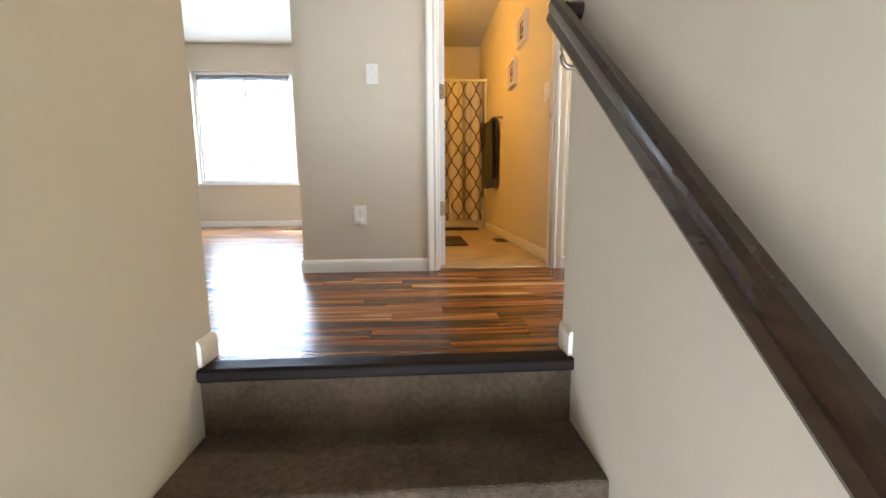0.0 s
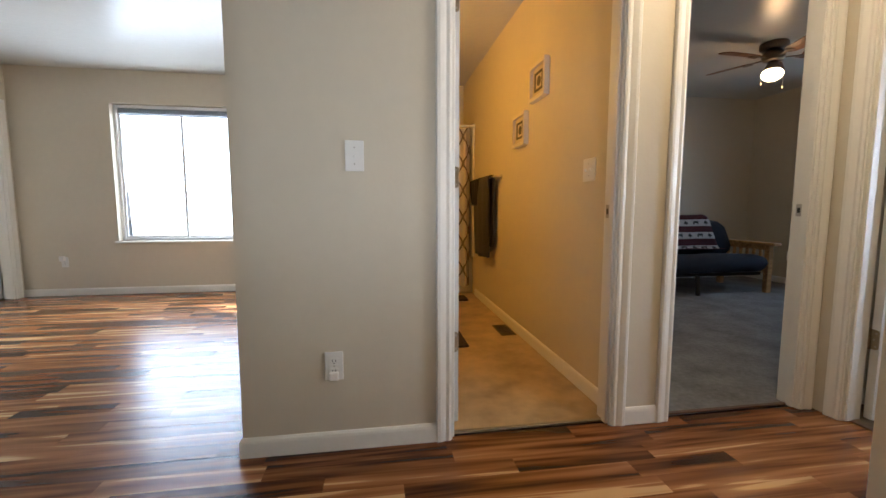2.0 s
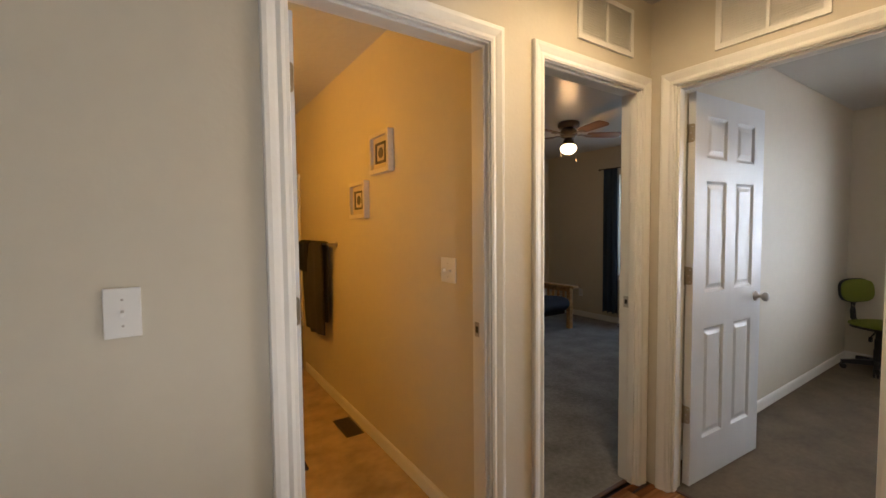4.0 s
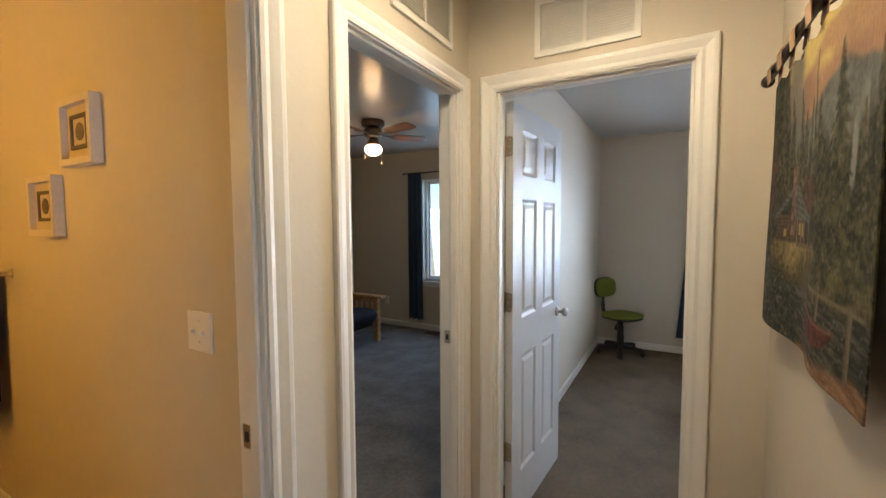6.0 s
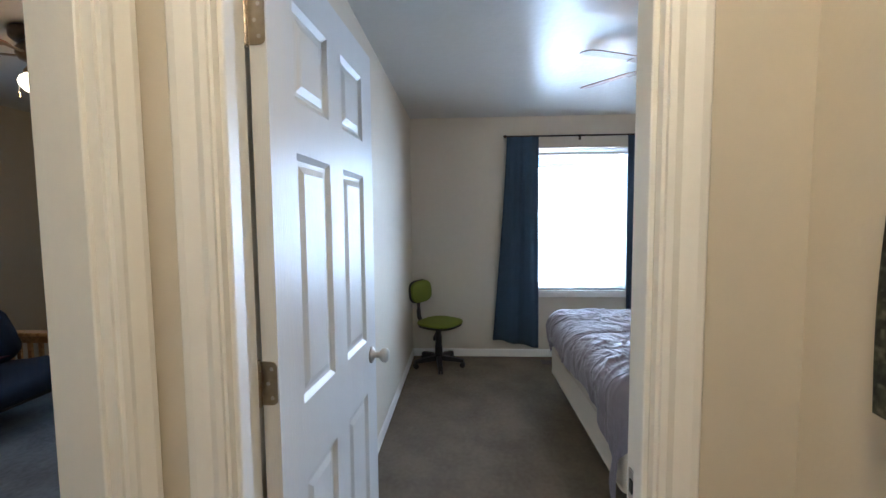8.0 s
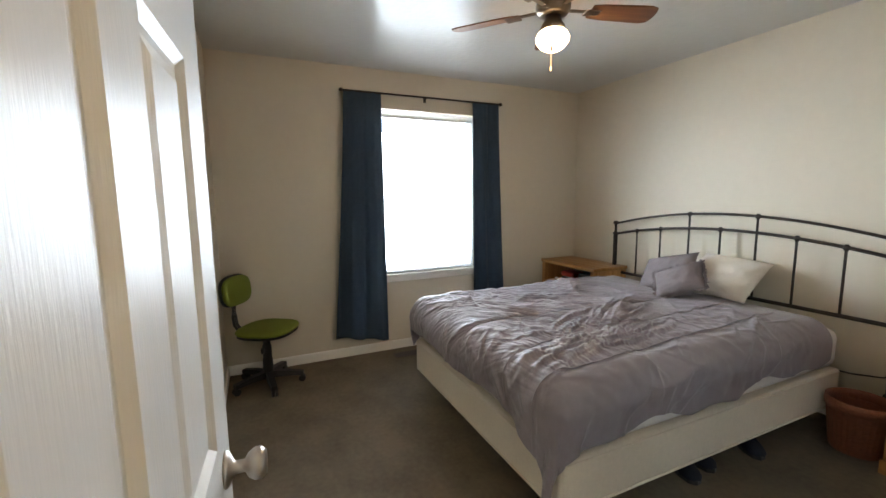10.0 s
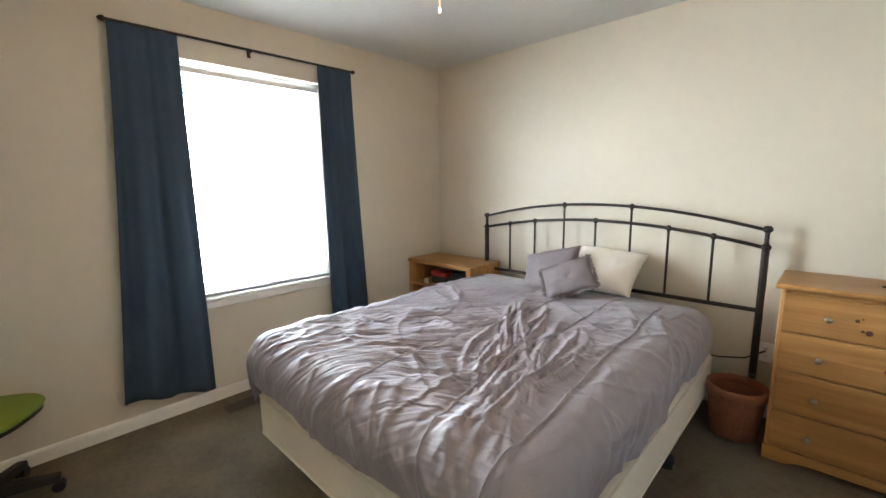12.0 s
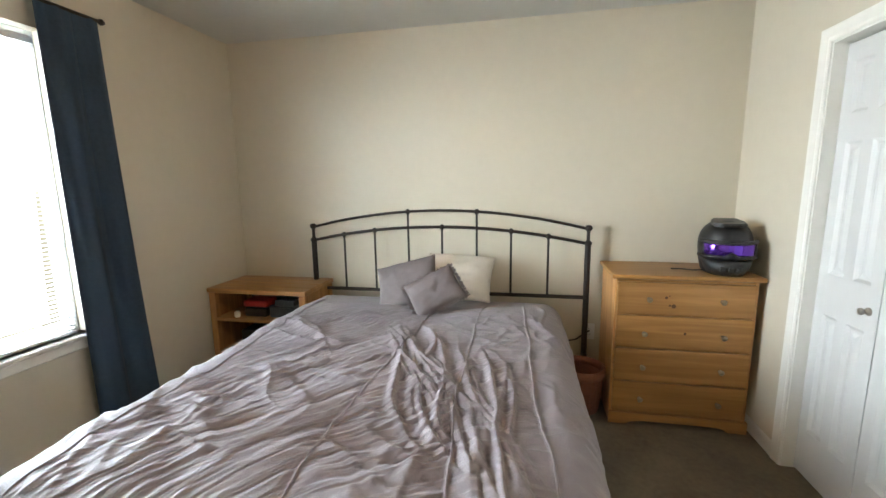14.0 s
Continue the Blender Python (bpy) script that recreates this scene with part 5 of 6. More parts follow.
def duvet():
    """A quilt laid over the mattress, hanging over three edges: plain borders, seamed panels of fine gathers, long soft folds."""
    r, top = 0.13, 0.676
    ix0, ix1, iy1 = BX0 - 0.020 + r, BX1 + 0.075 - r, BY1 + 0.045 - r
    y_head = -0.66
    n, m = 560, 560
    su, sv = np.meshgrid(np.linspace(0, 1, n + 1), np.linspace(0, 1, m + 1), indexing="ij")
    near = 1 - su
    over_near, over_far = 0.285 + 0.05 * sv + 0.022 * np.sin(sv * 19) + 0.015 * np.sin(sv * 41), 0.36
    a = (ix0 - over_near) * (1 - su) + (ix1 + over_far) * su
    over_foot = 0.275 + 0.34 * np.clip((near - 0.70) / 0.30, 0, 1) ** 1.3 + 0.015 * np.sin(su * 17)
    b = y_head * (1 - sv) + (iy1 + over_foot) * sv
    qx, qy = np.clip(a, ix0, ix1), np.clip(b, -9, iy1)
    ox, oy = a - qx, b - qy
    d = np.sqrt(ox ** 2 + oy ** 2) + 1e-9
    arc = r * math.pi / 2
    ang = np.clip(d / r, 0, math.pi / 2)
    down = np.clip(d - arc, 0, 9)
    horiz = np.where(d < arc, r * np.sin(ang), r - 0.03 * down)
    drop = np.where(d < arc, r * (1 - np.cos(ang)), r + down)
    ux, uy = ox / d, oy / d
    px, py, pz = qx + ux * horiz, qy + uy * horiz, top - drop
    nz = np.cos(ang)
    nx, ny = ux * np.sin(ang), uy * np.sin(ang)
    puff = 0.026 * (soft_noise(a * 2.0, b * 2.0, 3) - 0.5) + 0.020 * np.exp(-((a - 4.1) / 0.6) ** 2) + 0.014 * (soft_noise(a * 5, b * 5, 8) - 0.5)
    h = puff
    # seams along the bed, with panels of gathers between them
    lines = (((-0.6, 3.37), (0.2, 3.34), (1.0, 3.29), (1.6, 3.27)), ((-0.6, 3.60), (0.15, 3.62), (0.6, 3.585), (1.0, 3.56), (1.6, 3.42)),
             ((-0.6, 3.88), (0.1, 3.90), (0.8, 3.95), (1.1, 3.91), (1.6, 3.90)), ((-0.6, 4.66), (0.4, 4.62), (1.6, 4.64)))
    seams = [np.interp(b, [p for p, q in line], [q for p, q in line]) + 0.025 * (soft_noise(b * 6.0, b * 0 + k, 50 + k) - 0.5) for k, line in enumerate(lines)]
    sink = np.clip(1 - d / 0.24, 0, 1)
    near_head = np.clip((b + 0.45) * 2.6, 0, 1)
    warp = 0.030 * (soft_noise(a * 4, b * 4, 13) - 0.5) + 0.010 * (soft_noise(a * 13, b * 13, 15) - 0.5)
    for k, (slant, fullness) in enumerate(((8, 0.55), (34, np.clip((b - 0.22) * 3.5, 0.2, 1)), (52, 1.0))):
        inside = np.clip((a - seams[k]) / 0.015, 0, 1) * np.clip((seams[k + 1] - a) / 0.015, 0, 1)
        cs, sn = math.cos(radians(slant)), math.sin(radians(slant))
        along_it, across = a * cs + b * sn, -a * sn + b * cs + warp
        pleat = 1 - np.abs(2 * soft_noise(across * 82, along_it * 4.6, 27 + k) - 1)
        crimp = 1 - np.abs(2 * soft_noise(across * 33, along_it * 3.0, 37 + k) - 1)
        swell = 0.55 + 0.9 * soft_noise(a * 4.5, b * 4.5, 23 + k)
        h = h + inside * fullness * near_head * sink * swell * (0.0080 * (pleat ** 1.4 - 0.4) + 0.0070 * (crimp ** 2 - 0.3))
    for k, s in enumerate(seams):
        h = h + 0.0045 * np.exp(-((a - s) / 0.007) ** 2) * (0.4 + soft_noise(b * 9, a * 0, 60 + k)) - 0.004 * np.exp(-((a - s) / 0.03) ** 2)
    # long soft folds from the middle of the bed towards the foot, and short ones across it
    rng = random.Random(12)
    lens = []
    for k in range(26):
        u = rng.uniform(0, 1)
        lens.append((3.40 + 0.46 * u + rng.uniform(-0.03, 0.03), rng.uniform(0.25, 0.62) + 0.25 * (1 - u), radians(108 + 10 * u + rng.uniform(-7, 7)), rng.uniform(0.28, 0.50), rng.uniform(0.013, 0.026), rng.uniform(0.008, 0.014), rng.uniform(-0.09, 0.05)))
    for k in range(90):
        lens.append((rng.uniform(3.25, 4.80), rng.uniform(-0.42, 0.95), radians(rng.uniform(125, 215)), rng.uniform(0.08, 0.28), rng.uniform(0.004, 0.009), rng.uniform(0.008, 0.014), rng.uniform(-0.06, 0.06)))
    for k in range(46):
        lens.append((rng.uniform(2.80, 3.55), rng.uniform(-0.40, 1.30), radians(rng.uniform(60, 165)), rng.uniform(0.08, 0.26), rng.uniform(0.003, 0.008), rng.uniform(0.008, 0.015), rng.uniform(-0.06, 0.06)))
    for k in range(44):
        lens.append((rng.uniform(3.20, 4.95), rng.uniform(0.75, 1.35), radians(rng.uniform(65, 125)), rng.uniform(0.10, 0.26), rng.uniform(0.004, 0.009), rng.uniform(0.009, 0.016), rng.uniform(-0.06, 0.06)))
    drape = np.zeros_like(h)
    for i, (fx, fy, fa, fl, amp, sig, bend) in enumerate(lens):
        s = (a - fx) * math.cos(fa) + (b - fy) * math.sin(fa)
        t = -(a - fx) * math.sin(fa) + (b - fy) * math.cos(fa)
        u = s / fl
        t = t - bend * np.sin(u * 2.2) - 0.018 * (soft_noise(a * 8, b * 8, 71) - 0.5)
        body = np.exp(-(u ** 4)) * np.where(t > 0, np.exp(-(t / sig) ** 2), np.exp(-(t / (sig * 2.2)) ** 2))
        if i < 26:
            drape = np.maximum(drape, amp * body)
        else:
            h = h + amp * body
    h = h + drape + 0.0045 * (soft_noise(a * 26, b * 26, 31) - 0.5) + 0.008 * (soft_noise(a * 9, b * 9, 33) - 0.5)
    hang = np.clip(down / 0.22, 0, 1)
    along = np.where(np.abs(ox) > np.abs(oy), b, a)
    h = h + 0.014 * np.sin(along * 13 + 7 * soft_noise(along * 4, along * 0, 41)) * hang + 0.022 * (soft_noise(along * 7, pz * 5, 43) - 0.5) * hang
    h = h * np.clip(sv * 9, 0.15, 1)
    px, py, pz = px + nx * h, py + ny * h, pz + nz * h
    pz = np.maximum(pz, 0.03)
    co = np.stack([px, py, pz], -1).reshape(-1, 3)
    k = (np.arange(n)[:, None] * (m + 1) + np.arange(m)[None, :]).reshape(-1)
    faces = np.stack([k, k + m + 1, k + m + 2, k + 1], -1)
    me = bpy.data.meshes.new("duvet")
    me.from_pydata(co.tolist(), [], faces.tolist())
    me.shade_smooth()
    me.materials.append(DUVET_M)
    th = thing("duvet", Matrix(), "rumpled mauve grey cotton duvet spread over the bed", "duvet")
    ob = new("cover", me)
    ob.parent = th
    th_m = ob.modifiers.new("thickness", "SOLIDIFY")
    th_m.thickness, th_m.offset = 0.010, -1
    for s in seams:
        line = []
        for j in range(30, m - 30, 5):
            i = int(np.argmin(np.abs(a[:, j] - s[:, j])))
            line.append((px[i, j], py[i, j], pz[i, j] + 0.001))
        part("seam", made(chain, line, 0.0035, 6), DUVET_M, th, "raised stitched seam", smooth=True)


def pillow(m, w, h, t, material, label, seed, fringe=0):
    n = 26
    front, back = [], []
    for j in range(n + 1):
        rf, rb = [], []
        for i in range(n + 1):
            u, v = 2 * i / n - 1, 2 * j / n - 1
            body = (max(0, 1 - abs(u) ** 2.6) * max(0, 1 - abs(v) ** 2.6)) ** 0.55
            pinch = 1 - 0.07 * (1 - abs(v) ** 2) * abs(u) ** 3
            pinch_v = 1 - 0.07 * (1 - abs(u) ** 2) * abs(v) ** 3
            cr = 0.010 * (noise.noise((u * 2.6 + seed, v * 2.6, seed)) + 0.6 * noise.noise((u * 7 + seed, v * 7, 2 * seed)))
            x, y = u * w / 2 * pinch, v * h / 2 * pinch_v
            rf.append((x, y, t / 2 * body + cr * body))
            rb.append((x, y, -t / 2 * body - 0.002))
        front.append(rf)
        back.append(rb)
    bm = bmesh.new()
    grid(bm, front)
    grid(bm, [r[::-1] for r in back])
    bmesh.ops.remove_doubles(bm, verts=bm.verts, dist=0.004)
    th = thing("pillow", m, label, "pillow", group="pillows on the bed")
    part("cushion", bm, material, th, smooth=True)
    if fringe:
        rng = random.Random(seed)
        bm = bmesh.new()
        for k in range(46):
            s = -1 + 2 * k / 45
            for side in (-1, 1):
                p = Vector((side * w / 2 * 0.96, s * h / 2 * 0.95, 0))
                tube(bm, p, p + Vector((side * rng.uniform(0.010, 0.020), rng.uniform(-0.012, 0.012), rng.uniform(-0.012, 0.016))), 0.006, 0.003, seg=5)
                p = Vector((s * w / 2 * 0.95, side * h / 2 * 0.96, 0))
                tube(bm, p, p + Vector((rng.uniform(-0.012, 0.012), side * rng.uniform(0.006, 0.014), rng.uniform(-0.012, 0.016))), 0.006, 0.003, seg=5)
        f = part("fringe", bm, material, th, "tufted fringe")
        f["kind"] = "stuff"
    return th


def facing(centre, normal, roll):
    """A pose whose own z looks along normal."""
    q = Vector(normal).to_track_quat("Z", "Y").to_matrix().to_4x4()
    return Matrix.Translation(centre) @ q @ pose(0, 0, 0, 0, 0, roll)


def headboard():
    th = thing("headboard", pose(3.937, -0.905, 0), "dark bronze metal headboard with an arched double rail", "headboard")
    X = 0.965
    for s in (-1, 1):
        p = part("post", made(tube, (s * X, 0, 0.0), (s * X, 0, 1.02), 0.019, seg=16), IRON, th)
        part("upper_post", made(tube, (s * X, 0, 1.02), (s * X, 0, 1.115), 0.011, seg=12), IRON, th)
        for z in (1.022, 1.122):
            part("finial", made(lathe, [(0.012, -0.020), (0.024, -0.008), (0.024, 0.006), (0.014, 0.018)], (s * X, 0, z), seg=16), IRON, th, smooth=True)

    def arch(x, lo, hi):
        return lo + (hi - lo) * (1 - (x / X) ** 2)

    for lo, hi, r, nm in ((1.115, 1.235, 0.0095, "top_rail"), (1.018, 1.122, 0.0105, "middle_rail")):
        pts = [(X * (2 * i / 40 - 1), 0, arch(X * (2 * i / 40 - 1), lo, hi)) for i in range(41)]
        part(nm, made(chain, pts, r, 10), IRON, th, smooth=True)
    part("lower_rail", made(tube, (-X, 0, 0.66), (X, 0, 0.66), 0.013), IRON, th)
    for k, x in enumerate((-0.715, -0.472, -0.241, 0.0, 0.241, 0.490, 0.724)):
        tall = abs(abs(x) - 0.241) < 0.01
        z1 = arch(x, 1.115, 1.235) if tall else arch(x, 1.018, 1.122)
        part("spindle", made(tube, (x, 0, 0.665), (x, 0, z1 - 0.002), 0.0075, seg=10), IRON, th)
        knots = [z1, arch(x, 1.018, 1.122)] if tall else [z1]
        for z in knots[:1]:
            part("spindle_cap", made(lathe, [(0.008, -0.022), (0.018, -0.006), (0.018, 0.006), (0.008, 0.018)], (x, 0, z), seg=14), IRON, th, smooth=True)
    for s in (-1, 1):
        part("bed_rail_bracket", boxed(s * X - 0.014, s * X + 0.014, 0.0, 0.05, 0.20, 0.29, bevel=0.003), IRON, th)


bed_base()
duvet()
pillow(facing((3.80, -0.75, 0.812), (-0.02, 0.66, 0.75), -4), 0.46, 0.36, 0.15, CREAM_M, "cream cotton pillow leaning on the headboard", 2.0)
pillow(facing((4.09, -0.56, 0.805), (0.10, 0.74, 0.67), 20), 0.40, 0.33, 0.12, PILLOW_M, "plain mauve grey throw pillow", 5.0)
pillow(facing((3.885, -0.41, 0.800), (-0.04, 0.74, 0.67), 30), 0.32, 0.24, 0.10, PILLOW_M, "small mauve grey cushion with a tufted fringe", 8.0, fringe=1)
headboard()


# ---- bedroom: dresser and what stands on it ----
def dresser():
    th = thing("dresser", pose(2.503, -0.755, 0), "varnished knotty pine chest with four drawers", "dresser")
    w, d0, d1, h = 0.362, -0.20, 0.195, 0.878
    for s in (-1, 1):
        part("side_panel", boxed(min(s * w, s * (w - 0.02)), max(s * w, s * (w - 0.02)), d0, d1, 0.002, h, bevel=0.003), PINE_V, th)
    part("back_panel", boxed(-w + 0.02, w - 0.02, d0, d0 + 0.008, 0.05, h), PINE, th)
    bm = bmesh.new()
    box(bm, -w - 0.022, w + 0.022, d0 - 0.004, d1 + 0.030, h, h + 0.024, bevel=0.008, seg=3)
    part("top", bm, PINE, th)
    rail_z = [0.075, 0.268, 0.470, 0.668, 0.862]
    for z in rail_z:
        part("front_rail", boxed(-w + 0.02, w - 0.02, d1 - 0.03, d1 - 0.006, z - 0.008, z + 0.008), PINE, th)
    kx = ((0.203, -0.205), (0.200, -0.205), (0.200, -0.203), (0.185, -0.185))
    for k in range(4):
        z0, z1 = rail_z[k] + 0.004, rail_z[k + 1] - 0.004
        dr = part("drawer", boxed(-w + 0.012, w - 0.012, d1 - 0.02, d1 + 0.012, z0, z1, bevel=0.006, seg=2), PINE, th)
        for x, z, r in ((), (), ((-0.014, 0.002, 0.008),), ((0.094, 0.010, 0.008), (0.074, -0.034, 0.007), (0.054, -0.038, 0.012), (0.078, 0.020, 0.004)))[k]:
            bm = bmesh.new()
            lathe(bm, [(r, 0.0), (r * 0.9, 0.0006), (r * 0.5, 0.0009)], seg=14)
            bmesh.ops.transform(bm, matrix=pose(x, d1 + 0.0119, (z0 + z1) / 2 + z, -90), verts=bm.verts)
            part("wood_knot", bm, KNOT, dr, "dark knot in the pine")
        for x in kx[k]:
            bm = bmesh.new()
            lathe(bm, [(0.009, 0.0), (0.006, 0.006), (0.006, 0.012), (0.014, 0.018), (0.015, 0.024), (0.009, 0.029)], seg=16)
            bmesh.ops.transform(bm, matrix=pose(x, d1 + 0.012, (z0 + z1) / 2 - (0.005 if k < 3 else 0), -90), verts=bm.verts)
            part("drawer_knob", bm, BRASS, dr, "worn brass drawer knob", smooth=True)
    bm = bmesh.new()
    out = [(-w - 0.004, 0.002), (-w - 0.004, 0.072), (w + 0.004, 0.072), (w + 0.004, 0.002), (w - 0.09, 0.002), (w - 0.12, 0.020), (w - 0.18, 0.028), (-w + 0.18, 0.028), (-w + 0.12, 0.020), (-w + 0.09, 0.002)]
    prism(bm, out, 0, 0.02)
    bmesh.ops.transform(bm, matrix=Matrix(((1, 0, 0, 0), (0, 0, -1, d1 + 0.020), (0, 1, 0, 0), (0, 0, 0, 1))), verts=bm.verts)
    part("plinth", bm, PINE, th)


dresser()


def helmet():
    th = thing("motorcycle_helmet", pose(2.268, -0.70, 0.903, 0, 0, -12), "black off-road helmet with purple mirrored goggles", "helmet")

    bm = bmesh.new()
    rows = []
    for z, r in ((0.0, 0.100), (0.02, 0.112), (0.05, 0.119), (0.09, 0.125), (0.14, 0.130), (0.18, 0.130), (0.205, 0.125), (0.230, 0.117), (0.254, 0.102), (0.273, 0.081), (0.286, 0.056), (0.293, 0.028)):
        rows.append([(r * math.cos(a), r * (1.10 if math.sin(a) > 0 else 1.28) * math.sin(a), z) for a in [2 * math.pi * i / 36 for i in range(36)]])
    g = grid(bm, rows, close=True)
    bm.faces.new(g[0][::-1])
    bm.faces.new(g[-1])
    part("shell", bm, HELMET_M, th, smooth=True)
    bm = bmesh.new()
    rows = []
    for z, w, y in ((0.0, 0.088, 0.150), (0.028, 0.104, 0.196), (0.066, 0.118, 0.202), (0.098, 0.126, 0.170)):
        rows.append([(w * math.cos(a), 0.02 + (y - 0.02) * max(0.0, math.sin(a)) ** 0.8, z) for a in [math.pi * i / 16 for i in range(17)]])
    inner = [[(x * 0.86, yy * 0.88, z) for x, yy, z in r] for r in rows]
    a, b = grid(bm, rows), grid(bm, [r[::-1] for r in inner])
    for j in (0, 3):
        for i in range(16):
            bm.faces.new((a[j][i], a[j][i + 1], b[j][15 - i], b[j][16 - i]))
    part("chin_bar", bm, HELMET_M, th, smooth=True)
    bm = bmesh.new()
    rows = []
    for z in (0.106, 0.118, 0.168, 0.182):
        k = 1.0 if 0.11 < z < 0.17 else 0.96
        rows.append([(0.136 * k * math.cos(a), 0.158 * k * math.sin(a) ** 0.7 + 0.012, z) for a in [math.pi * (0.17 + 0.66 * i / 20) for i in range(21)]])
    grid(bm, rows)
    r = bmesh.ops.extrude_face_region(bm, geom=list(bm.faces))
    bmesh.ops.translate(bm, vec=(0, -0.012, 0), verts=[g for g in r["geom"] if isinstance(g, bmesh.types.BMVert)])
    part("goggle_lens", bm, LENS_M, th, "purple mirrored goggle lens", smooth=True)
    bm = bmesh.new()
    for z in (0.104, 0.185):
        pts = [(0.134 * math.cos(a), 0.160 * math.sin(a) ** 0.7 + 0.012, z) for a in [math.pi * (0.06 + 0.88 * i / 20) for i in range(21)]]
        chain(bm, pts, 0.011, 8)
    for e in (-1, 1):
        chain(bm, [(e * 0.112, 0.108, 0.100), (e * 0.120, 0.100, 0.145), (e * 0.112, 0.106, 0.188)], 0.012, 8)
    chain(bm, [(-0.032, 0.176, 0.100), (0.0, 0.180, 0.122), (0.032, 0.176, 0.100)], 0.013, 8)
    part("goggle_frame", bm, BLACK_PL, th, smooth=True)
    bm = bmesh.new()
    out = [(-0.060, 0.0), (-0.082, 0.10), (-0.078, 0.17), (-0.04, 0.195), (0.04, 0.195), (0.078, 0.17), (0.082, 0.10), (0.060, 0.0)]
    prism(bm, out, 0.0, 0.022)
    bmesh.ops.bevel(bm, geom=list(bm.edges), offset=0.006, segments=2, affect="EDGES")
    ob = part("peak", bm, HELMET_M, th)
    ob.matrix_basis = pose(0, -0.075, 0.276, -5)
    for k in (-1, 0, 1):
        part("chin_vent", boxed(-0.012 + 0.036 * k, 0.012 + 0.036 * k, 0.186 - 0.008 * abs(k), 0.206 - 0.006 * abs(k), 0.034, 0.058, bevel=0.003), BLACK_PL, th)
    bm = bmesh.new()
    chain(bm, [(0.10, 0.02, 0.006), (0.15, 0.04, 0.004), (0.20, 0.02, 0.004), (0.26, 0.03, 0.004)], 0.004, 6)
    part("chin_strap", bm, BLACK_PL, th)


helmet()


# ---- bedroom: basket, nightstand, chair, shoes ----
def basket():
    th = thing("waste_basket", pose(3.013, -0.69, 0), "round terracotta coloured ribbed waste basket", "waste basket")
    bm = bmesh.new()
    n = 64
    rows = []
    for z, r in ((0.002, 0.098), (0.02, 0.102), (0.10, 0.110), (0.20, 0.121), (0.235, 0.124)):
        rows.append([((r + 0.0022 * (i % 2)) * math.cos(2 * math.pi * i / n), (r + 0.0022 * (i % 2)) * math.sin(2 * math.pi * i / n), z) for i in range(n)])
    for z, r in ((0.235, 0.118), (0.10, 0.104), (0.012, 0.094)):
        rows.append([(r * math.cos(2 * math.pi * i / n), r * math.sin(2 * math.pi * i / n), z) for i in range(n)])
    g = grid(bm, rows, close=True)
    bm.faces.new(g[0][::-1])
    bm.faces.new(g[-1])
    part("body", bm, WICKER, th)
    bm = bmesh.new()
    prof = [(0.125, 0.228), (0.131, 0.232), (0.134, 0.262), (0.132, 0.285), (0.126, 0.288), (0.121, 0.284), (0.120, 0.232)]
    rows = [[(r * math.cos(2 * math.pi * i / 48), r * math.sin(2 * math.pi * i / 48), z) for i in range(48)] for r, z in prof + prof[:1]]
    grid(bm, rows, close=True)
    part("rim", bm, WICKER, th, smooth=True)
    bm = bmesh.new()
    lathe(bm, [(0.088, 0.0), (0.10, 0.03), (0.098, 0.10), (0.05, 0.125)], (0, 0, 0.014), seg=24)
    part("bin_liner", bm, BLACK_PL, th, "dark bag inside the basket", smooth=True)
    th.scale = (1.07, 1.07, 1.0)


basket()


def nightstand():
    # near-black back board: the shade of the shelf recess put into its colour
    dark = shader("recess_shade_board", (0.022, 0.019, 0.019), 0.6, vary=0.2)
    th = thing("nightstand", pose(5.168, -0.745, 0), "low pine shelf unit used as a nightstand, full of small things", "nightstand")
    x0, x1, y0, y1 = -0.375, 0.375, -0.215, 0.205
    for k in range(4):
        a = y0 + (y1 - y0) * k / 4
        part("top_board", boxed(x0, x1, a + 0.001, a + (y1 - y0) / 4 - 0.001, 0.690, 0.722, bevel=0.004), PINE, th)
    for x in (x0 + 0.006, x1 - 0.054):
        for y in (y0 + 0.01, y1 - 0.055):
            part("leg", boxed(x, x + 0.048, y, y + 0.045, 0.002, 0.690, bevel=0.004), PINE_V, th)
    for x in (x0 + 0.02, x1 - 0.035):
        part("side_panel", boxed(x, x + 0.015, y0 + 0.056, y1 - 0.056, 0.05, 0.690), PINE_V, th)
    for z in (0.24, 0.485):
        part("shelf", boxed(x0 + 0.036, x1 - 0.036, y0 + 0.01, y1 - 0.012, z, z + 0.02, bevel=0.003), PINE, th)
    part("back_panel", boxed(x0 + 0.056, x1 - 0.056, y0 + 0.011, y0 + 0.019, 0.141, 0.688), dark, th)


nightstand()


def shelf_thing(name, x, y, z, w, d, h, mat, label, cat, bev=0.008):
    bm = bmesh.new()
    box(bm, -w / 2, w / 2, -d / 2, d / 2, 0.0, h, bevel=min(bev, h / 3), seg=2)
    return solo(name, bm, mat, label, cat, group="things in the nightstand", at=(x, y, z))


ZS = 0.5055
shelf_thing("storage_box", 5.23, -0.72, ZS, 0.17, 0.20, 0.060, BLACK_PL, "black plastic box on the nightstand shelf", "box")
shelf_thing("storage_box", 5.02, -0.72, ZS, 0.20, 0.20, 0.08, BLACK_PL, "black box on the nightstand shelf", "box")
shelf_thing("red_case", 5.24, -0.70, ZS + 0.062, 0.19, 0.14, 0.05, RED_M, "bright red plastic case on a black box", "case", 0.02)
shelf_thing("storage_box", 5.00, -0.70, ZS + 0.082, 0.15, 0.16, 0.045, BLACK_PL, "small black box on another black box", "box")
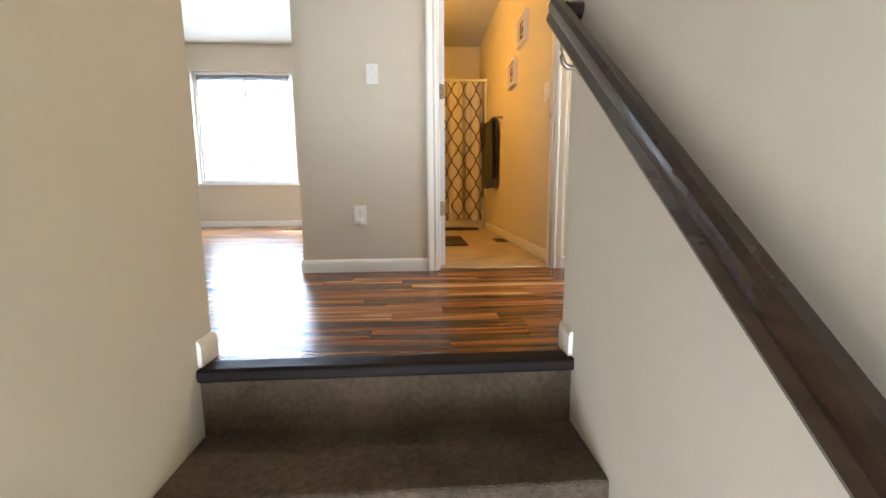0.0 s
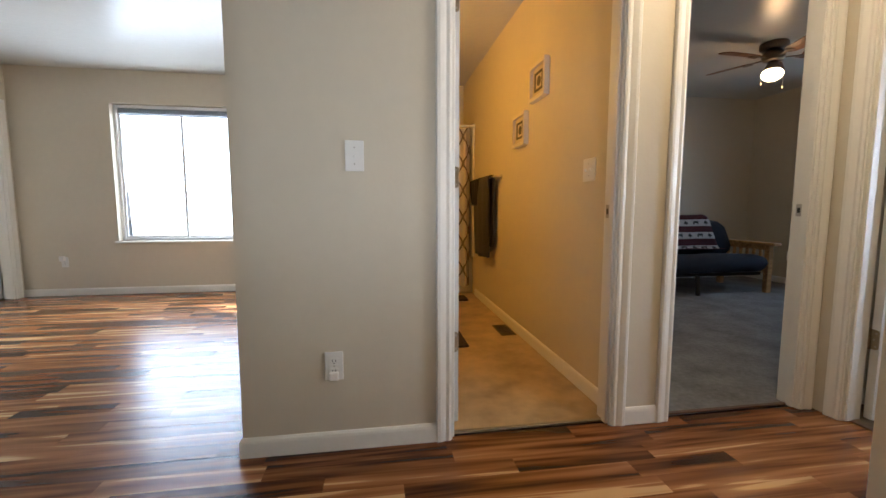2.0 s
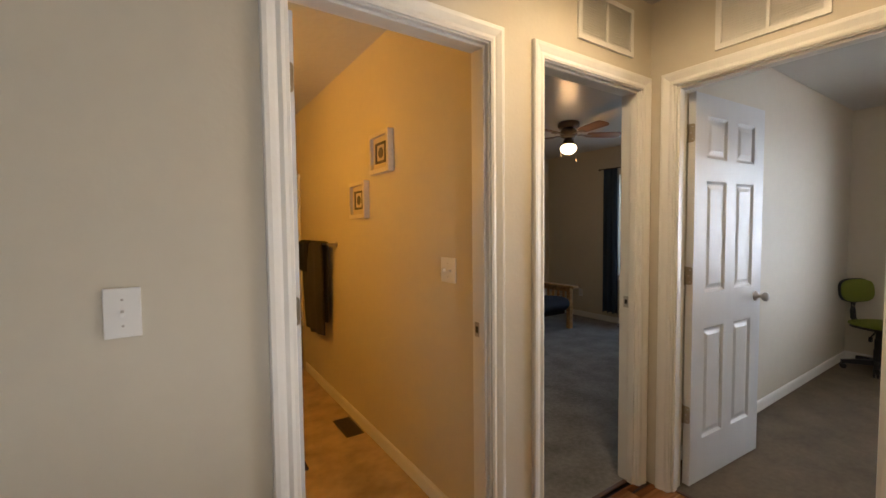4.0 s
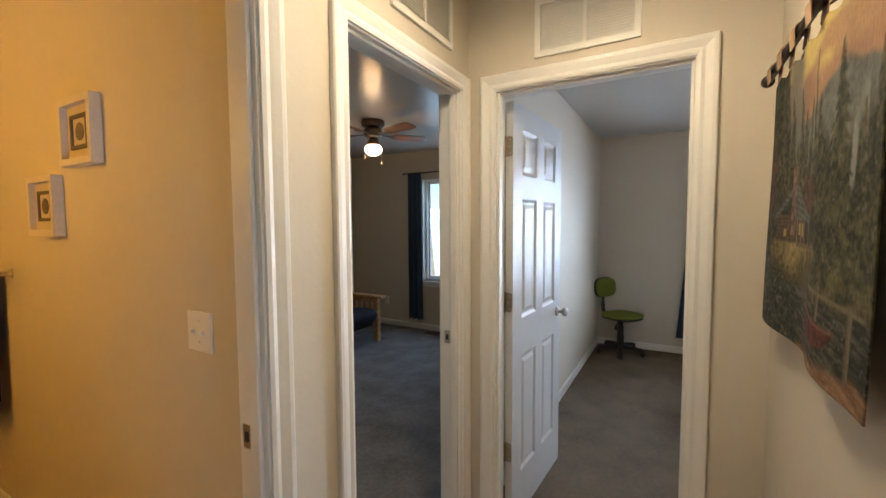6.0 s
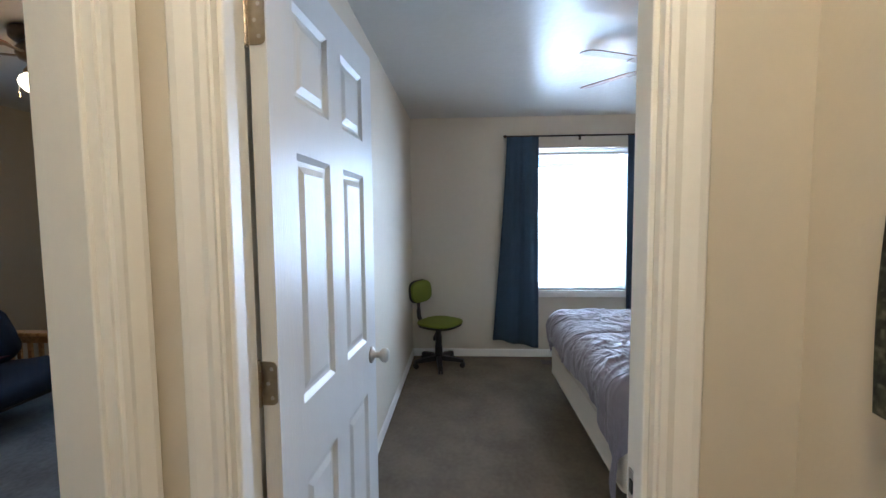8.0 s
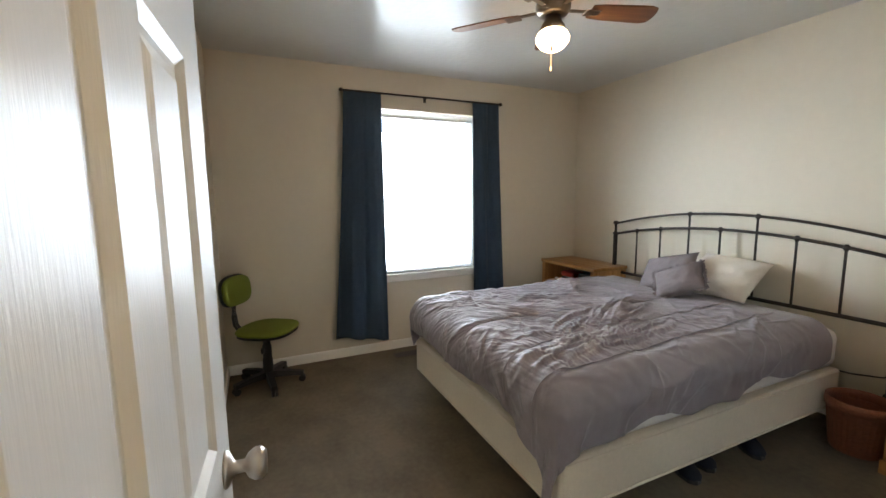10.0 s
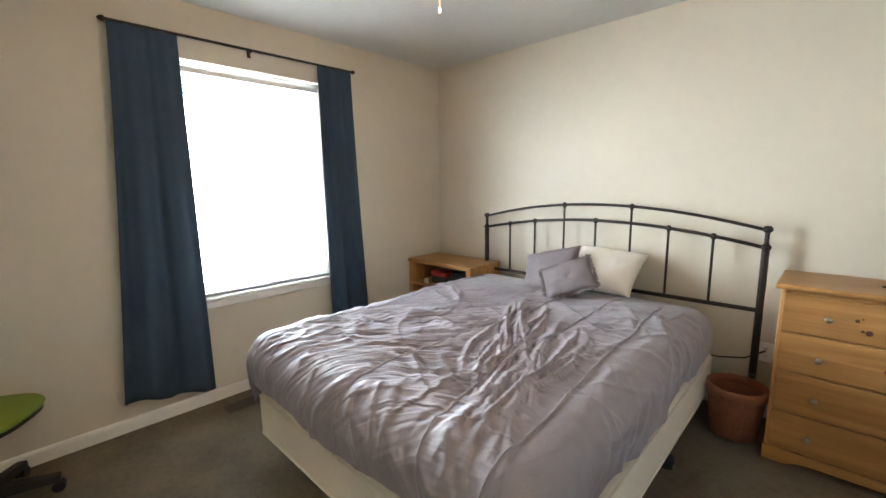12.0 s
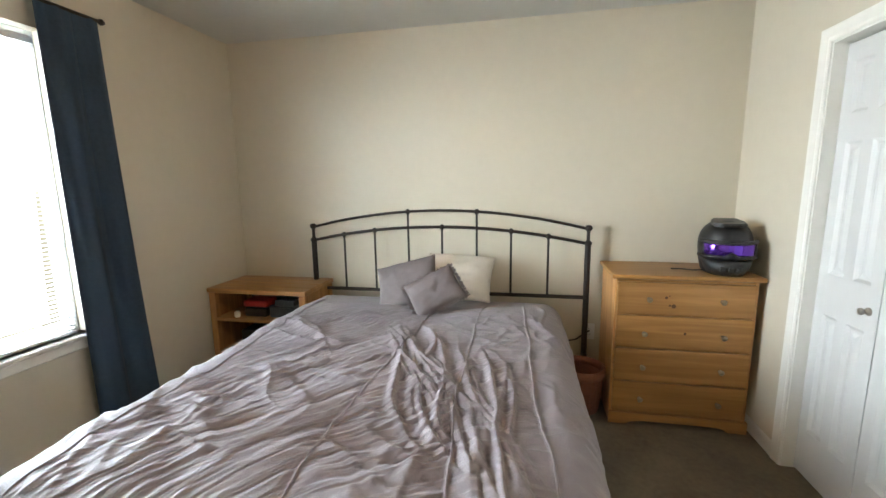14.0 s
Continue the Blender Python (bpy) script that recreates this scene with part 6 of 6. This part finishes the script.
shelf_thing("storage_box", 5.12, -0.855, ZS, 0.44, 0.05, 0.16, BLACK_PL, "tall black box at the back of the nightstand shelf", "box")
shelf_thing("green_folder", 5.12, -0.70, 0.2605, 0.42, 0.24, 0.03, GREEN_M, "green plastic folder on the lower shelf", "folder")
shelf_thing("storage_box", 5.12, -0.72, 0.2915, 0.44, 0.25, 0.12, BLACK_PL, "black storage box on the lower shelf", "box")
bm = bmesh.new()
lathe(bm, [(0.018, 0.0), (0.020, 0.006), (0.020, 0.034), (0.012, 0.042)], seg=16)
solo("small_jar", bm, PLASTIC_W, "small white plastic jar on the nightstand shelf", "jar", group="things in the nightstand", at=(5.36, -0.60, ZS), smooth=True)
bm = bmesh.new()
lathe(bm, [(0.016, 0.0), (0.018, 0.005), (0.018, 0.05), (0.009, 0.058)], seg=16)
solo("small_jar", bm, RED_M, "small dark red jar on the nightstand shelf", "jar", group="things in the nightstand", at=(4.92, -0.585, ZS), smooth=True)


def office_chair():
    th = thing("office_chair", pose(5.265, 2.175, 0, 0, 0, 148), "small armless office chair with lime green fabric", "chair")

    def cushion(bm, w, d, t, round_=0.5):
        n, k = 36, 7
        rows = []
        for s, h in ((0.80, -t / 2), (0.96, -t / 2 + 0.006), (1.0, 0.0), (0.97, t / 2 - 0.008), (0.85, t / 2), (0.5, t / 2 + 0.006), (0.02, t / 2 + 0.004)):
            row = []
            for i in range(n):
                a = 2 * math.pi * i / n
                c, q = math.cos(a), math.sin(a)
                row.append((s * w / 2 * math.copysign(abs(c) ** round_, c), s * d / 2 * math.copysign(abs(q) ** round_, q), h))
            rows.append(row)
        g = grid(bm, rows, close=True)
        bm.faces.new(g[0][::-1])
        bm.faces.new(g[-1])

    ob = part("seat", made(cushion, 0.42, 0.40, 0.036, 0.72), LIME, th, "lime green fabric seat", smooth=True)
    ob.matrix_basis = pose(0.0, 0.02, 0.435)
    ob = part("seat_shell", made(cushion, 0.40, 0.385, 0.022, 0.72), BLACK_PL, th, smooth=True)
    ob.matrix_basis = pose(0.0, 0.02, 0.406)
    ob = part("backrest", made(cushion, 0.32, 0.215, 0.035, 0.66), LIME, th, "lime green fabric backrest", smooth=True)
    ob.matrix_basis = pose(0.0, -0.205, 0.715, -84)
    ob.scale = (1, 1, 1)
    ob = part("backrest_shell", made(cushion, 0.335, 0.23, 0.022, 0.66), BLACK_PL, th, smooth=True)
    ob.matrix_basis = pose(0.0, -0.232, 0.715, -84)
    pts = [(0, 0.02, 0.388), (0, -0.12, 0.386), (0, -0.20, 0.40), (0, -0.238, 0.45), (0, -0.246, 0.52), (0, -0.243, 0.60), (0, -0.242, 0.70)]
    bm = bmesh.new()
    for dx in (-0.016, 0.0, 0.016):
        chain(bm, [(x + dx, y, z) for x, y, z in pts], 0.011, 8)
    part("back_bar", bm, BLACK_PL, th, smooth=True)
    part("column_cover", made(lathe, [(0.038, 0.09), (0.036, 0.20), (0.032, 0.202), (0.032, 0.30), (0.026, 0.302), (0.026, 0.395)], seg=20), BLACK_PL, th)
    bm = bmesh.new()
    chain(bm, [(0.02, 0.03, 0.385), (0.10, 0.05, 0.375), (0.15, 0.06, 0.335)], 0.006, 8)
    box(bm, 0.135, 0.165, 0.05, 0.07, 0.295, 0.34, bevel=0.006)
    part("height_lever", bm, BLACK_PL, th)
    part("hub", made(lathe, [(0.04, 0.055), (0.045, 0.065), (0.045, 0.10), (0.03, 0.115)], seg=20), BLACK_PL, th, smooth=True)
    for k in range(5):
        a = 72 * k + 39
        bm = bmesh.new()
        rows = []
        for s, z, w, t in ((0.03, 0.085, 0.028, 0.026), (0.14, 0.080, 0.026, 0.021), (0.25, 0.066, 0.023, 0.015)):
            rows.append([(s, -w, z - t), (s, w, z - t), (s, w * 0.8, z + t * 0.8), (s, -w * 0.8, z + t * 0.8)])
        g = grid(bm, rows, close=True)
        bm.faces.new(g[0][::-1])
        bm.faces.new(g[-1])
        leg = part("base_leg", bm, BLACK_PL, th)
        leg.matrix_basis = pose(0, 0, 0, 0, 0, a)
        bm = bmesh.new()
        for dy in (-0.012, 0.012):
            tube(bm, (0.238, dy - 0.008, 0.025), (0.238, dy + 0.008, 0.025), 0.025, seg=16)
        tube(bm, (0.232, 0, 0.03), (0.232, 0, 0.06), 0.008)
        part("caster", bm, BLACK_PL, leg)


office_chair()


def shoe(x, y, turn, label):
    th = thing("shoe", pose(x, y, 0, 0, 0, turn), label, "shoe", group="shoes under the bed")
    bm = bmesh.new()
    rows = []
    for s, w, h, z0 in ((-0.13, 0.030, 0.05, 0.022), (-0.12, 0.038, 0.085, 0.022), (-0.05, 0.040, 0.090, 0.022), (0.02, 0.043, 0.065, 0.022), (0.09, 0.047, 0.045, 0.022), (0.13, 0.040, 0.032, 0.022), (0.15, 0.018, 0.012, 0.022)):
        rows.append([(s, w * math.cos(a), z0 + h * max(0, math.sin(a)) ** 0.7) for a in [math.pi * i / 12 for i in range(13)]])
    g = grid(bm, rows)
    bm.faces.new(g[0][::-1])
    bm.faces.new(g[-1])
    part("upper", bm, FUTON_M, th, smooth=True)
    out = [(-0.135, -0.03), (-0.06, -0.04), (0.08, -0.047), (0.14, -0.03), (0.155, 0.0), (0.14, 0.03), (0.08, 0.047), (-0.06, 0.04), (-0.135, 0.03)]
    part("sole", made(prism, out, 0.002, 0.024), BLACK_PL, th)


shoe(3.33, 0.30, 160, "black shoe lying under the bed")
shoe(3.36, 0.17, 172, "black shoe lying under the bed")
shoe(3.30, -0.20, 150, "black shoe near the basket under the bed")
bm = bmesh.new()
rng = random.Random(5)
chain(bm, [(3.52, -0.93, 0.30), (3.35, -0.955, 0.305), (3.15, -0.955, 0.32), (3.02, -0.95, 0.35), (2.93, -0.975, 0.41)], 0.005, 6)
solo("extension_cable", bm, BLACK_PL, "black extension cable running to the wall outlet", "cable")

# ---- spare room: futon ----
def futon():
    th = thing("futon", pose(3.36, 5.22, 0), "wooden-armed futon with a dark navy mattress", "futon")
    for s in (-1, 1):
        x = s * 0.975
        part("front_leg", boxed(x - 0.03, x + 0.03, -0.37, -0.31, 0.003, 0.545, bevel=0.004), OAK, th)
        part("back_leg", boxed(x - 0.03, x + 0.03, 0.28, 0.34, 0.003, 0.545, bevel=0.004), OAK, th)
        part("armrest", boxed(x - 0.05, x + 0.05, -0.44, 0.40, 0.545, 0.575, bevel=0.006), OAK, th, "oak armrest board")
        part("lower_rail", boxed(x - 0.02, x + 0.02, -0.31, 0.28, 0.24, 0.31, bevel=0.004), OAK, th)
        part("upper_rail", boxed(x - 0.02, x + 0.02, -0.31, 0.28, 0.49, 0.545, bevel=0.004), OAK, th)
        for k in range(6):
            y = -0.24 + 0.09 * k
            part("arm_slat", boxed(x - 0.008, x + 0.008, y - 0.016, y + 0.016, 0.31, 0.49), OAK, th)
    part("seat_frame", boxed(-0.93, 0.93, -0.30, 0.25, 0.20, 0.235, bevel=0.004), IRON, th)
    for x in (0.06,):
        part("centre_leg", made(tube, (x, -0.38, 0.003), (x, -0.36, 0.22), 0.022), IRON, th)

    def pad(bm, w, rows_yz, seed):
        rows = []
        for k in range(29):
            u = 2 * k / 28 - 1
            edge = (1 - abs(u) ** 8) ** 0.5 if abs(u) < 1 else 0
            cy = sum(p[0] for p in rows_yz) / len(rows_yz)
            cz = sum(p[1] for p in rows_yz) / len(rows_yz)
            sc = 0.72 + 0.28 * edge
            row = []
            for i, (y, z) in enumerate(rows_yz):
                n = 0.016 * noise.noise((u * 4, y * 6 + seed, z * 6))
                row.append((u * w / 2, cy + (y - cy) * sc + n, cz + (z - cz) * sc + n))
            rows.append(row)
        g = grid(bm, rows, close=True)
        bm.faces.new(g[0][::-1])
        bm.faces.new(g[-1])

    seat = [(-0.44, 0.30), (-0.46, 0.36), (-0.42, 0.42), (-0.30, 0.445), (-0.10, 0.43), (0.12, 0.40), (0.26, 0.38), (0.26, 0.26), (0.10, 0.24), (-0.20, 0.24), (-0.38, 0.25)]
    part("seat_mattress", made(pad, 1.88, seat, 1.0), FUTON_M, th, "dark navy cotton seat mattress", smooth=True)
    back = [(0.10, 0.40), (0.08, 0.46), (0.16, 0.62), (0.24, 0.78), (0.30, 0.82), (0.38, 0.80), (0.40, 0.72), (0.34, 0.52), (0.30, 0.36), (0.20, 0.34)]
    part("back_mattress", made(pad, 1.86, back, 3.0), FUTON_M, th, "dark navy cotton back mattress", smooth=True)
    part("back_frame", boxed(-0.93, 0.93, 0.405, 0.43, 0.25, 0.70, bevel=0.004), IRON, th)


futon()


def bear_blanket():
    """A striped throw laid on the futon's back and seat, burgundy and white, with small dark animal and tree shapes on the white."""
    th = thing("throw_blanket", pose(3.36, 5.22, 0), "burgundy and white striped throw with dark woodland shapes", "blanket")
    line = [(0.325, 0.850), (0.265, 0.835), (0.215, 0.775), (0.130, 0.610), (0.055, 0.475), (0.02, 0.450), (-0.08, 0.457)]
    pts = []
    for (y0, z0), (y1, z1) in zip(line, line[1:]):
        for i in range(8):
            pts.append((y0 + (y1 - y0) * i / 8, z0 + (z1 - z0) * i / 8))
    pts.append(line[-1])
    x0, x1 = -0.55, 0.66
    run = [0.0]
    for p, q in zip(pts, pts[1:]):
        run.append(run[-1] + math.hypot(q[0] - p[0], q[1] - p[1]))
    total = run[-1]

    def lift(s):
        k = max(i for i in range(len(run)) if run[i] <= s + 1e-9)
        k = min(k, len(pts) - 2)
        f = (s - run[k]) / (run[k + 1] - run[k])
        y, z = pts[k][0] + (pts[k + 1][0] - pts[k][0]) * f, pts[k][1] + (pts[k + 1][1] - pts[k][1]) * f
        t = Vector((pts[k + 1][0] - pts[k][0], pts[k + 1][1] - pts[k][1]))
        t.normalize()
        return y, z, (t.y, -t.x)

    def strip(s0, s1, a0, a1, off, thick, nx=30):
        bm = bmesh.new()
        steps = max(2, int((s1 - s0) / 0.015))
        outer, inner = [], []
        for j in range(steps + 1):
            s = s0 + (s1 - s0) * j / steps
            y, z, (ny, nz) = lift(min(s, total - 1e-6))
            ny, nz = -abs(ny), abs(nz)
            ro, ri = [], []
            for i in range(nx + 1):
                x = a0 + (a1 - a0) * i / nx
                w = 0.004 * math.sin(x * 11 + s * 9)
                ro.append((x, y + ny * (off + thick + w), z + nz * (off + thick + w)))
                ri.append((x, y + ny * (off + w), z + nz * (off + w)))
            outer.append(ro)
            inner.append(ri)
        a, b = grid(bm, outer), grid(bm, [r[::-1] for r in inner])
        for j in (0, steps):
            for i in range(nx):
                bm.faces.new((a[j][i], a[j][i + 1], b[j][nx - i - 1], b[j][nx - i]))
        for j in range(steps):
            bm.faces.new((a[j][0], a[j + 1][0], b[j + 1][nx], b[j][nx]))
            bm.faces.new((a[j][nx], b[j][0], b[j + 1][0], a[j + 1][nx]))
        return bm

    cuts = [0.0, 0.10, 0.19, 0.27, 0.36, 0.45, 0.54, total]
    for k, (s0, s1) in enumerate(zip(cuts, cuts[1:])):
        white = k % 2 == 1
        st = part("stripe", strip(s0, s1, x0, x1, 0.030, 0.006), STRIPE_W if white else STRIPE_R, th, "white woven stripe" if white else "burgundy woven stripe", smooth=True)
        if white:
            n = 9
            for i in range(n):
                c = x0 + (x1 - x0) * (i + 0.5) / n
                sm = (s0 + s1) / 2
                bm = bmesh.new()
                y, z, (ny, nz) = lift(sm)
                ny, nz = -abs(ny), abs(nz)
                tang = Vector((0, nz, -ny))
                nrm = Vector((0, ny, nz))
                if i % 2:
                    out = [(-0.042, -0.012), (-0.036, 0.012), (-0.016, 0.022), (0.014, 0.020), (0.030, 0.026), (0.046, 0.012), (0.036, 0.004), (0.030, -0.024), (0.020, -0.024), (0.016, -0.006), (-0.020, -0.006), (-0.026, -0.024), (-0.038, -0.024)]
                else:
                    out = [(-0.006, -0.028), (0.006, -0.028), (0.006, -0.016), (0.034, -0.014), (0.018, 0.002), (0.026, 0.004), (0.010, 0.016), (0.0, 0.032), (-0.010, 0.016), (-0.026, 0.004), (-0.018, 0.002), (-0.034, -0.014), (-0.006, -0.016)]
                w0 = 0.0395 + 0.004 * math.sin(c * 11 + sm * 9)
                o = Vector((c, y, z)) + nrm * w0
                lo = [bm.verts.new(o + Vector((p, 0, 0)) + Vector((0, abs(tang.y), abs(tang.z))) * q) for p, q in out]
                bm.faces.new(lo)
                r = bmesh.ops.extrude_face_region(bm, geom=list(bm.faces))
                bmesh.ops.translate(bm, vec=nrm * 0.002, verts=[g for g in r["geom"] if isinstance(g, bmesh.types.BMVert)])
                part("bear_shape" if i % 2 else "tree_shape", bm, BLACK_PL, st, "dark bear shape" if i % 2 else "dark tree shape")


bear_blanket()
wall_plate("power_outlet", pose(5.10, 5.30, 0.36, 0, 0, -90), "white power outlet in the spare room", "outlet")

# ---- hall ceiling lamp, out of sight overhead ----
cl = thing("ceiling_lamp", pose(1.30, 1.92, CEIL), "flush round opal ceiling lamp in the hall", "ceiling lamp")
part("base", made(lathe, [(0.14, -0.025), (0.145, -0.012), (0.145, 0.0)], seg=32), NICKEL, cl)
g = part("glass_bowl", made(lathe, [(0.01, -0.10), (0.07, -0.09), (0.115, -0.065), (0.135, -0.025)], seg=32), GLOBE, cl, "lit opal glass bowl", smooth=True)
g.visible_shadow = False

# ---- outside ----
gm = bmesh.new()
box(gm, -400, 400, -400, 400, -3.4, -3.0)
solo("ground", gm, LAND, "dry grassy ground outside the windows", "ground", kind="structure")


def far_house(x, y, w, d, h, turn, label):
    th = thing("house", pose(x, y, -3.0, 0, 0, turn), label, "house", group="houses beyond the windows")
    part("wall", boxed(-w / 2, w / 2, -d / 2, d / 2, 0, h), SIDING, th)
    bm = bmesh.new()
    e = 0.5
    v = [bm.verts.new(p) for p in ((-w / 2 - e, -d / 2 - e, h), (w / 2 + e, -d / 2 - e, h), (w / 2 + e, d / 2 + e, h), (-w / 2 - e, d / 2 + e, h), (-w / 2 - e, 0, h + d * 0.28), (w / 2 + e, 0, h + d * 0.28))]
    for q in ((0, 1, 5, 4), (2, 3, 4, 5), (0, 4, 3), (1, 2, 5), (3, 2, 1, 0)):
        bm.faces.new([v[i] for i in q])
    part("roof", bm, ROOF_M, th)
    for k in (-0.25, 0.2):
        wd = part("window", boxed(w * k - 0.6, w * k + 0.6, -d / 2 - 0.06, -d / 2 - 0.005, h * 0.4, h * 0.75), DARK_SLOT, th)
        part("frame", made(slab, 0, w * k - 0.7, w * k + 0.7, -d / 2 - 0.08, -d / 2 - 0.004, h * 0.4 - 0.1, h * 0.75 + 0.1, ((w * k - 0.6, w * k + 0.6, h * 0.4, h * 0.75),)), VINYL_W, wd)


far_house(-16, 44, 13, 9, 3.0, 8, "grey-roofed house far beyond the living room window")
far_house(-4, 56, 12, 9, 3.0, -6, "grey-roofed house far beyond the living room window")
far_house(-34, 58, 14, 9, 3.0, 20, "grey-roofed house far beyond the living room window")
far_house(46, 6, 12, 9, 3.0, 90, "grey-roofed house far beyond the bedroom window")


def far_tree(x, y, h, seed):
    rng = random.Random(seed)
    th = thing("tree", pose(x, y, -3.0), "leafy tree far beyond the window", "tree", group="trees beyond the windows")
    bm = bmesh.new()
    tube(bm, (0, 0, 0), (0.1, 0, h * 0.6), 0.22, 0.09, seg=8)
    for k in range(5):
        a = rng.uniform(0, 6.28)
        tube(bm, (0.05, 0, h * (0.3 + 0.06 * k)), (math.cos(a) * h * 0.22, math.sin(a) * h * 0.22, h * (0.5 + 0.07 * k)), 0.07, 0.03, seg=6)
    part("trunk", bm, BARK, th)
    verts, faces = [], []
    for k in range(900):
        a, b = rng.uniform(0, 6.28), rng.uniform(-1, 1)
        r = h * 0.34 * rng.uniform(0.55, 1.05) * (1 + 0.25 * math.sin(3 * a + seed))
        c = Vector((math.cos(a) * r * math.sqrt(1 - b * b), math.sin(a) * r * math.sqrt(1 - b * b), h * 0.64 + b * h * 0.34))
        u = Vector((rng.uniform(-1, 1), rng.uniform(-1, 1), rng.uniform(-1, 1))).normalized() * 0.22
        w = u.orthogonal().normalized() * 0.14
        i = len(verts)
        verts += [tuple(c - u), tuple(c + w), tuple(c + u), tuple(c - w)]
        faces.append((i, i + 1, i + 2, i + 3))
    me = bpy.data.meshes.new("crown")
    me.from_pydata(verts, [], faces)
    me.materials.append(LEAF_M)
    o = new("crown", me)
    o.parent = th


for k, (x, y, h) in enumerate(((-10, 50, 6.5), (-22, 52, 5.5), (-27, 47, 6.0), (-13, 60, 7.5), (50, -6, 6), (44, 16, 6))):
    far_tree(x, y, h, k)


# ---- laminate floor: strips of their own near the walk, the rest joined ----
solo("floor_wood_base", boxed(-3.945, -0.589, -1.0, 5.938, -0.06, -0.011), NOSE, "laminate floor underlay", "floor", kind="structure")
floor = solo("floor_landing", boxed(-0.589, 2.045, 1.125, 2.52, -0.06, -0.011), NOSE, "brown striped laminate wood floor", "floor", kind="structure")
rng = random.Random(11)
PW = 0.0918
shared = {}
far_v, far_f = [], []
count = 0


def strip_mesh(w, l):
    key = (round(w, 3), round(l, 2))
    if key not in shared:
        bm = bmesh.new()
        c = 0.0011
        box(bm, 0.0002, l - 0.0002, 0.0002, w - 0.0002, -0.010, -c)
        hi = [f for f in bm.faces if f.normal.z > 0.5 or abs(f.calc_center_median().z + c) < 1e-6]
        top = max(bm.faces, key=lambda f: f.calc_center_median().z)
        r = bmesh.ops.inset_individual(bm, faces=[top], thickness=0.0012, depth=0.0)
        bmesh.ops.translate(bm, vec=(0, 0, c), verts=top.verts)
        shared[key] = mesh_of("plank", bm, PLANK)
    return shared[key]


y = -1.0
while y < 5.93:
    y1 = min(y + PW, 5.938)
    mid = (y + y1) / 2
    x_end = -0.622
    if mid > 1.125:
        x_end = 0.66 if mid < 1.20 else (0.71 if mid < 1.35 else 2.045)
    if mid > HALL_N:
        x_end = -0.590
    spans = [(-3.945 if 5.127 < mid < 5.833 else -3.885, x_end)]
    if HALL_N < mid < 2.52:
        spans += [(0.231, 0.937), (1.228, 1.915)]
    for s0, s1 in spans:
        x = s0 - rng.uniform(0, 0.5)
        while x < s1:
            l = rng.choice((0.42, 0.55, 0.70, 0.85, 1.20))
            p, q = max(x, s0), min(x + l, s1)
            if q - p > 0.02:
                near = 0.95 < mid < 2.7 and q > -1.5
                if near and count < 300:
                    o = new("plank", strip_mesh(y1 - y, q - p))
                    o.parent, o.location = floor, (p, y, 0)
                    count += 1
                else:
                    i = len(far_v)
                    e = 0.0010
                    far_v += [(p, y, -0.0014), (q, y, -0.0014), (q, y1, -0.0014), (p, y1, -0.0014), (p + e, y + e, 0), (q - e, y + e, 0), (q - e, y1 - e, 0), (p + e, y1 - e, 0)]
                    far_f += [(i, i + 1, i + 5, i + 4), (i + 1, i + 2, i + 6, i + 5), (i + 2, i + 3, i + 7, i + 6), (i + 3, i, i + 4, i + 7), (i + 4, i + 5, i + 6, i + 7)]
            x += l
    y = y1
me = bpy.data.meshes.new("planks")
me.from_pydata(far_v, [], far_f)
me.materials.append(PLANK_ISLE)
rest = new("floor_planks", me)
tagged(rest, "brown striped laminate planks of the living room", "floor planks", kind="stuff")
EDGE_M = wood_grain("threshold_wood", (0.060, 0.024, 0.010), (0.13, 0.055, 0.022), 0, 0.35, 1.0, 0.1)
solo("threshold_trim", boxed(1.228, 1.915, 2.507, 2.531, 0.0, 0.006, bevel=0.0025), EDGE_M, "brown wooden threshold strip at the spare room carpet", "threshold", kind="structure")
solo("threshold_trim", boxed(0.231, 0.937, 2.512, 2.528, 0.0, 0.005, bevel=0.002), BRASS, "thin metal threshold strip at the bathroom floor", "threshold", kind="structure")
solo("threshold_trim", boxed(2.033, 2.057, 1.612, 2.335, 0.0, 0.006, bevel=0.0025), EDGE_M, "brown wooden threshold strip at the bedroom carpet", "threshold", kind="structure")
